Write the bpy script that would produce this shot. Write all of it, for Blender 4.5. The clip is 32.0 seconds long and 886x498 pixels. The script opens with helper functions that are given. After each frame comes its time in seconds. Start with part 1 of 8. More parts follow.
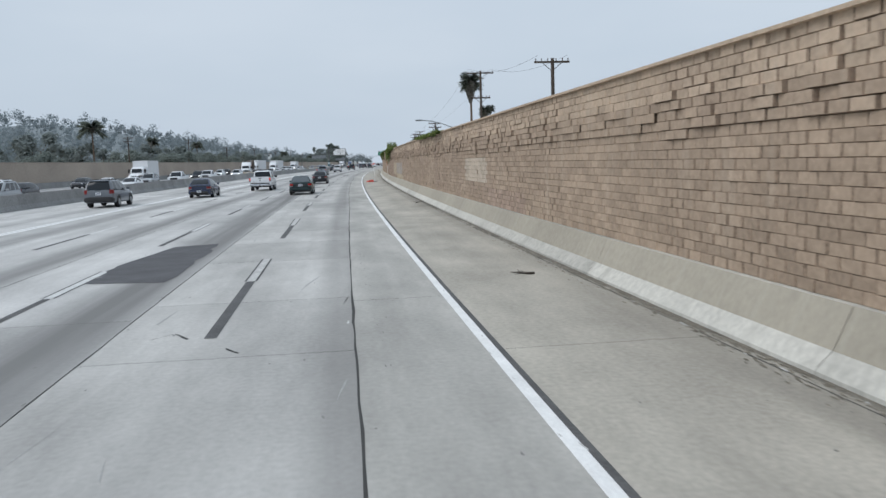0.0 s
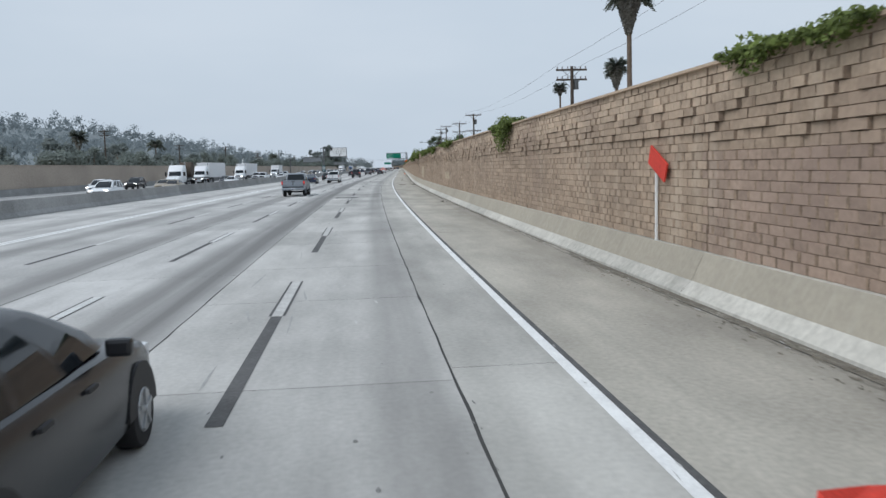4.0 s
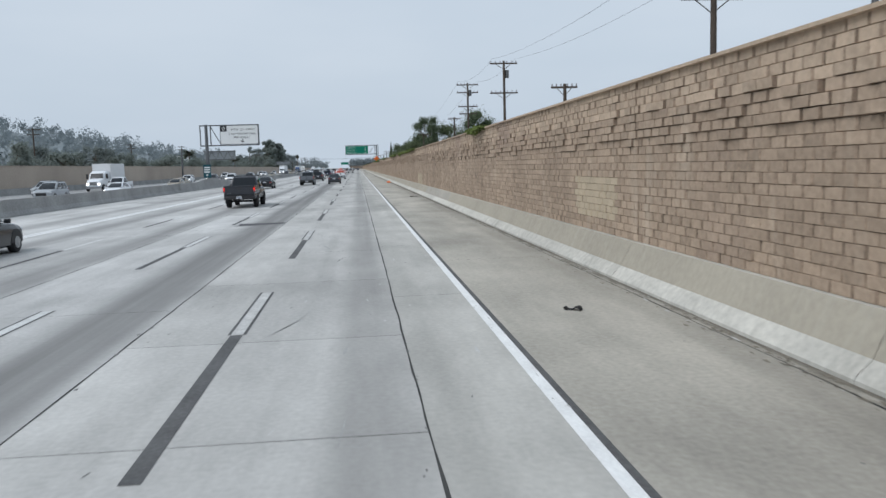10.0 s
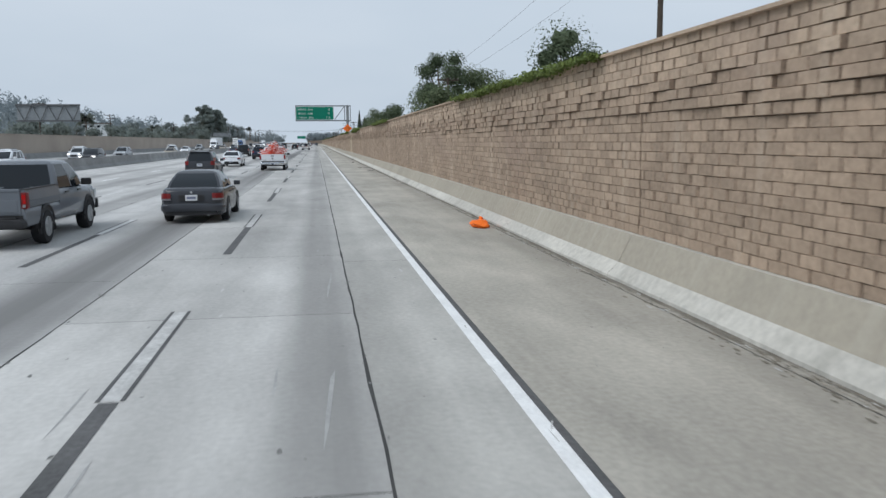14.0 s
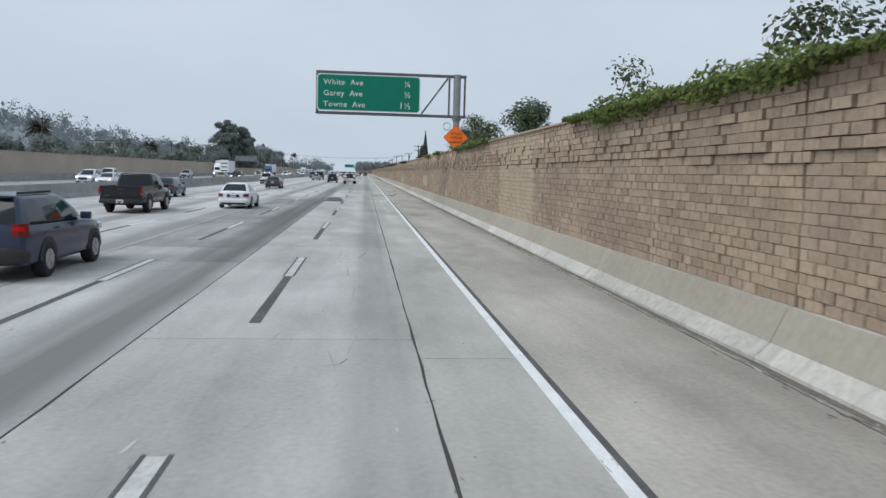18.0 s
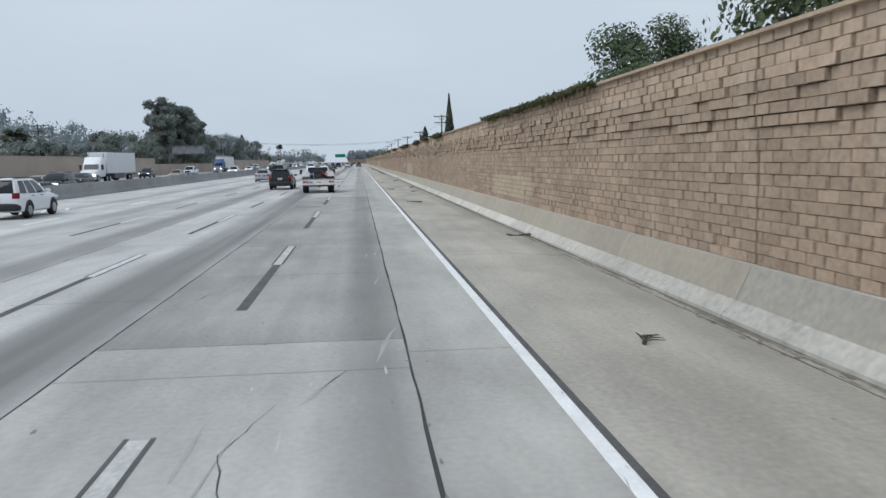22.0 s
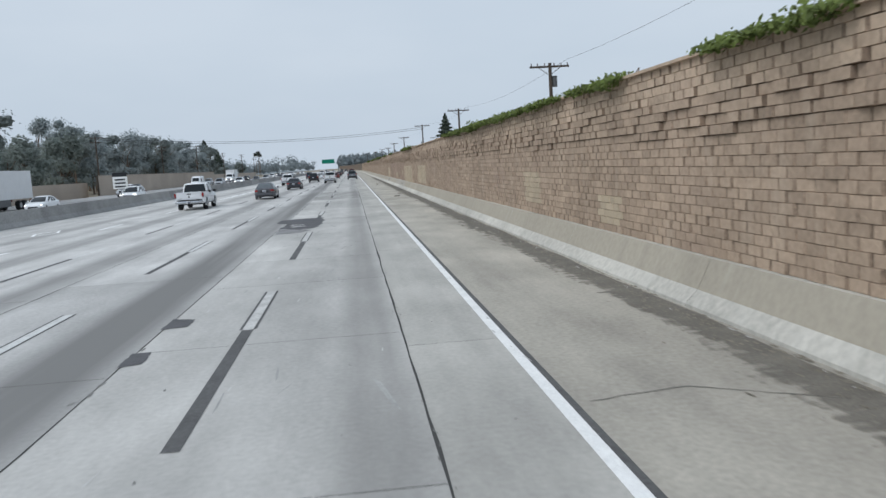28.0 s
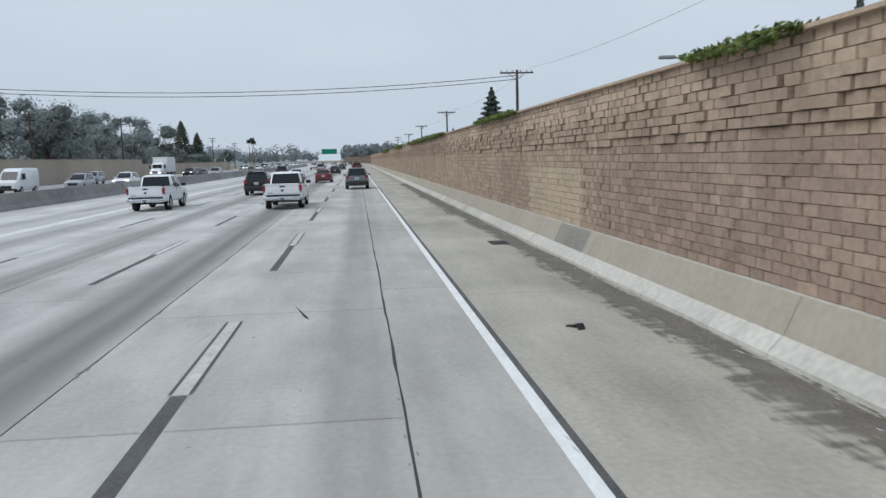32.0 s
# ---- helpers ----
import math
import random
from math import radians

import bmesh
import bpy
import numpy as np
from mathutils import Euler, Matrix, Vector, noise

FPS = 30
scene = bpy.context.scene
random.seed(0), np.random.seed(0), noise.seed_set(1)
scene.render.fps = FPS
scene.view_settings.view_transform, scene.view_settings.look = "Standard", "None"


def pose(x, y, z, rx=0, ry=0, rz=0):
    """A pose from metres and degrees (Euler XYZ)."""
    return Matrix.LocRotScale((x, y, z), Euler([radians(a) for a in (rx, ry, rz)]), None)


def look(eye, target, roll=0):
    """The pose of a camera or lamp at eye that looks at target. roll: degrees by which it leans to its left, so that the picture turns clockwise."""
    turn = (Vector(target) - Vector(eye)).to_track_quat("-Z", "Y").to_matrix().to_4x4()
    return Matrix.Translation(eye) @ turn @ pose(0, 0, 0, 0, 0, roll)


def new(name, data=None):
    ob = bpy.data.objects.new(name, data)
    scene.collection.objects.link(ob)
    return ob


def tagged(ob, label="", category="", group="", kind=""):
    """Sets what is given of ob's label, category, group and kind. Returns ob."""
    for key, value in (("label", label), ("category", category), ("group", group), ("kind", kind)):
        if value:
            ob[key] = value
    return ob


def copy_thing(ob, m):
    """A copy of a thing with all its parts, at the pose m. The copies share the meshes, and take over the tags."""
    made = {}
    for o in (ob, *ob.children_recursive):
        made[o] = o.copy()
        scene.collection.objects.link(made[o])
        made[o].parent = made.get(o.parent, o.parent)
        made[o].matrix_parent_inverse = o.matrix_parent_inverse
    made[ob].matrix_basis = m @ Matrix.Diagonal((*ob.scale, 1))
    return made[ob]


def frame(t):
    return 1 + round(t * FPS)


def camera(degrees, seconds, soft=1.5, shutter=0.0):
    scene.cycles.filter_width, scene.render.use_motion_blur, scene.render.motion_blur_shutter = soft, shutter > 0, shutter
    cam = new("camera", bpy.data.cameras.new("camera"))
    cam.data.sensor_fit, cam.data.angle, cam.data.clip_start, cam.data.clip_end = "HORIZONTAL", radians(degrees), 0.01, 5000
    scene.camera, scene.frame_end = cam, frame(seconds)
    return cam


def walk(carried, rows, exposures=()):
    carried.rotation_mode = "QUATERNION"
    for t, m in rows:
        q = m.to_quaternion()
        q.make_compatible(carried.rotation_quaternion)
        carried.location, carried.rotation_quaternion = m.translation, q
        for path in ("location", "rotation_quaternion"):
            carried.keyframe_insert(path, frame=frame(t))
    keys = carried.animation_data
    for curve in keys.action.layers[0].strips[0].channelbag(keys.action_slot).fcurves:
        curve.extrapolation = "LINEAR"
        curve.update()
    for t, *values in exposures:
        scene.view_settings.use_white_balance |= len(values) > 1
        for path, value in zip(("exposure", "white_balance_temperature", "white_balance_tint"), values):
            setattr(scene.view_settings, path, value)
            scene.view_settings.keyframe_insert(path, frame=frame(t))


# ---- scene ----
cam = camera(58.11, 32.0, soft=1.5, shutter=0.06)
PATH = [
    (0.0, pose(8.120, -0.205, 2.301, 83.66, 1.70, -2.96)),
    (0.5, pose(7.178, 11.207, 2.248, 83.34, 1.95, -2.21)),
    (1.0, pose(6.244, 22.609, 2.334, 83.33, 2.11, -2.15)),
    (1.5, pose(5.295, 33.890, 2.252, 83.56, 2.27, -2.37)),
    (2.0, pose(4.364, 45.215, 2.339, 83.52, 2.41, -2.48)),
    (2.5, pose(3.497, 56.685, 2.255, 83.65, 2.28, -2.67)),
    (3.0, pose(2.697, 68.248, 2.329, 83.28, 1.61, -2.77)),
    (3.5, pose(1.973, 79.829, 2.247, 83.62, 1.58, -2.88)),
    (5.5, pose(-0.045, 125.071, 2.241, 84.50, 1.44, -3.64)),
    (6.0, pose(-0.420, 136.159, 2.261, 84.12, 1.78, -3.77)),
    (6.5, pose(-0.745, 147.161, 2.244, 83.86, 1.70, -3.95)),
    (7.0, pose(-1.005, 157.918, 2.257, 83.68, 2.89, -4.18)),
    (7.5, pose(-1.196, 168.299, 2.256, 83.73, 3.11, -4.92)),
    (8.0, pose(-1.353, 178.919, 2.295, 83.73, 0.89, -4.75)),
    (8.5, pose(-1.486, 190.355, 2.255, 83.32, 1.57, -5.80)),
    (9.0, pose(-1.609, 201.991, 2.301, 83.33, 2.20, -5.99)),
    (9.5, pose(-1.735, 213.193, 2.237, 84.41, 2.83, -6.00)),
    (10.0, pose(-1.827, 224.184, 2.273, 83.97, 1.62, -6.09)),
    (10.5, pose(-1.912, 235.462, 2.251, 82.67, 2.76, -6.30)),
    (11.0, pose(-1.974, 246.920, 2.296, 82.36, 2.14, -6.43)),
    (11.5, pose(-1.977, 258.558, 2.264, 83.52, 2.10, -7.85)),
    (12.0, pose(-1.941, 270.233, 2.319, 83.42, 1.08, -9.44)),
    (12.5, pose(-1.886, 281.614, 2.240, 82.97, -0.88, -9.32)),
    (13.0, pose(-1.822, 292.907, 2.346, 82.80, -0.22, -9.32)),
    (13.5, pose(-1.762, 304.308, 2.251, 82.29, 0.23, -9.34)),
    (15.5, pose(-1.732, 351.581, 2.232, 83.13, 0.14, -7.39)),
    (16.0, pose(-1.750, 363.018, 2.287, 83.64, -0.21, -6.72)),
    (16.5, pose(-1.788, 374.346, 2.234, 83.78, -1.07, -4.74)),
    (17.0, pose(-1.839, 385.640, 2.274, 84.54, -0.72, -4.87)),
    (17.5, pose(-1.906, 396.964, 2.225, 84.66, -0.99, -5.70)),
    (18.0, pose(-2.001, 408.392, 2.268, 84.60, -1.50, -5.58)),
    (18.5, pose(-2.079, 419.727, 2.245, 84.93, -0.33, -5.81)),
    (19.0, pose(-2.117, 431.175, 2.228, 84.99, -0.64, -5.46)),
    (19.5, pose(-2.073, 442.485, 2.285, 84.60, -1.22, -5.32)),
    (20.0, pose(-1.997, 453.601, 2.243, 84.25, -0.36, -5.09)),
    (20.5, pose(-1.951, 464.412, 2.245, 83.72, -0.17, -5.93)),
    (21.0, pose(-1.907, 475.005, 2.225, 83.44, 0.59, -6.36)),
    (21.5, pose(-1.851, 485.420, 2.241, 83.47, 0.99, -6.24)),
    (22.0, pose(-1.791, 496.088, 2.169, 83.62, 1.05, -6.03)),
    (22.5, pose(-1.731, 507.474, 2.241, 83.41, 1.26, -5.98)),
    (23.0, pose(-1.679, 519.158, 2.242, 83.08, 1.52, -5.94)),
    (23.5, pose(-1.650, 530.839, 2.247, 83.34, 1.67, -5.82)),
    (24.0, pose(-1.654, 542.314, 2.207, 83.24, 0.19, -5.18)),
    (24.5, pose(-1.713, 553.376, 2.245, 83.18, 0.62, -5.23)),
    (25.0, pose(-1.783, 564.196, 2.279, 83.24, 0.56, -5.23)),
    (25.5, pose(-1.821, 575.011, 2.251, 83.49, 0.14, -5.26)),
    (27.5, pose(-1.921, 621.035, 2.254, 83.87, 3.43, -6.56)),
    (28.0, pose(-1.855, 632.758, 2.362, 83.76, 3.40, -6.57)),
    (28.5, pose(-1.757, 644.471, 2.259, 83.84, 1.04, -6.29)),
    (29.0, pose(-1.676, 655.997, 2.338, 83.82, 2.52, -6.74)),
    (29.5, pose(-1.659, 667.141, 2.259, 83.38, 2.17, -7.01)),
    (30.0, pose(-1.660, 678.334, 2.382, 83.44, 1.94, -6.44)),
    (30.5, pose(-1.633, 689.994, 2.244, 83.37, 0.46, -6.07)),
    (31.0, pose(-1.619, 701.750, 2.406, 83.43, 0.12, -4.97)),
    (31.5, pose(-1.633, 713.166, 2.249, 83.28, 0.01, -4.91)),
    (32.0, pose(-1.660, 724.412, 2.394, 83.43, 1.50, -6.14)),
]
walk(cam, PATH, [(0.0, 0.0, 6150, 11), (32.0, 0.0, 6150, 11)])

# ---- light ----
world = bpy.data.worlds.new("overcast")
scene.world = world
world.use_nodes = True
wn, wl = world.node_tree.nodes, world.node_tree.links
wn.clear()
SUN_EL, SUN_ROT = 48.0, 241.0
sky = wn.new("ShaderNodeTexSky")
sky.sky_type = "NISHITA"
sky.sun_disc = False
sky.sun_elevation, sky.sun_rotation = radians(SUN_EL), radians(SUN_ROT)
sky.dust_density, sky.air_density = 4.0, 1.5
sky_dim = wn.new("ShaderNodeMixRGB")
sky_dim.blend_type = "MULTIPLY"
sky_dim.inputs[0].default_value = 1.0
sky_dim.inputs[2].default_value = (0.06, 0.06, 0.06, 1)
wl.new(sky.outputs[0], sky_dim.inputs[1])
wtc = wn.new("ShaderNodeTexCoord")
wmap = wn.new("ShaderNodeMapping")
wmap.inputs["Scale"].default_value = (1.0, 1.0, 3.2)
wl.new(wtc.outputs["Generated"], wmap.inputs[0])
cloud = wn.new("ShaderNodeTexNoise")
cloud.inputs["Scale"].default_value, cloud.inputs["Detail"].default_value = 1.7, 4.0
wl.new(wmap.outputs[0], cloud.inputs["Vector"])
deck = wn.new("ShaderNodeValToRGB")
deck.color_ramp.elements[0].position, deck.color_ramp.elements[0].color = 0.3, (0.545, 0.632, 0.708, 1)
deck.color_ramp.elements[1].position, deck.color_ramp.elements[1].color = 0.72, (0.662, 0.73, 0.786, 1)
wl.new(cloud.outputs["Fac"], deck.inputs[0])
veil = wn.new("ShaderNodeMixRGB")
veil.inputs[0].default_value = 0.9
wl.new(sky_dim.outputs[0], veil.inputs[1])
wl.new(deck.outputs[0], veil.inputs[2])
wbg = wn.new("ShaderNodeBackground")
wbg.inputs["Strength"].default_value = 1.0
wl.new(veil.outputs[0], wbg.inputs["Color"])
wout = wn.new("ShaderNodeOutputWorld")
wl.new(wbg.outputs[0], wout.inputs["Surface"])

sun = new("sun", bpy.data.lights.new("sun", "SUN"))
sun.data.energy, sun.data.angle, sun.data.color = 1.6, radians(45), (1.0, 0.97, 0.93)
sun.matrix_world = look((-110, 270, 140), (0, 330, 0))

# ---- helpers ----
KAP, S1 = 0.00038253, 227.855      # the road bends gently until S1, then runs straight along +y
KAP2, S2, S3 = 1 / 3000, 960.0, 1400.0   # far ahead it swings to the left


def rp(s, l, z=0.0):
    """World place of a point s metres along the road and l metres to the side of the edge line."""
    s = np.asarray(s, float)
    ph = np.where(s < S1, KAP * (S1 - s), 0.0)
    q = KAP2 * np.clip(s - S2, 0.0, S3 - S2)
    run = np.clip(s - S3, 0.0, None)
    x = (1 - np.cos(ph)) / KAP - (1 - np.cos(q)) / KAP2 - run * np.sin(q) + l * np.cos(ph + q)
    y = np.where(s < S1, S1 - np.sin(ph) / KAP, np.minimum(s, S2)) + np.sin(q) / KAP2 + run * np.cos(q) + l * np.sin(ph + q)
    return np.stack(np.broadcast_arrays(x, y, np.asarray(z, float)), -1)


def at(s, l, z=0.0, turn=0.0):
    p = rp(s, l, z)
    ph = KAP * (S1 - s) if s < S1 else KAP2 * min(max(s - S2, 0.0), S3 - S2)
    return Matrix.Translation(Vector(p)) @ Matrix.Rotation(ph + radians(turn), 4, "Z")


def np_mesh(name, verts, faces, mats, uv=None, smooth=False, index=None):
    me = bpy.data.meshes.new(name)
    verts, faces = np.asarray(verts, np.float32), np.asarray(faces, np.int32)
    n, k = faces.shape
    me.vertices.add(len(verts))
    me.vertices.foreach_set("co", verts.ravel())
    me.loops.add(n * k)
    me.loops.foreach_set("vertex_index", faces.ravel())
    me.polygons.add(n)
    me.polygons.foreach_set("loop_start", np.arange(0, n * k, k, dtype=np.int32))
    me.polygons.foreach_set("loop_total", np.full(n, k, np.int32))
    if index is not None:
        me.polygons.foreach_set("material_index", np.asarray(index, np.int32))
    me.polygons.foreach_set("use_smooth", np.full(n, bool(smooth)))
    for m in (mats if isinstance(mats, (list, tuple)) else [mats]):
        me.materials.append(m)
    if uv is not None:
        layer = me.uv_layers.new(name="road")
        layer.data.foreach_set("uv", np.asarray(uv, np.float32)[faces.ravel()].ravel())
    me.update(calc_edges=True)
    return me


def part(name, bm, material, parent=None, label="", smooth=False):
    me = bpy.data.meshes.new(name)
    bmesh.ops.recalc_face_normals(bm, faces=bm.faces)
    bm.to_mesh(me)
    bm.free()
    me.materials.append(material)
    if smooth:
        me.polygons.foreach_set("use_smooth", np.ones(len(me.polygons), bool))
        me.set_sharp_from_angle(angle=radians(32))
    ob = new(name, me)
    ob.parent = parent
    if label:
        tagged(ob, label)
    return ob


def thing(name, label, category, m=None, group="", kind=""):
    ob = new(name)
    ob.empty_display_size = 0.3
    if m is not None:
        ob.matrix_basis = m
    return tagged(ob, label, category, group, kind)


def box(bm, lo, hi, bevel=0.0, m=None):
    c = [(a + b) / 2 for a, b in zip(lo, hi)]
    d = [abs(b - a) for a, b in zip(lo, hi)]
    mat4 = Matrix.Translation(c) @ Matrix.Diagonal((*d, 1))
    r = bmesh.ops.create_cube(bm, size=1.0, matrix=(m @ mat4) if m else mat4)
    if bevel:
        es = list({e for v in r["verts"] for e in v.link_edges})
        bmesh.ops.bevel(bm, geom=es, offset=bevel, segments=2, affect="EDGES", profile=0.6)
    return bm


def rod(bm, a, b, r0, r1=None, n=10):
    a, b = Vector(a), Vector(b)
    d = b - a
    m = Matrix.Translation((a + b) / 2) @ d.to_track_quat("Z", "Y").to_matrix().to_4x4()
    bmesh.ops.create_cone(bm, cap_ends=True, segments=n, radius1=r0, radius2=r0 if r1 is None else r1, depth=d.length, matrix=m)
    return bm


def tube(bm, pts, r, n=6):
    """One connected round tube along the points; r is a radius or one for each point."""
    pts = [Vector(p) for p in pts]
    rr = r if isinstance(r, (list, tuple)) else [r] * len(pts)
    rings = []
    for i, p in enumerate(pts):
        d = (pts[min(i + 1, len(pts) - 1)] - pts[max(i - 1, 0)]).normalized()
        q = d.to_track_quat("Z", "Y")
        rings.append([bm.verts.new(p + q @ Vector((rr[i] * math.cos(k * math.tau / n), rr[i] * math.sin(k * math.tau / n), 0))) for k in range(n)])
    for a, b in zip(rings, rings[1:]):
        for k in range(n):
            bm.faces.new((a[k], a[(k + 1) % n], b[(k + 1) % n], b[k]))
    bm.faces.new(rings[0])
    bm.faces.new(rings[-1][::-1])
    return bm


def poly(bm, pts):
    bm.faces.new([bm.verts.new(p) for p in pts])
    return bm


def sweep(name, profile, s0, s1, step, material, parent=None, closed=False, per_side=None):
    """A strip of cross-section (l, z) drawn along the road."""
    n = max(2, int(round((s1 - s0) / step)) + 1)
    ss = np.linspace(s0, s1, n)
    k = len(profile)
    verts = np.concatenate([rp(ss, l, z)[:, None, :] for l, z in profile], 1).reshape(-1, 3)
    uv = np.stack([np.tile([p[0] for p in profile], n), np.repeat(ss, k)], -1)
    i, j = np.meshgrid(np.arange(n - 1), np.arange(k if closed else k - 1), indexing="ij")
    i, j = i.ravel(), j.ravel()
    j2 = (j + 1) % k
    faces = np.stack([i * k + j, i * k + j2, (i + 1) * k + j2, (i + 1) * k + j], -1)
    ob = new(name, np_mesh(name, verts, faces, material, uv, index=None if per_side is None else np.array(per_side)[j]))
    ob.parent = parent
    return ob


# ---- materials ----
def mat(name, col, rough=0.85, var=0.12, scale=1.5, fine=30.0, bump=0.15, metal=0.0, rand=0.0, island=0.0, spec=0.35, dist=0.01):
    m = bpy.data.materials.new(name)
    m.use_nodes = True
    nt = m.node_tree
    n, l = nt.nodes, nt.links
    b = n["Principled BSDF"]
    b.inputs["Roughness"].default_value, b.inputs["Metallic"].default_value = rough, metal
    b.inputs["Specular IOR Level"].default_value = spec
    tc = n.new("ShaderNodeTexCoord")
    geo = n.new("ShaderNodeNewGeometry")
    out = None
    nz = []
    for sc, det in ((scale, 5.0), (fine, 3.0)):
        t = n.new("ShaderNodeTexNoise")
        t.inputs["Scale"].default_value, t.inputs["Detail"].default_value = sc, det
        l.new(geo.outputs["Position"], t.inputs["Vector"])
        nz.append(t)
    add = n.new("ShaderNodeMath")
    add.operation = "ADD"
    l.new(nz[0].outputs["Fac"], add.inputs[0])
    l.new(nz[1].outputs["Fac"], add.inputs[1])
    val = add.outputs[0]
    for amount, source in ((rand, "object"), (island, "island")):
        if not amount:
            continue
        if source == "object":
            src = n.new("ShaderNodeObjectInfo").outputs["Random"]
        else:
            src = geo.outputs["Random Per Island"]
        mm = n.new("ShaderNodeMath")
        mm.operation = "MULTIPLY_ADD"
        l.new(src, mm.inputs[0])
        mm.inputs[1].default_value = amount
        l.new(val, mm.inputs[2])
        sub = n.new("ShaderNodeMath")
        sub.operation = "SUBTRACT"
        l.new(mm.outputs[0], sub.inputs[0])
        sub.inputs[1].default_value = amount / 2
        val = sub.outputs[0]
    ramp = n.new("ShaderNodeMapRange")
    ramp.inputs["From Min"].default_value, ramp.inputs["From Max"].default_value = 0.5, 1.5
    ramp.inputs["To Min"].default_value, ramp.inputs["To Max"].default_value = 1 - 2 * var, 1 + 2 * var
    l.new(val, ramp.inputs["Value"])
    mix = n.new("ShaderNodeVectorMath")
    mix.operation = "SCALE"
    mix.inputs[0].default_value = col
    l.new(ramp.outputs[0], mix.inputs["Scale"])
    l.new(mix.outputs[0], b.inputs["Base Color"])
    if bump:
        bp = n.new("ShaderNodeBump")
        bp.inputs["Strength"].default_value, bp.inputs["Distance"].default_value = bump, dist
        l.new(nz[1].outputs["Fac"], bp.inputs["Height"])
        l.new(bp.outputs[0], b.inputs["Normal"])
    return m


def glow(name, col, strength):
    m = bpy.data.materials.new(name)
    m.use_nodes = True
    b = m.node_tree.nodes["Principled BSDF"]
    b.inputs["Base Color"].default_value = (*col, 1)
    b.inputs["Emission Color"].default_value = (*col, 1)
    b.inputs["Emission Strength"].default_value = strength
    b.inputs["Specular IOR Level"].default_value = 0.15
    return m


def road_material(name, col, bands, var=0.10, rand=0.3, band_dark=0.40, worn_by=0.24):
    """Worn concrete; oil bands run along the lane centres given as (side, half width, weight)."""
    m = mat(name, col, 0.9, var, 0.35, 14.0, 0.25, rand=rand, dist=0.006)
    n, l = m.node_tree.nodes, m.node_tree.links
    b = n["Principled BSDF"]
    src = b.inputs["Base Color"].links[0].from_socket
    uv = n.new("ShaderNodeUVMap")
    uv.uv_map = "road"
    sep = n.new("ShaderNodeSeparateXYZ")
    l.new(uv.outputs[0], sep.inputs[0])
    stretch = n.new("ShaderNodeMapping")
    stretch.inputs["Scale"].default_value = (1.6, 0.035, 1.0)
    l.new(uv.outputs[0], stretch.inputs[0])
    streak = n.new("ShaderNodeTexNoise")
    streak.inputs["Scale"].default_value, streak.inputs["Detail"].default_value = 1.0, 5.0
    l.new(stretch.outputs[0], streak.inputs["Vector"])
    total = None
    for side, half, weight in bands:
        d = n.new("ShaderNodeMath")
        d.operation = "SUBTRACT"
        l.new(sep.outputs[0], d.inputs[0])
        d.inputs[1].default_value = side
        ab = n.new("ShaderNodeMath")
        ab.operation = "ABSOLUTE"
        l.new(d.outputs[0], ab.inputs[0])
        mr = n.new("ShaderNodeMapRange")
        mr.interpolation_type = "SMOOTHSTEP"
        mr.inputs["From Min"].default_value, mr.inputs["From Max"].default_value = half * 1.5, half * 0.3
        mr.inputs["To Min"].default_value, mr.inputs["To Max"].default_value = 0.0, weight
        l.new(ab.outputs[0], mr.inputs["Value"])
        if total is None:
            total = mr.outputs[0]
        else:
            a = n.new("ShaderNodeMath")
            a.operation = "MAXIMUM"
            l.new(total, a.inputs[0])
            l.new(mr.outputs[0], a.inputs[1])
            total = a.outputs[0]
    st = n.new("ShaderNodeMapRange")
    st.inputs["From Min"].default_value, st.inputs["From Max"].default_value = 0.32, 0.68
    st.inputs["To Min"].default_value, st.inputs["To Max"].default_value = 0.6, 1.15
    l.new(streak.outputs["Fac"], st.inputs["Value"])
    # broken patches of oil and scuffed surface a few metres long
    short = n.new("ShaderNodeMapping")
    short.inputs["Scale"].default_value = (0.55, 0.16, 1.0)
    l.new(uv.outputs[0], short.inputs[0])
    scuff = n.new("ShaderNodeTexNoise")
    scuff.inputs["Scale"].default_value, scuff.inputs["Detail"].default_value = 1.0, 6.0
    scuff.inputs["Roughness"].default_value = 0.65
    l.new(short.outputs[0], scuff.inputs["Vector"])
    sm = n.new("ShaderNodeMapRange")
    sm.inputs["From Min"].default_value, sm.inputs["From Max"].default_value = 0.3, 0.7
    sm.inputs["To Min"].default_value, sm.inputs["To Max"].default_value = 1 - worn_by * 1.1, 1 + worn_by * 0.9
    l.new(scuff.outputs["Fac"], sm.inputs["Value"])
    worn = n.new("ShaderNodeVectorMath")
    worn.operation = "SCALE"
    l.new(src, worn.inputs[0])
    l.new(sm.outputs[0], worn.inputs["Scale"])
    src = worn.outputs[0]
    w = n.new("ShaderNodeMath")
    w.operation = "MULTIPLY"
    if total is None:
        w.inputs[0].default_value = 0.0
    else:
        l.new(total, w.inputs[0])
    l.new(st.outputs[0], w.inputs[1])
    # faint long tyre streaks everywhere
    st2 = n.new("ShaderNodeMapRange")
    st2.inputs["From Min"].default_value, st2.inputs["From Max"].default_value = 0.5, 0.75
    st2.inputs["To Min"].default_value, st2.inputs["To Max"].default_value = 0.0, 0.22
    l.new(streak.outputs["Fac"], st2.inputs["Value"])
    mx = n.new("ShaderNodeMath")
    mx.operation = "MAXIMUM"
    l.new(w.outputs[0], mx.inputs[0])
    l.new(st2.outputs[0], mx.inputs[1])
    mixc = n.new("ShaderNodeMixRGB")
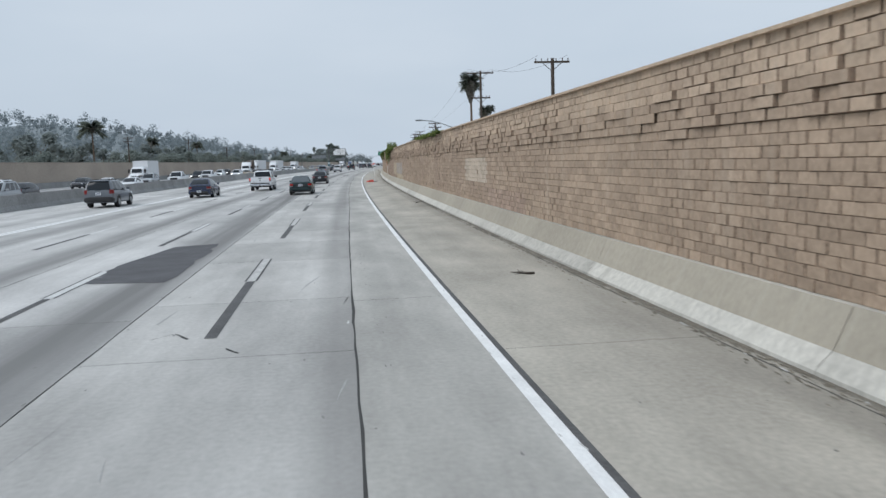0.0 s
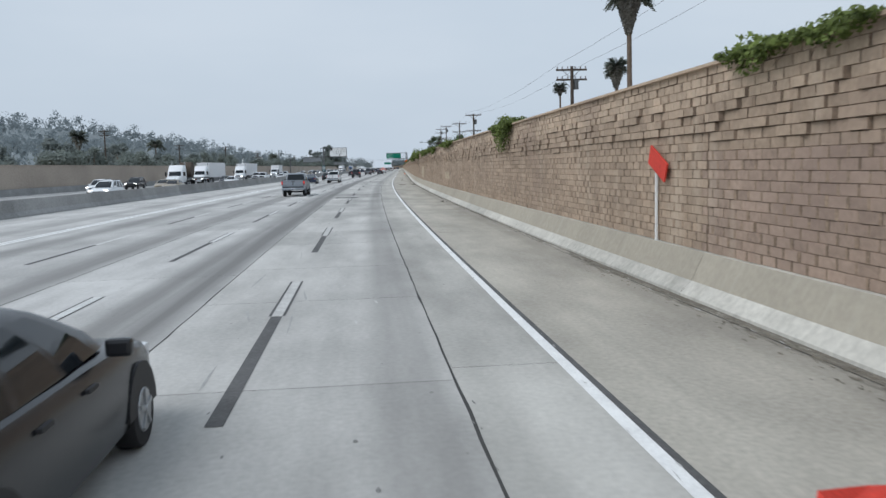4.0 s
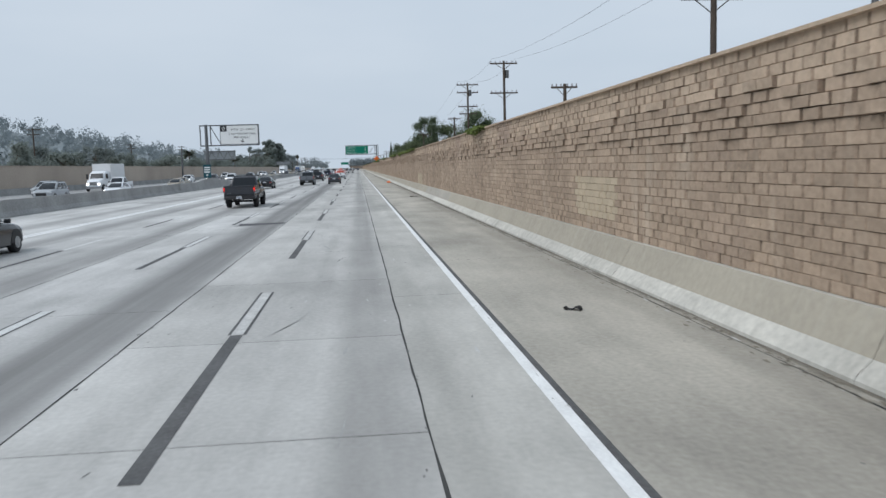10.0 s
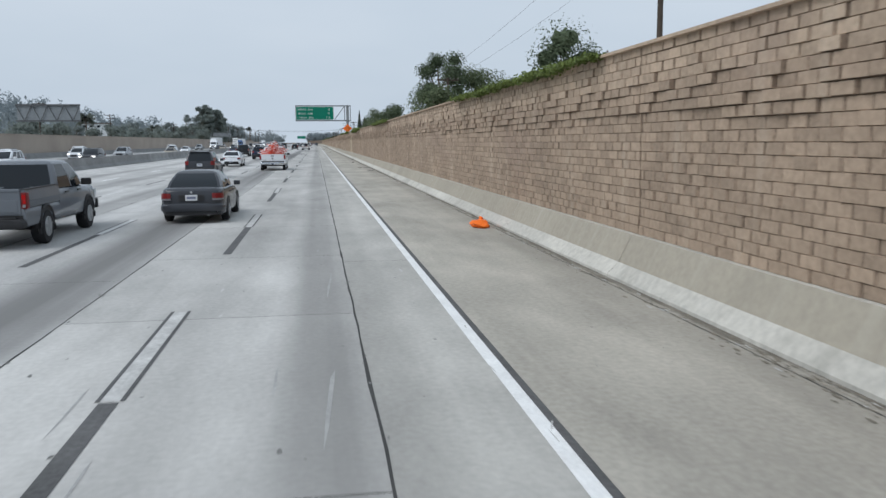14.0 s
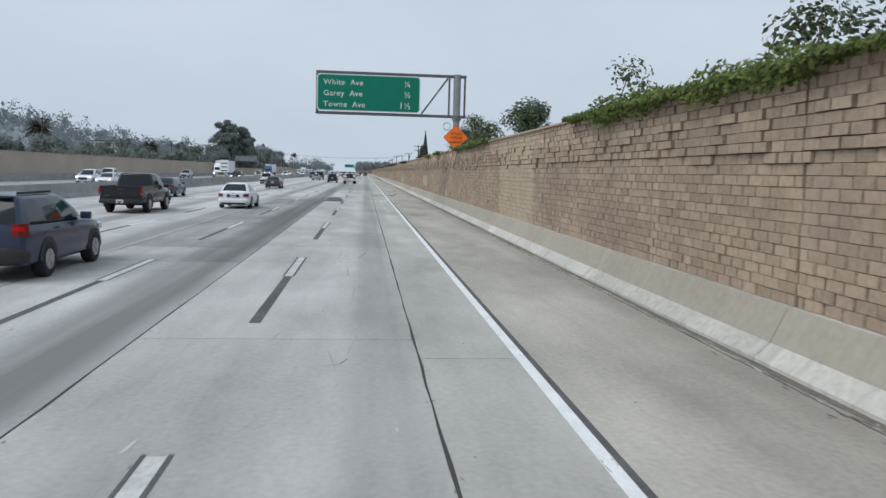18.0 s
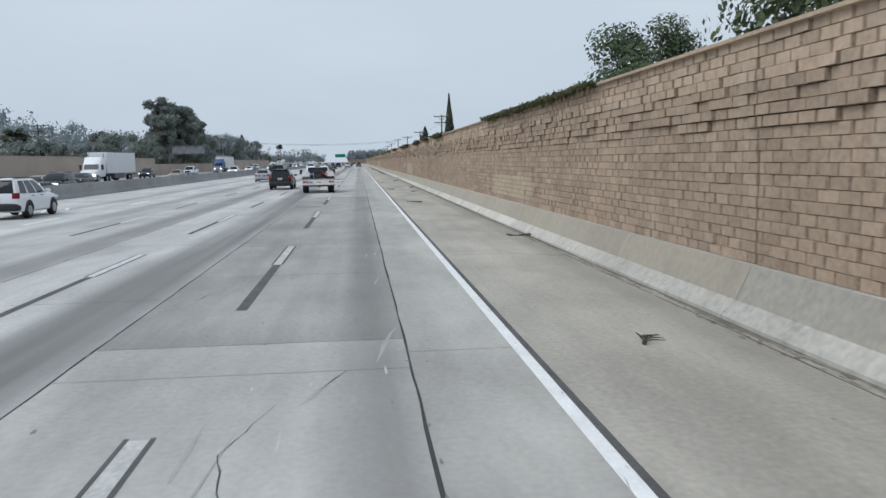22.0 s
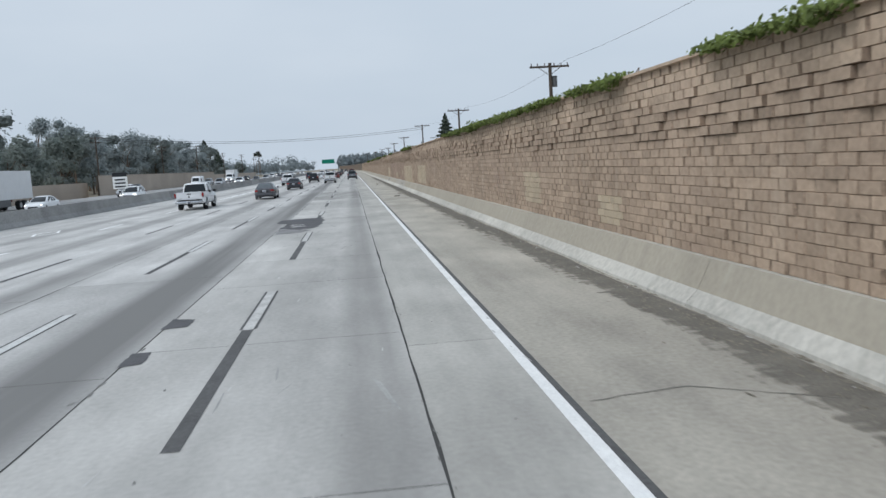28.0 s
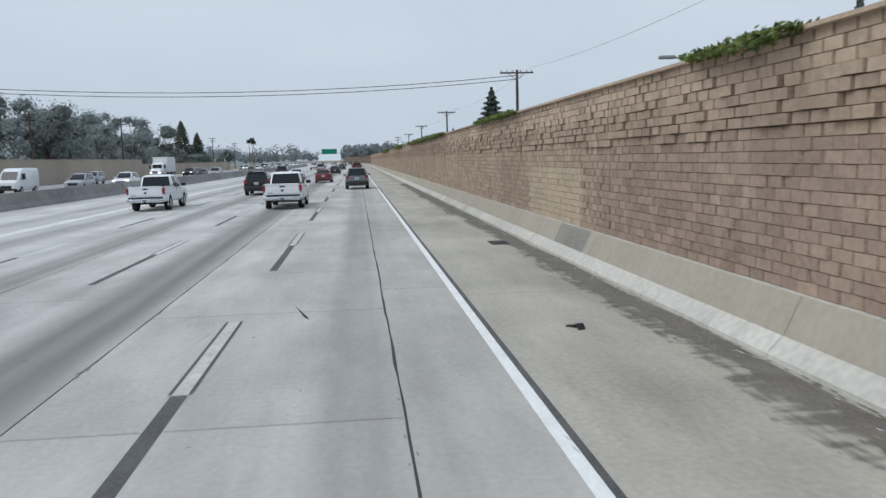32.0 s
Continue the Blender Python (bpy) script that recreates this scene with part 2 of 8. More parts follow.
    mixc.inputs[2].default_value = (col[0] * band_dark, col[1] * band_dark, col[2] * band_dark, 1)
    l.new(mx.outputs[0], mixc.inputs[0])
    l.new(src, mixc.inputs[1])
    l.new(mixc.outputs[0], b.inputs["Base Color"])
    return m


def silt_material(name, col, start, full, strength, teeth=0.0):
    """Dried silt, dense at the barrier (u = 1) and broken up towards the lane (u = 0)."""
    m = mat(name, col, 0.95, 0.25, 1.6, 24.0, 0.4)
    n, l = m.node_tree.nodes, m.node_tree.links
    uv = n.new("ShaderNodeUVMap")
    uv.uv_map = "road"
    sep = n.new("ShaderNodeSeparateXYZ")
    l.new(uv.outputs[0], sep.inputs[0])
    total = sep.outputs[0]
    for sx, sy, weight in ((1.6, 0.22, 1.0), (6.0, 1.5, 0.9), (0.9, 5.0, teeth)):
        mp = n.new("ShaderNodeMapping")
        mp.inputs["Scale"].default_value = (sx, sy, 1.0)
        l.new(uv.outputs[0], mp.inputs[0])
        t = n.new("ShaderNodeTexNoise")
        t.inputs["Scale"].default_value, t.inputs["Detail"].default_value = 1.0, 6.0
        l.new(mp.outputs[0], t.inputs["Vector"])
        add = n.new("ShaderNodeMath")
        add.operation = "MULTIPLY_ADD"
        l.new(t.outputs["Fac"], add.inputs[0])
        add.inputs[1].default_value = weight
        l.new(total, add.inputs[2])
        total = add.outputs[0]
    r = n.new("ShaderNodeMapRange")
    r.inputs["From Min"].default_value, r.inputs["From Max"].default_value = start, full
    r.inputs["To Min"].default_value, r.inputs["To Max"].default_value = 0.0, strength
    l.new(total, r.inputs["Value"])
    l.new(r.outputs[0], n["Principled BSDF"].inputs["Alpha"])
    return m


def leaf_mat(name, col, var=0.3, thin=0.35):
    """Leaves let part of the light through."""
    m = mat(name, col, 0.7, var, 0.8, 4.0, 0.0, island=0.8, spec=0.25)
    n, l = m.node_tree.nodes, m.node_tree.links
    b = n["Principled BSDF"]
    tr = n.new("ShaderNodeBsdfTranslucent")
    l.new(b.inputs["Base Color"].links[0].from_socket, tr.inputs["Color"])
    mx = n.new("ShaderNodeMixShader")
    mx.inputs[0].default_value = thin
    l.new(b.outputs[0], mx.inputs[1])
    l.new(tr.outputs[0], mx.inputs[2])
    l.new(mx.outputs[0], n["Material Output"].inputs["Surface"])
    return m


def streaked(m, pale, amount, shift=0.0, across=1.1):
    """Mineral runs and stains down a wall."""
    n, l = m.node_tree.nodes, m.node_tree.links
    b = n["Principled BSDF"]
    src = b.inputs["Base Color"].links[0].from_socket
    geo = n.new("ShaderNodeNewGeometry")
    mp = n.new("ShaderNodeMapping")
    mp.inputs["Scale"].default_value = (across * 0.05, across, 0.22)
    mp.inputs["Location"].default_value = (shift, 0.0, shift)
    l.new(geo.outputs["Position"], mp.inputs[0])
    t = n.new("ShaderNodeTexNoise")
    t.inputs["Scale"].default_value, t.inputs["Detail"].default_value = 1.6, 5.0
    l.new(mp.outputs[0], t.inputs["Vector"])
    r = n.new("ShaderNodeMapRange")
    r.inputs["From Min"].default_value, r.inputs["From Max"].default_value = 0.56, 0.76
    r.inputs["To Min"].default_value, r.inputs["To Max"].default_value = 0.0, amount
    l.new(t.outputs["Fac"], r.inputs["Value"])
    mix = n.new("ShaderNodeMixRGB")
    mix.inputs[2].default_value = (*pale, 1)
    l.new(r.outputs[0], mix.inputs[0])
    l.new(src, mix.inputs[1])
    l.new(mix.outputs[0], b.inputs["Base Color"])
    return m


LANES = [(-5.68, 0.78, 1.0), (-9.2, 0.62, 0.75), (-12.8, 0.6, 0.65), (-16.6, 0.6, 0.5)]
M_ROAD = road_material("lane_concrete", (0.49, 0.486, 0.47), LANES, var=0.12, rand=0.45, worn_by=0.22)
M_ROADD = road_material("relaid_outer_concrete", (0.35, 0.347, 0.338), LANES, var=0.14, rand=0.9, worn_by=0.3)
M_LANE = road_material("near_lane_concrete", (0.468, 0.462, 0.44), [(-1.74, 0.42, 0.58), (-1.6, 0.2, 0.6), (-3.3, 0.5, 0.12)], rand=0.4, band_dark=0.45)
M_LANED = road_material("relaid_concrete", (0.345, 0.341, 0.324), [(-1.72, 0.34, 0.5)], rand=0.3)
M_EDGE = road_material("edge_concrete", (0.455, 0.447, 0.415), [(-1.1, 0.3, 0.2)], rand=0.3)
M_SHOULDER = road_material("shoulder_concrete", (0.422, 0.400, 0.348), [(2.55, 0.3, 0.35)], var=0.14, rand=0.0, band_dark=0.5)
M_FARROAD = road_material("opposite_concrete", (0.37, 0.37, 0.365), [(-26.5, 0.7, 0.5), (-30.2, 0.7, 0.5), (-33.9, 0.7, 0.5), (-37.6, 0.7, 0.4)], rand=0.0)
M_BED = mat("joint_filler", (0.06, 0.06, 0.058), 0.95)
M_WHITE = mat("road_paint_white", (0.80, 0.81, 0.80), 0.75, 0.10, 2.0, 25.0, 0.1)
M_WORN = mat("road_paint_worn", (0.60, 0.605, 0.59), 0.8, 0.16, 3.0, 18.0, 0.1)
M_FADED = mat("road_paint_faded", (0.51, 0.508, 0.49), 0.85, 0.2, 3.0, 18.0, 0.1)
M_BLACK = mat("road_paint_black", (0.105, 0.105, 0.105), 0.9, 0.25, 1.5, 20.0, 0.1)
M_PATCH = mat("asphalt_patch", (0.10, 0.10, 0.105), 0.9, 0.2, 1.2, 40.0, 0.4)
M_FACE = mat("barrier_face_concrete", (0.378, 0.345, 0.280), 0.92, 0.09, 0.35, 9.0, 0.2, rand=0.25)
M_PRIMER = mat("grey_primer", (0.25, 0.24, 0.212), 0.9, 0.2, 0.6, 12.0, 0.2)
M_FACEG = mat("barrier_grey_paint", (0.375, 0.352, 0.306), 0.9, 0.14, 0.35, 9.0, 0.2, rand=0.15)
M_WORNPATCH = mat("worn_asphalt", (0.24, 0.24, 0.24), 0.9, 0.3, 1.5, 20.0, 0.3)
M_SPOT = mat("dark_spot", (0.20, 0.20, 0.19), 0.9, 0.3, 4.0, 30.0, 0.2)
M_SCUFF = mat("scuff_mark", (0.36, 0.36, 0.35), 0.9, 0.15, 2.0, 20.0, 0.1)
M_PALE = mat("pale_scuff", (0.51, 0.51, 0.495), 0.9, 0.12, 2.0, 20.0, 0.1)
M_BARRIER = mat("barrier_concrete", (0.515, 0.502, 0.453), 0.9, 0.17, 0.5, 9.0, 0.15, rand=0.35)
M_MEDIAN = mat("median_concrete", (0.28, 0.28, 0.275), 0.9, 0.2, 0.5, 9.0, 0.2, rand=0.4)
M_BLOCK = mat("tan_block", (0.378, 0.288, 0.211), 0.92, 0.16, 0.3, 11.0, 0.8, island=0.45, dist=0.025)
M_BLOCKS1 = mat("tan_block_single", (0.378, 0.288, 0.211), 0.92, 0.16, 0.3, 11.0, 0.8, rand=0.45, dist=0.025)
M_BLOCKP = mat("painted_block_cream", (0.452, 0.372, 0.268), 0.9, 0.12, 0.5, 22.0, 0.4, island=0.3)
M_BLOCKG = mat("painted_block_grey", (0.372, 0.328, 0.288), 0.9, 0.12, 0.5, 22.0, 0.4, island=0.4)
M_BLOCKM = mat("mauve_block", (0.352, 0.262, 0.203), 0.92, 0.16, 0.3, 11.0, 0.8, island=0.5, dist=0.025)
# lighter tan for the upper courses and the cap
M_BLOCKT = mat("upper_block", (0.458, 0.354, 0.260), 0.92, 0.16, 0.3, 11.0, 0.8, island=0.45, dist=0.025)
M_BLOCKT1 = mat("upper_block_single", (0.458, 0.354, 0.260), 0.92, 0.16, 0.3, 11.0, 0.8, rand=0.45, dist=0.025)
M_BLOCKW = mat("painted_block_pale", (0.475, 0.40, 0.318), 0.9, 0.12, 0.5, 22.0, 0.4, island=0.4)
for _m in (M_BLOCK, M_BLOCKS1, M_BLOCKM, M_BLOCKT, M_BLOCKT1):
    streaked(_m, (0.56, 0.47, 0.37), 0.4)
    streaked(_m, (0.29, 0.215, 0.175), 0.7, 5.0, 0.14)
streaked(M_BARRIER, (0.62, 0.61, 0.56), 0.4)
streaked(M_BARRIER, (0.22, 0.21, 0.18), 0.4, 7.0, 1.3)
streaked(M_FACE, (0.50, 0.475, 0.41), 0.35, 3.0, 2.2)
streaked(M_FACE, (0.22, 0.20, 0.165), 0.28, 11.0, 1.2)
# block tan darkened to paint the shade on block ends and relief steps
M_ENDSHADE = mat("block_end_shade", (0.285, 0.216, 0.160), 0.95, 0.3, 1.5, 18.0, 0.4)
M_RETSHADE = mat("block_return_shade", (0.29, 0.22, 0.165), 0.95, 0.2, 0.8, 18.0, 0.4)
M_MORTAR = mat("mortar", (0.15, 0.112, 0.08), 0.95, 0.15)
M_LWALL = mat("tan_wall_render", (0.40, 0.342, 0.288), 0.92, 0.16, 0.12, 6.0, 0.2)
M_SOIL = mat("dry_soil", (0.22, 0.19, 0.14), 0.95, 0.25, 0.05, 3.0, 0.3)
M_DIRT = mat("gutter_dirt", (0.195, 0.177, 0.143), 0.95, 0.3, 2.0, 30.0, 0.5)
M_SILT = silt_material("dried_silt", (0.22, 0.20, 0.165), 1.55, 1.95, 0.75)
M_SILTW = silt_material("damp_silt", (0.21, 0.197, 0.17), 1.66, 1.95, 0.72, 0.9)
M_STICK = mat("dark_stick", (0.06, 0.05, 0.042), 0.9, 0.3, 4.0, 30.0, 0.4)
M_IVY = leaf_mat("ivy_leaf", (0.132, 0.172, 0.048))
M_IVYDRY = leaf_mat("dull_ivy_leaf", (0.085, 0.088, 0.04))
M_LEAF = leaf_mat("tree_leaf", (0.12, 0.15, 0.08))
M_LEAFD = leaf_mat("tree_leaf_dark", (0.085, 0.105, 0.082), 0.25)
M_NEAR = leaf_mat("green_leaf", (0.115, 0.15, 0.088), 0.25)
# grove, far trees and hills: distance haze is mixed into these base colours
M_GROVE = leaf_mat("grove_haze_leaf", (0.33, 0.372, 0.378), 0.08, 0.5)
M_MID = leaf_mat("mid_haze_leaf", (0.225, 0.258, 0.235), 0.10, 0.45)
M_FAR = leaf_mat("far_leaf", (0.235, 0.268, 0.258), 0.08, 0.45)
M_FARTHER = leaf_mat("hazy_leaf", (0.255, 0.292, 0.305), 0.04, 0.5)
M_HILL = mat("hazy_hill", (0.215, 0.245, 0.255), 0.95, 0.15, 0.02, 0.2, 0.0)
M_BARK = mat("bark", (0.16, 0.12, 0.09), 0.95, 0.25, 3.0, 25.0, 0.5)
# palm skirt and fronds are paled to carry distance haze in their colour
M_PALMDRY = leaf_mat("palm_skirt", (0.27, 0.255, 0.225), 0.2)
M_PALM = leaf_mat("palm_frond", (0.15, 0.17, 0.14), 0.2)
M_POLE = mat("pole_wood", (0.085, 0.068, 0.055), 0.9, 0.25, 2.0, 30.0, 0.3)
M_CABLE = mat("cable", (0.05, 0.05, 0.055), 0.7, 0.1)
M_CERAMIC = mat("insulator", (0.22, 0.20, 0.20), 0.35)
M_STEEL = mat("galvanised_steel", (0.30, 0.32, 0.33), 0.5, 0.12, 2.0, 30.0, 0.05, metal=0.5)
M_STEELD = mat("weathered_steel", (0.13, 0.135, 0.14), 0.6, 0.15, 2.0, 30.0, 0.05, metal=0.3)
M_GREEN = mat("sign_green", (0.0, 0.19, 0.12), 0.5, 0.05)
M_SIGNWHITE = mat("sign_white", (0.78, 0.79, 0.78), 0.5, 0.04)
M_SIGNBLACK = mat("sign_black", (0.02, 0.022, 0.025), 0.5, 0.05)
M_SIGNBLUE = mat("sign_dark_teal", (0.015, 0.075, 0.095), 0.5, 0.05)
M_ORANGE = mat("sign_orange", (1.0, 0.20, 0.02), 0.6, 0.05)
M_CONE = mat("cone_orange", (0.60, 0.082, 0.045), 0.7, 0.3, 3.0, 20.0, 0.05, rand=0.3)
M_REDCLOTH = mat("red_cloth", (0.62, 0.06, 0.04), 0.85, 0.15)
M_RUBBER = mat("tyre_rubber", (0.022, 0.022, 0.024), 0.85, 0.2)
M_RIM = mat("alloy_rim", (0.42, 0.43, 0.44), 0.35, 0.1, metal=0.7)
M_RIMD = mat("dark_rim", (0.05, 0.05, 0.055), 0.45, 0.1, metal=0.4)
M_GLASS = mat("tinted_glass", (0.012, 0.016, 0.02), 0.06, 0.02, bump=0.0, spec=0.4)
M_TRIM = mat("black_plastic", (0.028, 0.028, 0.03), 0.6, 0.1)
M_CHROME = mat("chrome", (0.58, 0.60, 0.62), 0.16, 0.05, metal=0.9, bump=0.0)
M_DIRTYWHITE = mat("scuffed_white_paint", (0.72, 0.72, 0.70), 0.5, 0.09, 0.9, 22.0, 0.05)
M_LENS = mat("grey_lens", (0.22, 0.22, 0.23), 0.25, 0.05, bump=0.0)
M_PLATE = mat("plate_white", (0.62, 0.64, 0.66), 0.5, 0.03)
M_TAIL = glow("tail_lamp_lit", (0.24, 0.005, 0.005), 0.5)
M_TAILHOT = glow("brake_lens_lit", (0.75, 0.03, 0.02), 1.0)
M_RUST = mat("rusty_steel", (0.21, 0.13, 0.085), 0.9, 0.3, 4.0, 30.0, 0.4)
M_TAILOFF = mat("tail_lamp", (0.17, 0.01, 0.01), 0.3, 0.05, bump=0.0)
M_HEAD = mat("headlamp", (0.7, 0.72, 0.74), 0.15, 0.03, bump=0.0)
M_HEADLIT = glow("headlamp_lit", (1.0, 0.97, 0.9), 2.0)


def paint(name, col, rough=0.22):
    return mat("paint_" + name, col, rough, 0.03, 1.0, 5.0, 0.0, spec=0.45)


# opaque rear glass; sky reflection and see-through are put into its pale base
M_GLASSL = mat("paled_glass", (0.10, 0.115, 0.125), 0.08, 0.1, 3.0, 9.0, bump=0.0, spec=0.5)
P_WHITE = paint("white", (0.76, 0.78, 0.80))
P_SILVER = paint("silver", (0.36, 0.38, 0.40))
P_GREY = paint("grey", (0.15, 0.165, 0.185))
P_DGREY = paint("dark_grey", (0.042, 0.045, 0.053))
P_BLACK = paint("black", (0.018, 0.019, 0.022))
P_DGREEN = paint("dark_green", (0.012, 0.026, 0.028))
P_NAVY = paint("navy", (0.03, 0.04, 0.075))
P_SEDAN = paint("graphite", (0.085, 0.088, 0.098), 0.25)
P_SLATE = paint("slate", (0.25, 0.28, 0.315), 0.3)
P_RED = paint("dull_red", (0.14, 0.035, 0.035))
P_BLUE = paint("blue", (0.05, 0.10, 0.22))
P_TAN = paint("tan", (0.30, 0.26, 0.20))
P_BOX = paint("box_white", (0.70, 0.71, 0.72), 0.6)

# ---- ground and road ----
S0, SE = -70.0, 1500.0
gs = np.concatenate([np.linspace(-3000, 4800, 40)])
gx = np.linspace(-3900, 3900, 40)
GX, GY = np.meshgrid(gx, gs)
gv = np.stack([GX.ravel(), GY.ravel(), np.full(GX.size, -0.30)], -1)
gi, gj = np.meshgrid(np.arange(39), np.arange(39), indexing="ij")
gi, gj = gi.ravel(), gj.ravel()
gf = np.stack([gi * 40 + gj, gi * 40 + gj + 1, (gi + 1) * 40 + gj + 1, (gi + 1) * 40 + gj], -1)
ground = tagged(new("ground", np_mesh("ground", gv, gf, M_SOIL)), "dry brown soil spreading round the freeway", "ground", kind="structure")

road = thing("road", "worn grey concrete freeway lanes with dark oil bands", "road", kind="structure")
sweep("road_bed", [(-23.2, -0.20), (-23.2, -0.016), (2.99, -0.016), (2.99, -0.20)], S0, SE, 4.0, M_BED, road)


def seam_shift(s, l):
    """The joint inside the right lane drifts to the side near the start."""
    return -0.46 * np.clip((42 - np.asarray(s, float)) / 42, 0, 1.4) if abs(l + 1.3) < 0.05 else 0.0


def slab(name, l0, l1, s0, s1, material, parent, z=0.0):
    g = 0.007
    l0, l1, s0, s1 = l0 + g, l1 - g, s0 + g, s1 - g
    n = max(2, int((s1 - s0) / 3.0) + 2)
    ss = np.linspace(s0, s1, n)
    prof = [(l0, z - 0.05), (l0, z), (l1, z), (l1, z - 0.05)]
    sides = [l + seam_shift(ss, l) + 0 * ss for l, zz in prof]
    verts = np.concatenate([rp(ss, ll, p[1])[:, None, :] for ll, p in zip(sides, prof)], 1).reshape(-1, 3)
    uv = np.stack([np.stack(sides, -1).ravel(), np.repeat(ss, 4)], -1)
    i, j = np.meshgrid(np.arange(n - 1), np.arange(3), indexing="ij")
    i, j = i.ravel(), j.ravel()
    faces = np.stack([i * 4 + j, i * 4 + j + 1, (i + 1) * 4 + j + 1, (i + 1) * 4 + j], -1)
    ob = new(name, np_mesh(name, verts, faces, material, uv))
    ob.parent = parent
    return ob


rs = random.Random(5)


def slab_run(l0, l1, s0, s1, lengths, material, parent):
    s = s0
    while s < s1:
        e = min(s1, s + rs.choice(lengths))
        slab("concrete_slab", l0, l1, s, e, material, parent)
        s = e


RELAID = [(152, 161.1), (213, 219.5), (306.5, 311.4), (505.7, 545.9), (694.7, 713.2)]
edge = -20
for a, b in RELAID + [(800, 800)]:
    slab_run(-4.95, -1.3, edge, a, (4.0, 4.6, 5.5, 5.8, 9.2), M_LANE, road)
    slab_run(-4.95, -1.3, a, b, (5.5, 6.0), M_LANED, road)
    edge = b
slab_run(-1.3, 0.10, -20, 800, (9.0, 12.0, 18.0), M_EDGE, road)
slab_run(-8.6, -4.95, -20, 428, (9.2, 13.8, 18.4), M_ROAD, road)
slab_run(-8.6, -4.95, 428, 477, (3.6, 4.6, 5.2), M_ROADD, road)
slab_run(-8.6, -4.95, 477, 800, (9.2, 13.8, 18.4), M_ROAD, road)
for a, b in ((-12.25, -8.6), (-15.9, -12.25), (-19.5, -15.9)):
    slab_run(a, b, -20, 800, (30.0, 46.0), M_ROAD, road)
slab_run(-23.2, -19.5, -20, 800, (60.0,), M_ROAD, road)
for a, b in ((-4.95, -1.3), (-1.3, 0.10), (-8.6, -4.95), (-12.25, -8.6), (-15.9, -12.25), (-19.5, -15.9), (-23.2, -19.5)):
    slab("concrete_slab", a, b, S0, -20, M_ROAD, road)
    slab("concrete_slab", a, b, 800, SE, M_ROAD, road)
shoulder = thing("shoulder", "tan-grey concrete shoulder with dirt along the barrier", "road shoulder", kind="structure")
slab_run(0.10, 2.97, S0, SE, (24.0, 31.0), M_SHOULDER, shoulder)

opposite = tagged(sweep("opposite_road", [(-44.9, -0.2), (-44.9, 0.0), (-23.25, 0.0), (-23.25, -0.2)], S0, SE, 6.0, M_FARROAD),
                  "grey concrete lanes of the opposite carriageway", "road", kind="structure")

# ---- lane markings ----
markings = thing("lane_markings", "white painted lane lines with black contrast stripes", "road marking", kind="structure")


def stripe(name, l, w, s0, s1, material, z=0.004, step=6.0):
    ob = sweep(name, [(l - w / 2, z), (l + w / 2, z)], s0, s1, step, material, markings)
    return ob


stripe("edge_line", -0.02, 0.135, S0, SE, M_WHITE)
stripe("contrast_line", 0.088, 0.076, S0, SE, M_BLACK)
for l in (-14.33, -14.62):
    stripe("carpool_line", l, 0.17, S0, 318, M_WHITE)
    stripe("carpool_line", l, 0.17, 712, SE, M_WHITE)
stripe("inner_edge_line", -18.9, 0.13, S0, SE, M_WORN)
for l in (-24.2, -42.2):
    stripe("edge_line", l, 0.13, S0, SE, M_WORN)
DASH0, PERIOD = 19.63, 14.63
for line, (l, off) in enumerate(((-3.586, 0.0), (-7.12, -1.0), (-10.85, -0.5))):
    for m in range(-5, 62):
        s = DASH0 + PERIOD * m + off
        stripe("lane_dash", l, 0.165 if line < 2 else 0.12, s - 3.75, s, M_FADED if line == 0 else M_WORN, step=4.0)
        if line < 2:
            edge_v = np.concatenate([rp(np.array([s - 3.75, s - 3.75, s + 0.05, s + 0.05]), l + side + np.array([-0.021, 0.021, 0.021, -0.021]), 0.004) for side in (-0.106, 0.106)])
            out = new("dash_outline", np_mesh("dash_outline", edge_v, np.arange(8).reshape(2, 4), M_BLACK))
            out.parent = markings
        stripe("contrast_stripe", l, 0.17 if line == 0 else 0.15, s - 9.05, s - 3.78, M_BLACK, step=4.0)
for m in range(20, 48):
    stripe("carpool_dash", -14.5, 0.16, DASH0 + PERIOD * m - 4.0, DASH0 + PERIOD * m, M_WHITE, step=4.0)
# diamond symbols in the carpool lane
for s in (470.0, 538.0, 606.0, 674.0):
    corners = [(s - 2.0, -17.0), (s, -16.4), (s + 2.0, -17.0), (s, -17.6)]
    dv, df = [], []
    for (a, b), (c, d) in zip(corners, corners[1:] + corners[:1]):
        k = len(dv)
        dv += [tuple(rp(a, b, 0.004)), tuple(rp(c, d, 0.004)), tuple(rp(s + (c - s) * 0.8, -17.0 + (d + 17.0) * 0.72, 0.004)), tuple(rp(s + (a - s) * 0.8, -17.0 + (b + 17.0) * 0.72, 0.004))]
        df.append([k, k + 1, k + 2, k + 3])
    dob = new("diamond_symbol", np_mesh("diamond_symbol", np.array(dv), np.array(df), M_WHITE))
    dob.parent = markings
# dashes of the opposite carriageway, far off behind the median barrier
q_s = np.array([29.26 * m for m in range(-2, 40) for l in range(4)])
q_l = np.array([l for m in range(-2, 40) for l in (-28.3, -32.0, -35.7, -39.3)])
q_v = np.stack([rp(q_s + a, q_l + b, 0.004) for a, b in ((0, -0.06), (0, 0.06), (3.7, 0.06), (3.7, -0.06))], 1).reshape(-1, 3)
q_ob = new("opposite_dashes", np_mesh("opposite_dashes", q_v, np.arange(len(q_v)).reshape(-1, 4), M_WORN))
q_ob.parent = markings
tagged(q_ob, "rows of worn white lane dashes", kind="stuff")

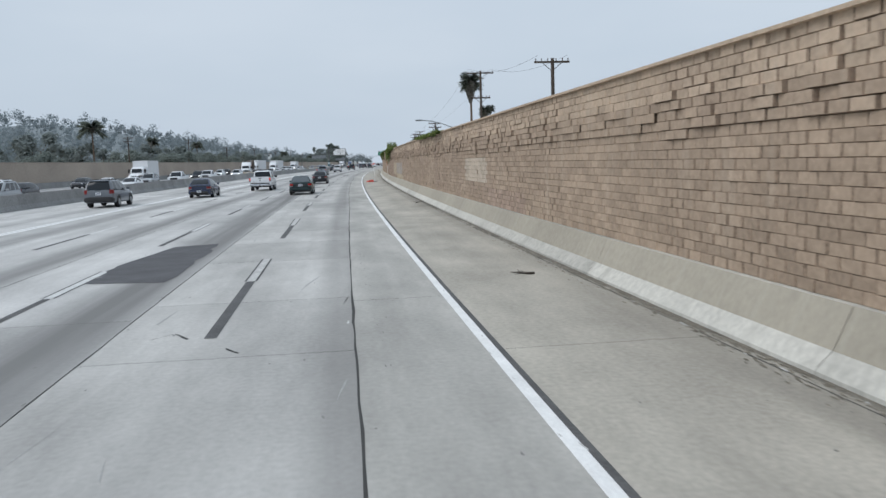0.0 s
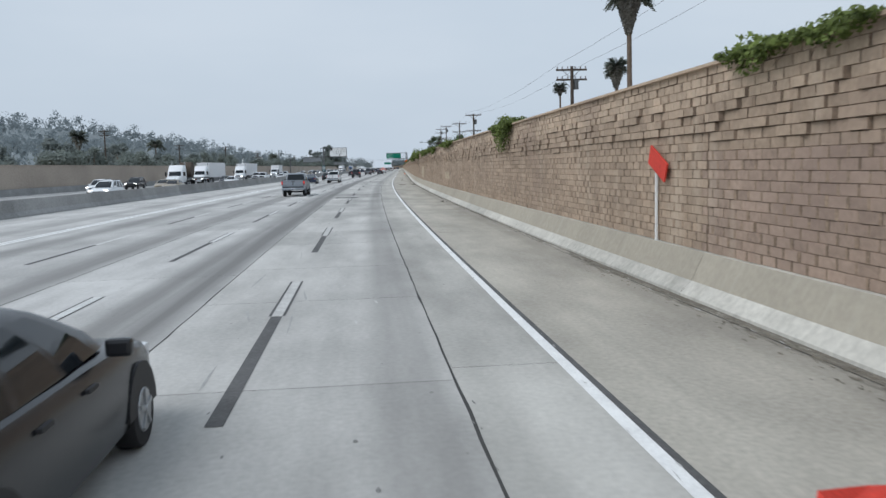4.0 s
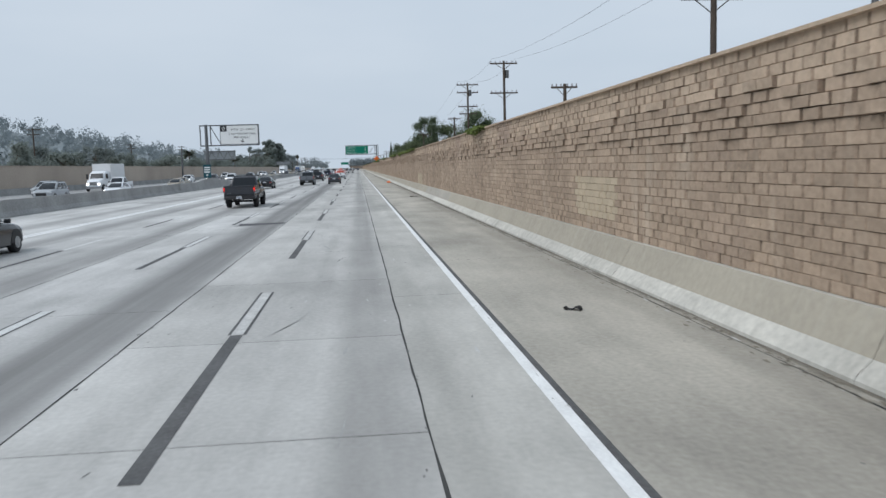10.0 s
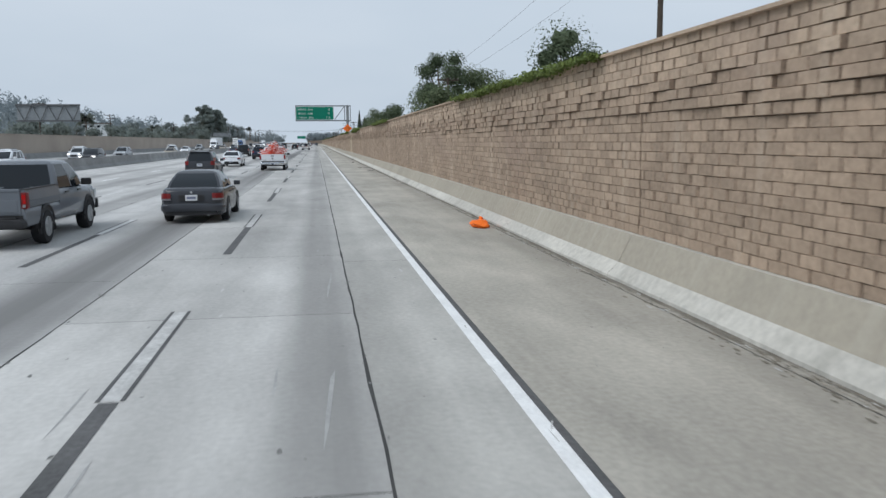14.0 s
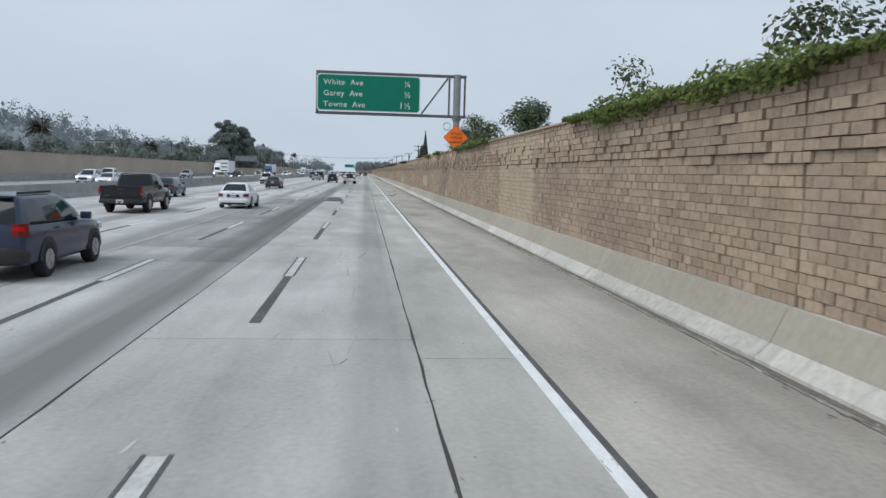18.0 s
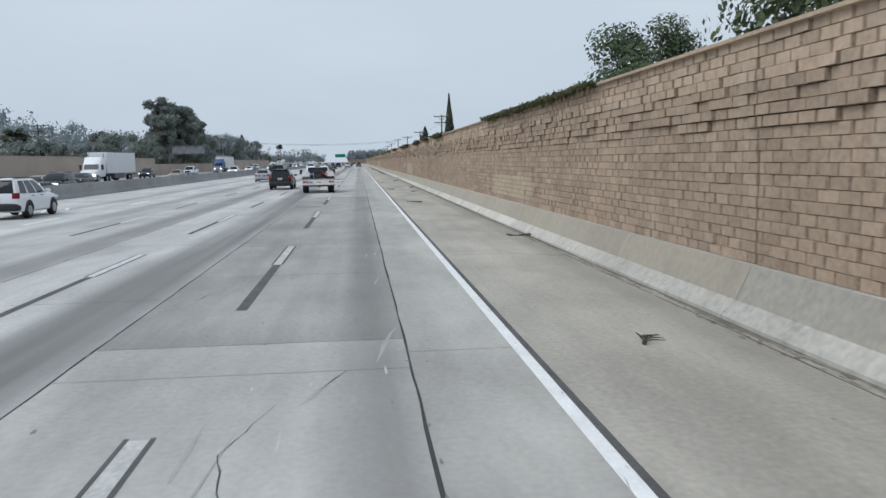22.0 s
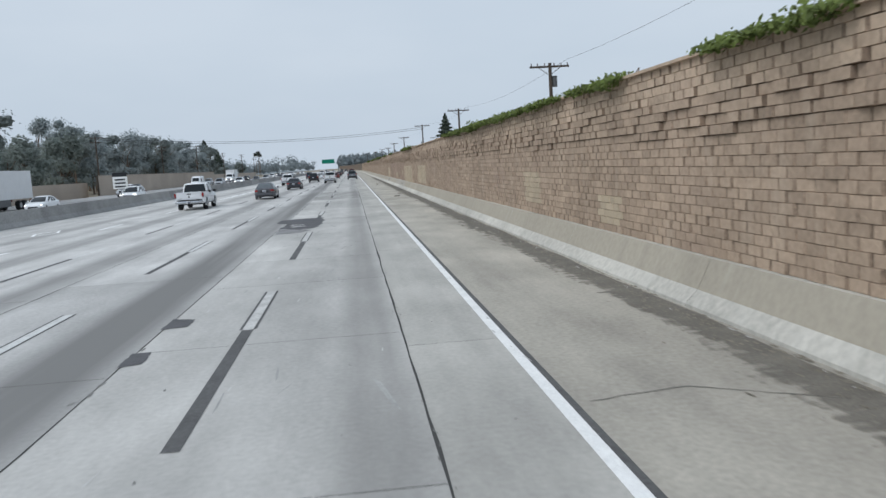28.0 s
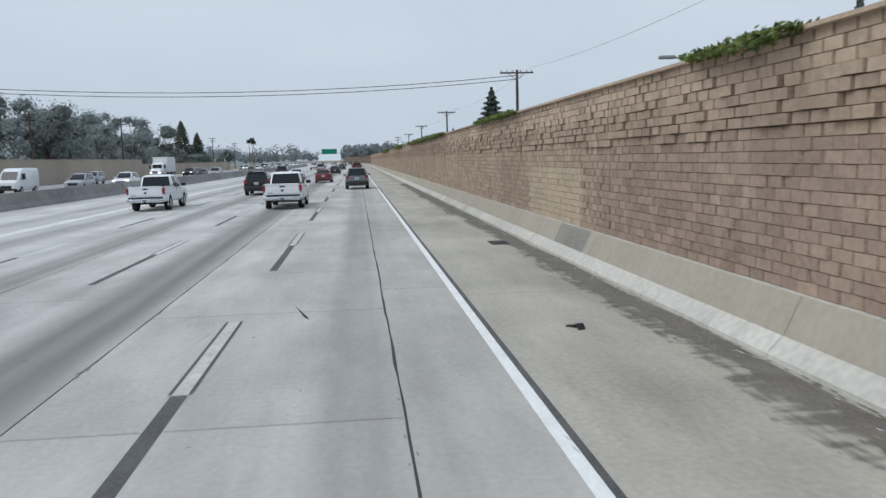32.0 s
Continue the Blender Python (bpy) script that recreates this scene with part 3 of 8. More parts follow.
# ---- asphalt patches and tar on the lanes ----
def patch(name, corners, material, label, seed, z=0.006, rough=0.12):
    """A flat filled patch; its ragged outline runs round the (s, l) corners."""
    r = random.Random(seed)
    pts = []
    n = len(corners)
    span = min(max(c[q] for c in corners) - min(c[q] for c in corners) for q in (0, 1))
    rough = min(rough, span * 0.045)
    for i in range(n):
        a, b = corners[i], corners[(i + 1) % n]
        for k in range(7):
            f = k / 7
            j = rough if k else rough * 0.3
            pts.append((a[0] + (b[0] - a[0]) * f + r.uniform(-j, j) * 1.1, a[1] + (b[1] - a[1]) * f + r.uniform(-j, j)))
    bm = bmesh.new()
    poly(bm, [tuple(rp(s, l, z)) for s, l in pts])
    bmesh.ops.triangulate(bm, faces=bm.faces)
    for f in bm.faces:
        if f.normal.z < 0:
            f.normal_flip()
    me = bpy.data.meshes.new(name)
    bm.to_mesh(me)
    bm.free()
    me.materials.append(material)
    return tagged(new(name, me), label, "road patch", "road repairs", "structure")


PATCHES = [
    [(16.6, -7.0), (16.3, -5.35), (21.5, -5.3), (24.3, -5.4), (23.8, -6.6), (19.5, -7.1)],
    [(78.9, -4.95), (79.5, -4.1), (80.7, -4.15), (80.9, -4.9)],
    [(151.6, -4.8), (151.3, -3.1), (152.4, -3.0), (153.2, -3.4), (152.9, -4.1), (153.8, -4.75)],
    [(257.4, -6.9), (258.0, -5.0), (258.9, -5.0), (258.9, -6.9)],
    [(468.0, -5.05), (468.1, -3.7), (472.0, -3.55), (474.0, -3.9), (477.3, -3.9), (476.9, -5.0)],
    [(535.0, -5.1), (534.8, -3.65), (535.8, -3.6), (536.5, -4.95)],
    [(593.5, -4.7), (596.0, -3.5), (599.5, -3.7), (599.2, -5.0)],
    [(581.2, -5.0), (581.5, -3.7), (584.0, -3.8), (583.8, -5.1)],
    [(645.5, -5.0), (645.6, -4.6), (646.2, -4.6), (646.4, -5.0)],
    [(643.1, -5.0), (643.2, -4.7), (643.9, -4.75), (643.9, -5.0)],
    [(666.2, -4.95), (665.0, -4.1), (665.6, -3.45), (667.4, -3.3), (669.8, -3.2), (672.3, -3.4), (672.2, -4.4), (671.8, -5.3), (669.7, -5.4), (669.0, -4.95)],
]
for i, c in enumerate(PATCHES):
    patch("asphalt_patch", c, M_WORNPATCH if c[0][0] == 535.0 else M_PATCH, "dark grey asphalt patch in the concrete lane", i)
patch("asphalt_patch", [(663.2, -4.9), (663.4, -3.9), (664.6, -3.6), (665.6, -4.2), (666.3, -4.95)], M_WORNPATCH, "thin worn film of asphalt beside a patch", 49, 0.0053)
patch("concrete_chip", [(666.5, -4.4), (666.75, -4.2), (666.68, -3.95), (666.9, -3.88), (667.2, -4.1), (667.02, -4.3), (667.1, -4.52), (666.8, -4.6)], M_ROAD, "bare pale concrete island inside the patch", 50, 0.010, 0.05)
patch("concrete_chip", [(667.75, -4.6), (667.7, -4.3), (667.85, -4.0), (668.0, -4.1), (667.98, -4.35), (668.2, -4.5), (668.0, -4.7)], M_ROAD, "bare pale concrete island inside the patch", 51, 0.010, 0.05)
# open seams between the slabs, filled with dark tar
for k, l in enumerate((-1.3, -4.95, -8.6, 2.76)):
    rr = random.Random(70 + k)
    ss = np.arange(-20, 790, 0.8)
    half = np.array([0.006 + 0.012 * rr.random() ** 3 + (0.009 if k == 0 else 0.0) * rr.random() for _ in ss])
    wob = np.array([rr.uniform(-0.011, 0.011) for _ in ss])
    wob = wob + seam_shift(ss, l)
    v = np.concatenate([rp(ss, l + wob - half, 0.003)[:, None], rp(ss, l + wob + half, 0.003)[:, None]], 1).reshape(-1, 3)
    i = np.arange(len(ss) - 1)
    f = np.stack([2 * i, 2 * i + 1, 2 * i + 3, 2 * i + 2], -1)
    tagged(new("tar_seam", np_mesh("tar_seam", v, f, M_BED)), "dark ragged tar line along a slab joint", "road seam", "road seams", "structure")
# ragged cracks across the right lane
rc = random.Random(91)
for k in range(22):
    s, l = rc.uniform(0, 770), rc.uniform(-4.6, -1.6)
    pts, lean = [(s, l)], rc.choice((-1, 1))
    for q in range(rc.randint(5, 11)):
        a, b = pts[-1]
        pts.append((a + rc.uniform(0.02, 0.22), b + lean * rc.uniform(0.0, 0.12) + rc.uniform(-0.03, 0.03)))
    bm = bmesh.new()
    for (a, b), (c, d) in zip(pts, pts[1:]):
        w = rc.uniform(0.004, 0.011)
        poly(bm, [tuple(rp(a, b - w, 0.003)), tuple(rp(a, b + w, 0.003)), tuple(rp(c, d + w, 0.003)), tuple(rp(c, d - w, 0.003))])
    ob = part("crack", bm, M_BED)
    tagged(ob, "thin dark crack in the concrete slab", "road crack", "road cracks", "structure")

# fine marks on the near lanes: spalls by the seams, tyre scuffs, pale scrapes
rm = np.random.RandomState(33)


def flecks(name, n, l_pick, length, width, material, label, z):
    ss = rm.uniform(-5, 775, n)
    ll = l_pick(n)
    ln, wd = length * rm.uniform(0.3, 1.0, n) ** 1.5, width * rm.uniform(0.4, 1.0, n)
    slant = rm.normal(0, 0.10, n)
    z = z + np.linspace(0.0, 0.0005, n)
    ring = []
    for u, w in ((-0.5, -0.3), (-0.2, -1.0), (0.25, -0.8), (0.5, 0.1), (0.2, 0.9), (-0.3, 1.0)):
        k = rm.uniform(0.55, 1.2, n)
        ring.append(rp(ss + u * ln * k, np.minimum(ll + w * wd * 0.5 * k + u * ln * slant, 2.9), z))
    v = np.stack(ring, 1).reshape(-1, 3)
    tagged(new(name, np_mesh(name, v, np.arange(len(v)).reshape(-1, 6), material)), label, "road mark", kind="stuff")


flecks("road_spots", 700, lambda n: -1.3 + rm.normal(0, 0.03, n), 0.16, 0.032, M_SPOT, "dark crumbled spots along the slab seam", 0.0042)
flecks("road_spots", 500, lambda n: -4.95 + rm.normal(0, 0.03, n), 0.3, 0.06, M_SPOT, "dark crumbled spots along the slab seam", 0.0042)
flecks("road_spots", 1500, lambda n: rm.uniform(-8.4, -0.4, n), 0.14, 0.05, M_SPOT, "small dark chips and stains in the concrete", 0.0024)
flecks("tyre_scuffs", 420, lambda n: rm.uniform(-4.6, -1.5, n), 2.6, 0.05, M_SCUFF, "faint grey tyre scuffs along the lane", 0.0018)
flecks("pale_scrapes", 220, lambda n: rm.uniform(-4.7, -0.2, n), 0.5, 0.05, M_PALE, "pale scraped patches on the lane concrete", 0.0021)
flecks("shoulder_specks", 900, lambda n: 2.6 - np.abs(rm.normal(0, 0.7, n)), 0.07, 0.04, M_SPOT, "small dark specks on the shoulder", 0.003)
flecks("pale_crumbs", 900, lambda n: 2.78 + rm.normal(0, 0.07, n), 0.30, 0.045, M_PALE, "pale crumbled concrete along the gutter seam", 0.0046)
flecks("paint_chips", 700, lambda n: -0.02 + rm.choice([-0.055, 0.055, 0.02], n) + rm.normal(0, 0.012, n), 0.30, 0.030, M_PALE, "worn chips along the painted edge line", 0.0052)


def crack_line(pts, w, name="shoulder_crack", label="thin dark crack across the shoulder"):
    r = random.Random(int(pts[0][0] * 10))
    fine = [pts[0]]
    for (a, b), (c, d) in zip(pts, pts[1:]):
        n = max(3, int(math.hypot(c - a, d - b) / 0.16))
        fine += [(a + (c - a) * k / n + r.uniform(-0.02, 0.02), b + (d - b) * k / n + r.uniform(-0.015, 0.015)) for k in range(1, n + 1)]
    ws = [w * r.uniform(0.5, 1.3) for _ in fine]
    left = [tuple(rp(a - h, b, 0.0032)) for (a, b), h in zip(fine, ws)]
    right = [tuple(rp(a + h, b + h, 0.0032)) for (a, b), h in zip(fine, ws)]
    v = left + right
    n = len(fine)
    f = [[k, k + 1, n + k + 1, n + k] for k in range(n - 1)]
    tagged(new(name, np_mesh(name, np.array(v), np.array(f), M_BED)), label, "road crack", "road cracks", "structure")


for s in (36.0, 118.0, 205.5, 259.0, 263.5, 268.0, 307.0, 312.0, 319.5, 372.5, 396.0, 452.0, 514.0, 573.0, 601.0, 640.0, 688.0, 717.0, 748.0):
    k = (s * 7.3) % 1.0
    crack_line([(s, 0.25), (s + 0.2 - 0.4 * k, 1.3 + k), (s + 0.5 * k - 0.9, 2.9)], 0.010)
crack_line([(577.4, 0.05), (576.2, 1.4), (575.0, 2.9)], 0.008)
crack_line([(576.9, 0.1), (575.8, 1.4), (574.7, 2.8)], 0.006)
crack_line([(575.6, -3.35), (573.0, -3.0), (571.6, -3.1), (569.8, -3.3)], 0.008, "crack", "ragged dark crack in the lane concrete")
crack_line([(503.2, -2.6), (502.0, -2.9), (500.8, -2.7)], 0.010, "crack", "ragged dark crack in the lane concrete")
crack_line([(167.0, -0.55), (175.0, -0.62), (183.0, -0.5)], 0.008, "crack", "thin lengthwise crack beside the edge line")
for pts, w in (([(79.5, -3.9), (79.4, -3.3), (79.25, -2.9), (79.3, -2.2)], 0.012), ([(79.3, -3.02), (78.5, -2.98), (77.7, -2.95)], 0.026), ([(76.8, -2.5), (76.8, -1.9), (76.7, -1.4)], 0.012),
               ([(145.9, -4.2), (146.2, -3.2), (146.0, -2.0)], 0.010), ([(150.7, -4.6), (150.4, -3.4), (150.8, -2.4)], 0.012), ([(10.7, -4.4), (11.0, -4.12), (10.6, -3.9)], 0.022),
               ([(467.6, -3.5), (465.7, -3.68), (463.8, -3.6), (462.2, -3.62)], 0.013), ([(258.1, -3.75), (257.6, -3.4), (257.9, -3.1)], 0.010), ([(9.9, -3.3), (9.6, -3.1)], 0.02), ([(713.9, -3.6), (713.8, -3.0), (714.1, -2.4)], 0.009)):
    crack_line(pts, w, "crack", "ragged dark crack in the lane concrete")

# ---- right barrier and block wall ----
def joint_at(k):
    """Wall joints, about every 15 m; halves of k give the barrier's joints."""
    known = (-8, 0, 9, 12, 15, 23, 24, 30, 33, 40, 41, 43, 44, 84)
    return np.interp(k, known, (-60.0, 59.2, 193.4, 239.0, 283.8, 402.9, 417.9, 506.1, 550.8, 651.2, 666.0, 696.8, 710.8, 1302.0))


barrier = thing("barrier", "weathered concrete barrier at the foot of the block wall", "barrier", kind="structure")
BPROF = [(2.955, -0.1), (2.955, 0.05), (2.985, 0.085), (3.15, 0.245), (3.37, 0.70), (3.62, 0.70), (3.62, -0.1)]
GREYED = [(268, 283), (493, 506), (540, 550), (712, 726)]      # sections painted over in grey
s, half = S0, -15
while s < 1250:
    e = float(joint_at(half / 2))
    half += 1 if s < 800 else 8
    grey = any(a < (s + e) / 2 < b for a, b in GREYED)
    sweep("barrier_section", BPROF, s + 0.005, e - 0.005, 3.7 if s < 800 else 12, [M_BARRIER, M_FACEG if grey else M_FACE], barrier, per_side=[0, 0, 0, 1, 0, 0])
    s = e
sweep("paint_patch", [(3.149, 0.252), (3.364, 0.697)], 741.3, 743.8, 2.5, M_PRIMER, barrier)
# a black box is added in place of the shaded drain hole
part("scupper", box(bmesh.new(), (3.20, 714.55, 0.40), (3.32, 714.95, 0.49)), M_RUBBER, barrier, "black box standing in for a drain slot in the barrier")
wall = thing("wall_east", "tan concrete block sound wall with a stepped relief band", "sound wall", kind="structure")
sweep("wall_core", [(3.475, 0.70), (3.475, 3.70), (3.70, 3.70), (3.70, -0.25)], S0, 1250, 4.0, M_MORTAR, wall)
BL, BH, ROWS = 0.405, 0.151, 20
nb = int((1000 - (-60)) / BL)
rw = np.random.RandomState(8)
# relief band: runs of one to three blocks stand proud of their neighbours
relief = np.zeros((ROWS, nb))
for r in range(12, ROWS):
    i, last = 0, 0.0
    while i < nb:
        run = rw.choice([1, 1, 2, 2, 3])
        if r == 12:
            h = rw.choice([0.0, 0.0, 0.0, 0.045])
        elif r < 17:
            h = rw.choice([0.022, 0.040, 0.058, 0.072])
            if abs(h - last) < 0.01:
                h = 0.080 if last < 0.05 else 0.026
        else:
            h = rw.choice([0.044, 0.048, 0.060])
        relief[r, i:i + run] = h * (0.9 if r < 17 else 0.55)
        last = h
        i += run
PAINTED = [(713, 741, 0.6, 2.6, 7), (86.2, 104, 0.6, 2.4, 7), (21.5, 27, 0.6, 1.4, 7), (27.4, 32.2, 1.45, 2.35, 6), (71, 80.5, 1.2, 2.3, 2), (70, 80.3, 0.6, 1.2, 1), (80.6, 86, 1.05, 2.3, 1), (147, 150.5, 1.3, 1.75, 1), 
           (180, 186, 1.0, 2.2, 1), (240, 243, 1.1, 2.0, 1), (520, 527, 0.9, 1.6, 1), (478, 483, 1.2, 2.1, 1),
           (655, 657, 1.0, 1.9, 1), (648, 649.5, 0.9, 1.5, 1), (690, 697, 0.8, 2.2, 1), (433.8, 440.3, 0.6, 3.75, 1),
           (715, 717, 1.3, 1.75, 1), (703, 713, 0.7, 2.3, 1), (724.3, 727.7, 0.8, 1.5, 1), (742.3, 747.7, 0.7, 2.1, 1), (290, 294.6, 0.7, 1.6, 1), (575, 582, 0.9, 1.9, 1)]
lo_s, hi_s, lo_z, hi_z, out_l, mi = [], [], [], [], [], []
NEAR = (12.0, 18.2)
near_rows = []
ret_s, ret_z, open_s = [], [], []
# straight open joints through the courses
JOINTS = np.round((joint_at(np.arange(-8, 70)) + 60) / BL).astype(int) - 1
cut = np.zeros(nb, bool)
cut[JOINTS[(JOINTS > 0) & (JOINTS < nb)]] = True
for r in range(ROWS):
    sh = 0.0 if r % 2 else BL / 2
    i = np.arange(nb)
    a = -60 + i * BL + sh
    z0 = 0.70 + r * BH
    step = relief[r]
    proud = 0.024 + step + rw.uniform(-0.010, 0.010, nb)
    idx = np.full(nb, 8 if r > 15 else 0)
    for p0, p1, q0, q1, m in PAINTED:
        idx[(a > p0) & (a < p1) & (z0 + 0.1 > q0) & (z0 + 0.1 < q1)] = m
    near_end = (step - np.concatenate([[0.0], step[:-1]]) > 0.008) * 0.026
    under = (step - (relief[r - 1] if r else 0.0) > 0.008) * 0.012
    gap = cut * (0.022 if r % 2 else BL / 2 + 0.022)
    after = np.concatenate([[False], cut[:-1]]) if r % 2 else np.zeros(nb, bool)
    keep = (a < NEAR[0]) | (a + BL > NEAR[1]) | (a >= 980)
    for k in np.where(~keep)[0]:
        near_rows.append((a[k], z0, proud[k], idx[k]))
    lo_s.append((a + near_end * 0.75)[keep])
    hi_s.append((a + BL - gap)[keep])
    lo_z.append((z0 + under * 0.4)[keep])
    hi_z.append(np.full(keep.sum(), z0 + BH))
    out_l.append((3.475 - proud)[keep])
    mi.append(idx[keep])
    ret_s.append((near_end > 0)[keep])
    ret_z.append((under > 0)[keep])
    open_s.append(after[keep])
    if r % 2 == 0:
        half = cut & keep
        m = int(half.sum())
        lo_s.append((a + BL / 2)[half])
        hi_s.append((a + BL)[half])
        lo_z.append(np.full(m, z0))
        hi_z.append(np.full(m, z0 + BH))
        out_l.append((3.475 - proud)[half])
        mi.append(idx[half])
        ret_s.append(np.zeros(m, bool))
        ret_z.append(np.zeros(m, bool))
        open_s.append(np.ones(m, bool))
lo_s, hi_s, lo_z, hi_z, out_l, mi, ret_s, ret_z, open_s = [np.concatenate(q) for q in (lo_s, hi_s, lo_z, hi_z, out_l, mi, ret_s, ret_z, open_s)]
ret_s = ret_s | open_s
back = np.where(ret_s | ret_z, 3.48, out_l + 0.026)
bv, bs = 0.007, np.where(ret_s, 0.006, 0.030 * rw.uniform(0.6, 1.25, len(lo_s)))
corner = []
tilt = rw.uniform(-0.004, 0.004, (4, len(lo_s))) + np.array([1, -1, -1, 1])[:, None] * rw.uniform(-0.011, 0.011, len(lo_s))     # split faces are never true
# a block: four back corners, four shoulder corners, and a slightly smaller face
for ds, dz, l in ((0, 0, back), (1, 0, back), (1, 1, back), (0, 1, back)):
    corner.append(rp(np.where(ds, hi_s, lo_s), l, np.where(dz, hi_z, lo_z)))
for q, (ds, dz) in enumerate(((0, 0), (1, 0), (1, 1), (0, 1))):
    corner.append(rp(np.where(ds, hi_s - bs, lo_s + bs), out_l + tilt[q], np.where(dz, hi_z - bv, lo_z + bv)))
verts = np.stack(corner, 1).reshape(-1, 3)
tmpl = np.array([[4, 7, 6, 5], [0, 4, 5, 1], [1, 5, 6, 2], [2, 6, 7, 3], [3, 7, 4, 0]])
faces = (np.arange(len(lo_s))[:, None, None] * 8 + tmpl[None]).reshape(-1, 4)
# near ends and stepped undersides take the tan darkened for shade
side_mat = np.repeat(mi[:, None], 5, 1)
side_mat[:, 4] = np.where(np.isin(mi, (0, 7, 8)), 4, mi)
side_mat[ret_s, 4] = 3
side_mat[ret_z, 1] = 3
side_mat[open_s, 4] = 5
blocks = new("block_courses", np_mesh("block_courses", verts, faces, [M_BLOCK, M_BLOCKP, M_BLOCKG, M_RETSHADE, M_ENDSHADE, M_RETSHADE, M_BLOCKW, M_BLOCKM, M_BLOCKT], index=side_mat.ravel()))
blocks.parent = wall
tagged(blocks, "courses of split tan concrete blocks", kind="stuff")
sweep("wall_cap", [(3.338, 3.705), (3.338, 3.755), (3.74, 3.755), (3.74, 3.705)], S0, 1250, 4.0, M_BLOCKT, wall, closed=True)

# ---- median barrier and the far wall ----
median = thing("median_barrier", "grey concrete median barrier dividing the carriageways", "barrier", kind="structure")
MPROF = [(-21.45, -0.02), (-21.47, 0.08), (-21.68, 0.32), (-21.78, 0.98), (-22.02, 0.98), (-22.12, 0.32), (-22.33, 0.08), (-22.35, -0.02)]
s = S0
while s < SE:
    e = s + (12.2 if s < 900 else 60)
    if not 318 < s + 6 < 352:
        sweep("barrier_section", MPROF, s + 0.01, e - 0.01, 6.1 if s < 900 else 12, M_MEDIAN, median)
    s = e
# widened barrier round the sign post
bm = bmesh.new()
WIDE = [(316, 0.98, 0.45), (326, 0.98, 0.55), (332, 1.35, 0.85), (338, 1.35, 0.85), (344, 0.98, 0.55), (352, 0.98, 0.45)]
rings = []
for s, h, w in WIDE:
    rings.append([bm.verts.new(tuple(rp(s, -21.9 + dl * w, z))) for dl, z in ((1, -0.02), (0.75, 0.3), (0.45, h), (-0.45, h), (-0.75, 0.3), (-1, -0.02))])
for a, b in zip(rings, rings[1:]):
    for k in range(5):
        bm.faces.new((a[k], a[k + 1], b[k + 1], b[k]))
part("sign_plinth", bm, M_MEDIAN, median, "raised widened barrier section round the sign post")

lwall = thing("wall_west", "plain tan sound wall beyond the opposite lanes", "sound wall", kind="structure")
LSEG = [(-70, 640, 3.6), (640, 673, 3.5), (776, 893, 3.45), (893, 1010, 2.6)]
for a, b, h in LSEG:
    s = a
    while s < b - 1:
        e = min(b, s + 24)
        sweep("wall_panel", [(-45.0, -0.25), (-45.0, h), (-45.3, h), (-45.3, -0.25)], s + 0.02, e - 0.02, 6.0, M_LWALL, lwall)
        s = e
    sweep("wall_cap", [(-44.93, h), (-44.93, h + 0.09), (-45.37, h + 0.09), (-45.37, h)], a, b, 6.0, M_LWALL, lwall, closed=True)
sweep("wall_panel", [(-47.5, -0.25), (-47.5, 2.4), (-47.8, 2.4), (-47.8, -0.25)], 673, 778, 6.0, M_LWALL, lwall)
sweep("wall_foot", [(-44.95, -0.02), (-44.9, 0.8), (-44.7, 0.82), (-44.55, 0.0)], -70, 640, 6.0, M_MEDIAN, lwall)

# ---- leaves ----
def leaf_quads(rng, centres, size, out=None, loose=0.75):
    """Leaf-shaped quads; with out given, each one faces roughly that way."""
    n = len(centres)
    if out is None:
        out, loose = np.zeros((n, 3)), 1.0
    face = out + loose * rng.normal(size=(n, 3)) * 0.75
    face /= np.linalg.norm(face, axis=1, keepdims=True) + 1e-9
    a = rng.normal(size=(n, 3))
    a -= face * np.sum(a * face, 1, keepdims=True)
    a /= np.linalg.norm(a, axis=1, keepdims=True) + 1e-9
    b = np.cross(a, face)
    sz = size * rng.uniform(0.6, 1.4, (n, 1))
    v = np.stack([centres - a * sz * 0.5, centres + b * sz * 0.32, centres + a * sz * 0.6, centres - b * sz * 0.32], 1).reshape(-1, 3)
    return v, np.arange(4 * n).reshape(n, 4)


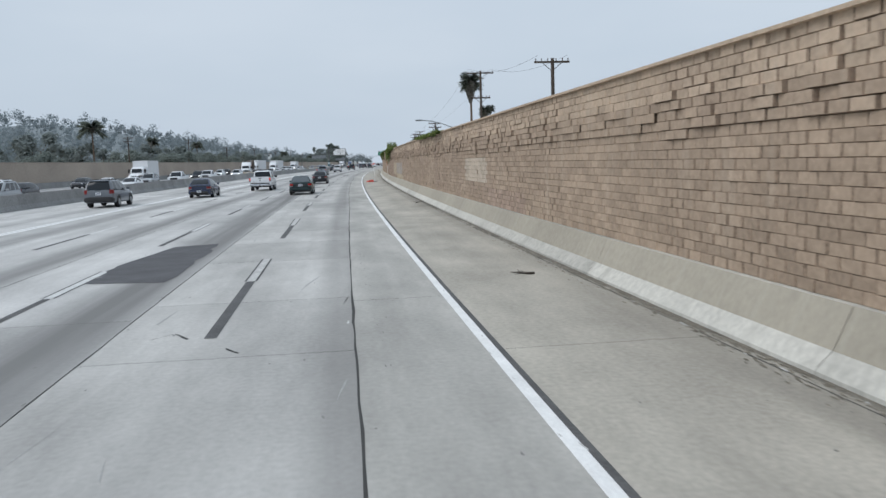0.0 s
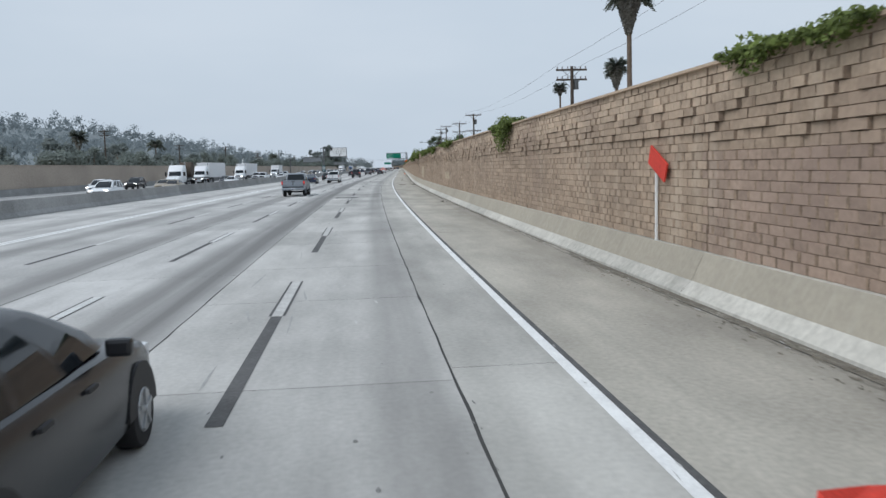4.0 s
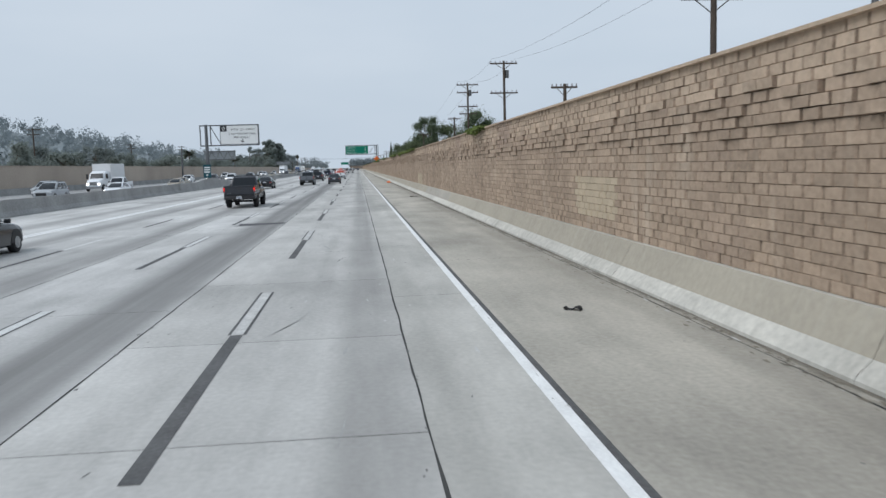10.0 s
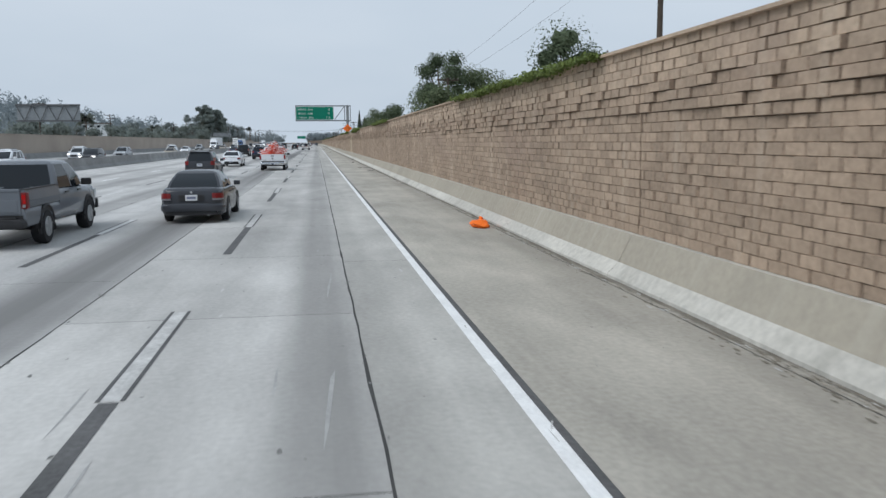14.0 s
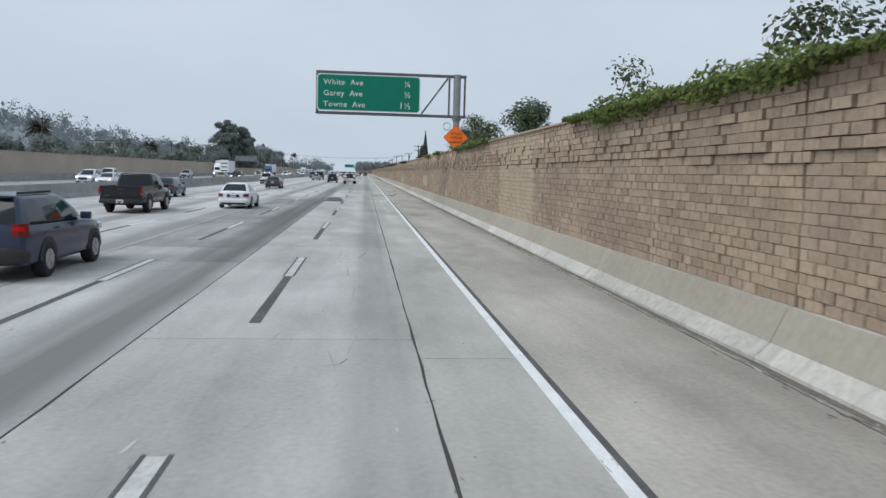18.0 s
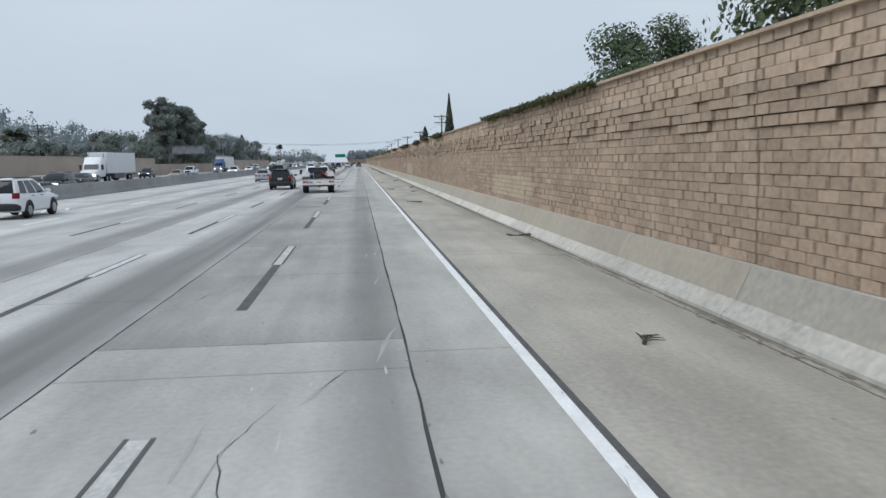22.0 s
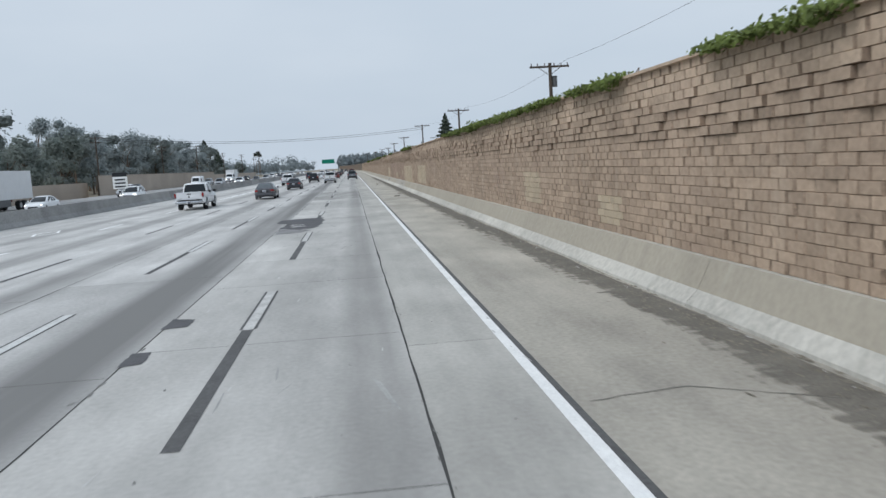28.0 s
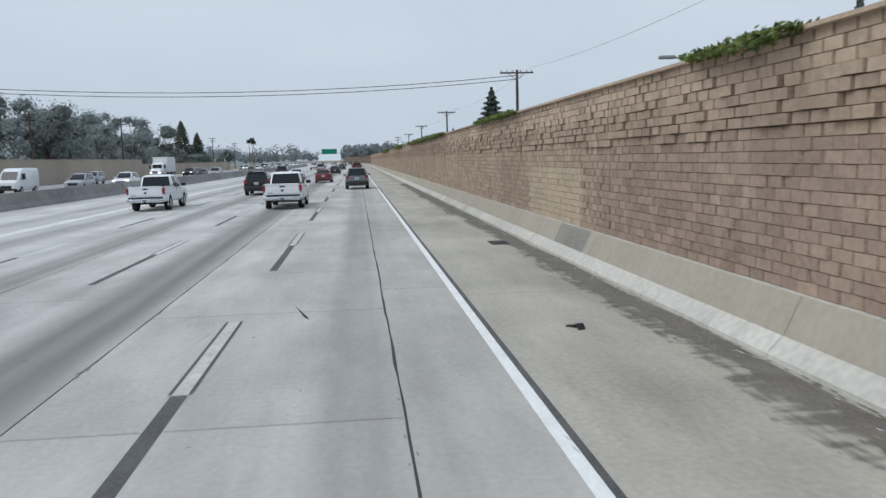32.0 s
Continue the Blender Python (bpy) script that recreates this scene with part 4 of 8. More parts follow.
def ivy(s0, s1, rise, hang, seed, per=190, label="green ivy spilling over the top of the block wall", fat=0.5, size=0.064, material=None):
    rng = np.random.RandomState(seed)
    n = int((s1 - s0) * per * (0.6 + rise + hang))
    ss = rng.uniform(s0, s1, n)
    u = (ss - s0) / (s1 - s0)
    env = np.clip(np.minimum(u, 1 - u) * 5, 0.12, 1) * (0.55 + 0.45 * np.sin(ss * 1.7 + seed) * np.cos(ss * 0.63 + seed * 2))
    t = rng.uniform(-1, 1, n)
    t = np.sign(t) * np.abs(t) ** 1.35
    z = np.where(t > 0, 3.74 + rise * env * t, 3.74 + hang * env * t * np.abs(t))
    depth = np.where(t > 0, rng.uniform(-0.25, fat + 0.3, n), rng.uniform(-0.28, -0.02, n) * (1 + rise * 0.6))
    c = rp(ss, 3.40 + depth, z) + rng.normal(0, 0.03, (n, 3))
    v, f = leaf_quads(rng, c, size, np.array([-0.8, -0.25, 0.75]), 0.8)
    ob = thing("ivy", label, "ivy", group="ivy along the wall")
    lv = new("foliage", np_mesh("foliage", v, f, material or M_IVY))
    lv.parent = ob
    bm = bmesh.new()
    for k in range(int((s1 - s0) / 0.9) + 2):
        a = rng.uniform(s0, s1)
        p, q = Vector(rp(a, 3.62, 3.4)), Vector(rp(a + rng.uniform(-0.6, 0.6), 3.50, 3.78 + rise * 0.4))
        tube(bm, [p, q, Vector(rp(a + rng.uniform(-0.5, 0.5), 3.33, 3.7 - hang * 0.5))], [0.018, 0.012, 0.004], 5)
    tagged(part("stem", bm, M_BARK, ob), "thin brown ivy stems", kind="stuff")
    return ob


IVY = [(39.5, 51.5, 0.30, 0.10), (84.5, 91, 0.35, 0.25), (91, 98.5, 1.1, 1.5), (99.5, 103, 0.5, 0.4), (121, 125, 0.7, 0.9), (143, 151.5, 0.55, 0.25),
       (158, 163, 0.25, 0.5), (164, 171, 0.38, 0.35), (171, 182, 0.55, 0.45), (190.3, 198.3, 0.7, 0.6), (198.3, 204, 0.4, 0.2), (205.5, 209, 0.8, 0.5), (209, 216.5, 1.3, 0.65), (219.5, 228, 0.85, 0.7),
       (256.5, 260.5, 0.4, 0.3), (296, 318, 0.22, 0.12), (318, 322, 0.4, 0.3), (330, 345, 0.3, 0.12), (374, 388, 0.4, 0.1), (411, 416, 0.4, 0.2), (416, 429, 0.7, 0.3),
       (443, 456, 0.45, 0.15), (466, 469, 0.4, 0.1), (475, 479.5, 0.3, 0.1), (513, 528, 0.20, 0.12), (545, 551, 0.4, 0.2),
       (555, 558.5, 0.3, 0.15), (563, 568, 0.5, 0.3), (578, 592, 0.45, 0.2), (604, 612, 0.4, 0.15), (625, 633, 0.4, 0.2), (640.5, 644, 0.4, 0.15), (647.5, 651, 0.35, 0.15), (652, 676, 0.26, 0.15),
       (663, 667.5, 0.5, 0.2), (701, 712, 0.4, 0.1), (733, 736, 0.22, 0.1), (749, 757, 0.15, 0.06), (770, 800, 0.4, 0.15), (812, 830, 0.5, 0.2), (850, 880, 0.5, 0.3)]
for k, (a, b, r, h) in enumerate(IVY):
    if 500 < a < 625:
        ivy(a, b, r * 0.42, h * 1.3, 100 + k, 560, "dull olive creeper matted along the top of the wall", size=0.08, material=M_IVYDRY)
    else:
        ivy(a, b, r * (0.55 if r < 0.8 else 0.95), h * 1.25, 100 + k, per=500 if r < 0.6 else 700, size=0.085)

# bare vine stems hanging down the wall joint
vine = thing("dead_vine", "bare dark vine stems hanging down the wall joint", "vine", group="ivy along the wall")
rv = random.Random(17)
for k in range(7):
    a, low = 193.4 + rv.uniform(-0.25, 0.9 if k % 2 else 0.2), rv.uniform(0.75, 2.4)
    pts, z = [], 3.74
    while z > low:
        pts.append(Vector(rp(a, 3.405, z)))
        a += rv.uniform(-0.09, 0.07)
        z -= rv.uniform(0.2, 0.4)
    part("stem", tube(bmesh.new(), pts, [0.022 - 0.016 * q / len(pts) for q in range(len(pts))], 5), M_STICK, vine)


# ---- trees ----
# a rounded lump of quads for the dense inside of a crown
_g = np.linspace(-1, 1, 5)
LUMP, LUMPF = [], []
for ax in range(3):
    for sg in (-1, 1):
        for ia in range(4):
            for ib in range(4):
                quad = []
                for da, db in ((0, 0), (1, 0), (1, 1), (0, 1)):
                    q = [0, 0, 0]
                    q[ax], q[(ax + 1) % 3], q[(ax + 2) % 3] = sg, _g[ia + da], _g[ib + db]
                    quad.append(tuple(np.round(np.array(q) / np.linalg.norm(q), 5)))
                LUMPF.append(quad)
LUMP = sorted({p for q in LUMPF for p in q})
LUMPF = np.array([[LUMP.index(p) for p in q] for q in LUMPF])
LUMP = np.array(LUMP)


def tree(name, s, l, height, spread, seed, leafm, label, category="tree", leaves=1500, leaf=0.4, trunk_share=0.35, group="", z0=-0.25, lumps=9, tall=1.0, trunk_r=None, core=0.0):
    rng = np.random.RandomState(seed)
    ob = thing(name, label, category, at(s, l, z0), group=group)
    tr = trunk_r or max(0.12, height * 0.022)
    th = height * trunk_share
    bm = bmesh.new()
    p = Vector((0, 0, 0))
    r = tr
    lean = Vector((rng.uniform(-0.06, 0.06), rng.uniform(-0.06, 0.06), 1))
    for k in range(4):
        q = p + lean * (height * 0.62 / 4) + Vector((rng.uniform(-0.1, 0.1), rng.uniform(-0.1, 0.1), 0)) * height * 0.04
        rod(bm, p, q, r, r * 0.78, 8)
        p, r = q, r * 0.78
    cs, rad = [], []
    for k in range(lumps):
        a = rng.uniform(0, 6.283)
        h = rng.uniform(trunk_share + 0.08, 0.92)
        w = spread * (1 - ((h - 0.6) / 0.62) ** 2) ** 0.5 if abs(h - 0.6) < 0.62 else spread * 0.3
        d = w * rng.uniform(0.25, 0.72)
        c = np.array([np.cos(a) * d, np.sin(a) * d, height * h])
        cs.append(c)
        rad.append(spread * rng.uniform(0.36, 0.6) * (9 / max(9, lumps)) ** 0.12)
        rod(bm, lean * (height * max(0.2, h - 0.28)), Vector(c), tr * 0.35, tr * 0.08, 5)
    part("trunk", bm, M_BARK, ob)
    cs, rad = np.array(cs), np.array(rad)
    pick = rng.randint(0, lumps, leaves)
    dirs = rng.normal(size=(leaves, 3))
    dirs /= np.linalg.norm(dirs, axis=1, keepdims=True)
    rr = rng.uniform(0.06, 1.0, (leaves, 1)) ** 0.5
    c = cs[pick] + dirs * rr * rad[pick][:, None] * np.array([1, 1, 0.8 * tall])
    c[:, 2] = np.clip(c[:, 2], height * trunk_share * 0.8, None)
    mid = np.array([0, 0, height * 0.5])
    far = c - mid
    far /= np.linalg.norm(far, axis=1, keepdims=True) + 1e-9
    v, f = leaf_quads(rng, c, leaf, dirs * 0.75 + far * 0.5 + np.array([0, 0, 0.2]), 0.7)
    if core:
        # dense inner foliage, lump by lump
        cv = np.concatenate([p + LUMP * (r * core * rng.uniform(0.6, 1.2, (len(LUMP), 1))) * np.array([1, 1, 0.8 * tall]) for p, r in zip(cs, rad)])
        cv[:, 2] = np.clip(cv[:, 2], height * trunk_share * 0.8, None)
        cf = np.concatenate([LUMPF + k * len(LUMP) for k in range(lumps)])
        f = np.concatenate([f, cf + len(v)])
        v = np.concatenate([v, cv])
    lv = new("crown", np_mesh("crown", v, f, leafm))
    lv.parent = ob
    return ob


def spire(name, s, l, height, width, seed, leafm, label, leaves=1600, leaf=0.3, z0=-0.25, taper=0.8, ragged=0.12):
    """A slim cypress or a conifer."""
    rng = np.random.RandomState(seed)
    ob = thing(name, label, "tree", at(s, l, z0))
    bm = bmesh.new()
    rod(bm, (0, 0, 0), (0, 0, height * 0.95), height * 0.014, 0.02, 8)
    part("trunk", bm, M_BARK, ob)
    h = rng.uniform(0.05, 1, leaves)
    tier = 1 + ragged * np.sin(h * height * 4.5)
    w = width / 2 * np.clip((1 - h) ** taper * 1.25, 0, 1) * tier
    a = rng.uniform(0, 6.283, leaves)
    d = w * rng.uniform(0.5, 1.0, leaves)
    c = np.stack([np.cos(a) * d, np.sin(a) * d, h * height], -1)
    v, f = leaf_quads(rng, c, leaf, np.stack([np.cos(a), np.sin(a), 0 * a + 0.35], -1), 0.6)
    lv = new("crown", np_mesh("crown", v, f, leafm))
    lv.parent = ob
    return ob


def palm(name, s, l, height, seed, label, crown=2.0, fan=True, z0=-0.25, skirt=2.2):
    rng = np.random.RandomState(seed)
    ob = thing(name, label, "palm tree", at(s, l, z0), group="palm trees")
    bm = bmesh.new()
    rod(bm, (0, 0, 0), (0.1, 0, height * 0.5), 0.30, 0.24, 9)
    rod(bm, (0.1, 0, height * 0.5), (0.05, 0, height - 0.6), 0.24, 0.2, 9)
    part("trunk", bm, M_BARK, ob)
    top = np.array([0.05, 0, height - 0.9])
    vs, fs = [], []
    count = 0
    for k in range(120 if fan else 72):
        a = rng.uniform(0, 6.283)
        up = rng.uniform(-0.75 if fan else -0.45, 1.25)
        ln = crown * rng.uniform(0.8, 1.1)
        d = np.array([np.cos(a), np.sin(a), 0])
        side = np.array([-np.sin(a), np.cos(a), 0])
        pts = []
        for t in np.linspace(0, 1, 6):
            out = ln * t * np.cos(up * 0.9)
            zz = ln * t * np.sin(up) - (0.2 if fan else 0.42) * ln * t * t
            pts.append(top + d * out + np.array([0, 0, zz]))
        # a spray of narrow leaflets along the rib
        for t in np.linspace(0.25 if fan else 0.1, 1.0, 13):
            i = t * 5
            k0 = min(4, int(i))
            base = pts[k0] + (pts[k0 + 1] - pts[k0]) * (i - k0)
            for sd in (-1, 1):
                reach = (0.5 if fan else 0.42) * crown * (1.05 - 0.6 * t)
                tip = base + side * sd * reach * 0.55 + d * reach * 0.5 + np.array([0, 0, -reach * (0.25 if fan else 0.45)])
                wv = d * 0.10 * crown / 2
                vs += [base - wv, base + wv, tip + wv * 0.3, tip - wv * 0.3]
                fs.append([count, count + 1, count + 2, count + 3])
                count += 4
    lv = new("fronds", np_mesh("fronds", np.array(vs), np.array(fs), M_PALM))
    lv.parent = ob
    if skirt:
        n = 1500
        h = rng.uniform(0, 1, n)
        a = rng.uniform(0, 6.283, n)
        w = 0.25 + (crown * 0.62) * h ** 1.1
        c = np.stack([np.cos(a) * w * rng.uniform(0.6, 1, n), np.sin(a) * w * rng.uniform(0.6, 1, n), height - 1.0 - skirt * (1 - h)], -1)
        v, f = leaf_quads(rng, c, 0.42, np.stack([np.cos(a), np.sin(a), 0 * a], -1), 0.5)
        sk = new("skirt", np_mesh("skirt", v, f, M_PALMDRY))
        sk.parent = ob
        tagged(sk, "hanging skirt of dead brown fronds", kind="stuff")
    return ob


palm("palm_tree", 165.2, 22.0, 19.4, 1, "tall slim fan palm with a dead frond skirt", 2.5, skirt=4.2)
palm("palm_tree", 190.0, 28.0, 15.0, 2, "slim fan palm behind the wall", 1.5, skirt=2.4)
palm("palm_tree", 284.0, 40.0, 21.3, 3, "tall fan palm above the utility cables", 1.7, skirt=1.8)
palm("palm_tree", 251, -86, 16.5, 4, "broad date palm with arching fronds", 4.2, fan=False, skirt=1.5)
palm("palm_tree", 330, -92, 14.5, 5, "stout fan palm with a brown skirt", 2.6, skirt=4.0)
palm("palm_tree", 420, -97, 15.0, 6, "date palm among the far trees", 3.6, fan=False, skirt=1.5)
palm("palm_tree", 610, -80, 12.0, 7, "date palm standing before the hillside", 3.4, fan=False, skirt=1.0)
palm("palm_tree", 655, -66, 9.0, 17, "low date palm behind the far wall", 3.2, fan=False, skirt=1.0)
for k, (s, l, h) in enumerate(((1425, -56, 21.0), (1430, -53.5, 22.5), (1440, -52, 20.5))):
    palm("palm_tree", s, l, h, 20 + k, "distant slim fan palm against the sky", 2.3, skirt=1.5)

GR = "trees behind the wall"
tree("tree", 430, 16.2, 15.4, 4.6, 31, M_NEAR, "dark green rounded tree behind the wall", leaves=18000, leaf=0.26, trunk_share=0.2, group=GR, lumps=34, core=0.45)
tree("tree", 434, 24, 15.4, 5.4, 32, M_LEAF, "loose light green tree behind the wall", leaves=14000, leaf=0.26, trunk_share=0.2, group=GR, lumps=22)
tree("tree", 400, 25.0, 14.4, 6.6, 46, M_NEAR, "round grey-green tree behind the utility poles", leaves=14000, leaf=0.26, trunk_share=0.2, group=GR, lumps=26, core=0.4)
tree("tree", 441, 17, 11.0, 3.6, 33, M_LEAF, "loose green tree with gaps in its crown", leaves=3000, leaf=0.32, trunk_share=0.2, group=GR, lumps=14)
tree("tree", 465, 16, 12.2, 3.2, 34, M_LEAF, "open leafy tree beside the sign post", leaves=2600, leaf=0.28, trunk_share=0.2, group=GR, lumps=12)
tree("tree", 492, 15.5, 10.4, 3.4, 35, M_NEAR, "dense dark green tree behind the wall", leaves=9000, leaf=0.26, trunk_share=0.2, group=GR, lumps=20)
tree("tree", 543.5, 15.0, 11.4, 4.0, 36, M_NEAR, "dense round green tree above the wall", leaves=17000, leaf=0.22, trunk_share=0.2, group=GR, lumps=26)
tree("tree", 518, 13.0, 11.0, 4.3, 37, M_LEAF, "thin tree with pale sparse leaves", leaves=7500, leaf=0.28, trunk_share=0.2, group=GR, lumps=13)
tree("tree", 604, 16.5, 7.4, 2.6, 38, M_LEAF, "pale leafy tree close behind the wall", leaves=2200, leaf=0.28, trunk_share=0.2, group=GR, lumps=11)
tree("tree", 396, 10.0, 8.0, 3.0, 39, M_LEAF, "pale leafy tree close behind the wall", leaves=2600, leaf=0.26, trunk_share=0.2, group=GR, lumps=11)
tree("tree", 250, 40, 13.0, 6.0, 40, M_FAR, "grey-green far tree behind the wall", leaves=1800, leaf=0.6, trunk_share=0.2, group=GR, core=0.62)
tree("tree", 560, 22, 9.5, 4.0, 41, M_FAR, "grey-green far tree behind the wall", leaves=1800, leaf=0.5, trunk_share=0.2, group=GR, core=0.62)
spire("cypress_tree", 655, 16.4, 15.4, 3.3, 42, M_LEAFD, "slim dark cypress rising above the wall", 14000, 0.24, ragged=0.03, taper=0.95)
spire("conifer_tree", 944, 35.8, 21.2, 12.0, 43, M_LEAFD, "ragged dark conifer with tiered branches", 7000, 0.6, taper=0.9, ragged=0.35)
spire("cypress_tree", 985, 30, 12.0, 2.6, 44, M_LEAFD, "small dark cypress beside the poles", 900, 0.4)
spire("conifer_tree", 800, 48, 17.0, 7.0, 45, M_FAR, "hazy conifer behind the poles", 1500, 0.7, taper=0.9, ragged=0.35)

# ---- the far side: trees, hills, poles ----
rt = random.Random(77)
GL = "trees beyond the far wall"
SPEC = []
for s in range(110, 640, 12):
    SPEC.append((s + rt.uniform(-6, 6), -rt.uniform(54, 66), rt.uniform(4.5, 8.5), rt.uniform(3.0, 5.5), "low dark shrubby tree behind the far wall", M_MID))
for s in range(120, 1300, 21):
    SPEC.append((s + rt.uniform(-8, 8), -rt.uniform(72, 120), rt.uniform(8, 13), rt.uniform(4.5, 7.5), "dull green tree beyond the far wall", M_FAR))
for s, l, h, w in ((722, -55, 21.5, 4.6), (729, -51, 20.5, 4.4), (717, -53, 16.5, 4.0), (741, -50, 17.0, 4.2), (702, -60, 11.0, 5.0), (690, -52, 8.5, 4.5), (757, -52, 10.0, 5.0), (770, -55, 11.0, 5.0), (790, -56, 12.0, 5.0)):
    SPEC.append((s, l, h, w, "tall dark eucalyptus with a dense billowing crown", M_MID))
# grove leaves are paled: the haze is put into their colour
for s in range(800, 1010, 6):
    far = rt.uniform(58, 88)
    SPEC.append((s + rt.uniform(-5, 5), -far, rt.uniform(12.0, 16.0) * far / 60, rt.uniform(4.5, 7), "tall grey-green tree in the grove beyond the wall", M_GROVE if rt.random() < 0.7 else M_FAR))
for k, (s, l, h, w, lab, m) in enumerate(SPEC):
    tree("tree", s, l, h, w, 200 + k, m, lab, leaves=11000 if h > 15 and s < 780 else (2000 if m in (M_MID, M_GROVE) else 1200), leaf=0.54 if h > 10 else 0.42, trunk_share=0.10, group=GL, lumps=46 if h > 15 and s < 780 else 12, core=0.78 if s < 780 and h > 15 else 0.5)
spire("conifer_tree", 1198, -90, 26.5, 13, 61, M_LEAFD, "broad dark pointed conifer beside the freeway", 2400, 1.1, taper=0.7, ragged=0.2)
spire("conifer_tree", 1210, -83, 20, 11, 62, M_LEAFD, "dark pointed conifer beside the freeway", 1800, 1.1, taper=0.7, ragged=0.2)

# hills beyond, one sheet with a wooded crest; haze lies in its colour
hs, hl = np.linspace(-300, 3600, 110), np.linspace(-115, -1500, 36)
HL, HS = np.meshgrid(hl, hs)
d = (-HL - 115) / 700
prof = np.clip(d * 1.8, 0, 1) ** 0.8
hz = np.zeros_like(HL)
for i in range(HL.shape[0]):
    for j in range(HL.shape[1]):
        q = Vector((HL[i, j] * 0.0045, HS[i, j] * 0.0032, 0.3))
        hz[i, j] = 78 + 38 * noise.noise(q) + 16 * noise.noise(q * 3.1)
fade = np.clip((1900 - HS) / 1200, 0.12, 1)
hz = np.clip(hz * prof * fade * np.clip(0.30 + (HS - 200) * 0.00085, 0.28, 1.25), 0, None) - 0.6
hv = np.stack([HL.ravel(), HS.ravel(), hz.ravel()], -1)
n1, n2 = HL.shape
i, j = np.meshgrid(np.arange(n1 - 1), np.arange(n2 - 1), indexing="ij")
i, j = i.ravel(), j.ravel()
hf = np.stack([i * n2 + j, i * n2 + j + 1, (i + 1) * n2 + j + 1, (i + 1) * n2 + j], -1)
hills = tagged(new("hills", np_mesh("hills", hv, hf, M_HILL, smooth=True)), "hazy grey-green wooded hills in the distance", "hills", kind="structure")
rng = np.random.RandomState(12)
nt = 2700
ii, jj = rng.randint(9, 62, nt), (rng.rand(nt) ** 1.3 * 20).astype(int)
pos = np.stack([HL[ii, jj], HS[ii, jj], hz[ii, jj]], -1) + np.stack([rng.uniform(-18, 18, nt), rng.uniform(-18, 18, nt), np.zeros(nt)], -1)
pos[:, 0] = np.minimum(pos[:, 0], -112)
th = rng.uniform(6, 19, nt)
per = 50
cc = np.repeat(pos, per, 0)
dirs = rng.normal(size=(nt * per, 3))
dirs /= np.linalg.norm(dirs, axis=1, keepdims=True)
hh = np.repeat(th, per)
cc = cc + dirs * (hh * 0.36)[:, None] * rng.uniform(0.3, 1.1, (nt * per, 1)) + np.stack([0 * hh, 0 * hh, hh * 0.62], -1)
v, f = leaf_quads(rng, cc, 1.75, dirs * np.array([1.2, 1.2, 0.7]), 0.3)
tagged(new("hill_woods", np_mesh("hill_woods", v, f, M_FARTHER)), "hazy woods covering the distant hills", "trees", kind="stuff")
# dry grass slope and far end of the valley
nt = 420
pos = np.stack([rng.uniform(-150, 420, nt), rng.uniform(1650, 2600, nt), np.zeros(nt)], -1)
near = np.stack([rng.uniform(-10, 46, 90), rng.uniform(1290, 1440, 90), np.zeros(90)], -1)
pos = np.concatenate([pos[np.abs(pos[:, 0] + 12) > 60], near])
pos[:, 2] = 0
nt = len(pos)
th = np.where(pos[:, 1] > 1600, rng.uniform(10, 26, nt), rng.uniform(9, 17, nt))
cc = np.repeat(pos, 60, 0)
dirs = rng.normal(size=(nt * 60, 3))
dirs /= np.linalg.norm(dirs, axis=1, keepdims=True)
hh = np.repeat(th, 60)
cc = cc + dirs * (hh * 0.42)[:, None] * rng.uniform(0.4, 1, (nt * 60, 1)) + np.stack([0 * hh, 0 * hh, hh * 0.55], -1)
v, f = leaf_quads(rng, cc, 3.0, dirs + np.array([0, 0, 0.3]), 0.5)
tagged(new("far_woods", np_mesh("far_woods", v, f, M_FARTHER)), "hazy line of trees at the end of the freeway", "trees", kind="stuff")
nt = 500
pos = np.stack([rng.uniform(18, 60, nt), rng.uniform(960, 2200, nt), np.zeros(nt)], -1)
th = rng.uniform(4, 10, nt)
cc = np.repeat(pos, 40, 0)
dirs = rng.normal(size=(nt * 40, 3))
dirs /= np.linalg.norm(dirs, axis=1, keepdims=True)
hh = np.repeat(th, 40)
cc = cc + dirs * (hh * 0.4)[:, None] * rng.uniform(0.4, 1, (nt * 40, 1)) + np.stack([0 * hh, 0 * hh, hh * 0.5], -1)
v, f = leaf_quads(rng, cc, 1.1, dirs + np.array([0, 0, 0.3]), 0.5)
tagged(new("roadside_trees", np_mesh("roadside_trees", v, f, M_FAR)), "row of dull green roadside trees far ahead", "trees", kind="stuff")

# a pale low house on the hillside
house = thing("house", "low white house with a flat brown roof on the hillside", "house", at(835, -135, 11.0, 20))
part("wall", box(bmesh.new(), (-9, -4, -6), (9, 4, 3.0)), M_SIGNWHITE, house)
part("roof", box(bmesh.new(), (-9.6, -4.6, 3.004), (9.6, 4.6, 3.5), 0.05), M_BARK, house)
for x in (-6, -2, 2, 6):
    w = part("window", box(bmesh.new(), (x - 0.9, -4.06, 0.8), (x + 0.9, -4.0, 2.1)), M_GLASS, house)


# ---- utility poles ----
INSULATOR = None


def insulators(arm, z, w, y=0.16):
    global INSULATOR
    for x in (-0.46, -0.30, -0.12, 0.12, 0.30, 0.46):
        if INSULATOR is None:
            ob = part("insulator", rod(bmesh.new(), (0, 0, 0.07), (0, 0, 0.26), 0.035, 0.05, 6), M_CERAMIC, arm)
            INSULATOR = ob.data
        else:
            ob = new("insulator", INSULATOR)
            ob.parent = arm
        ob.matrix_basis = Matrix.Translation((x * w, y, z))


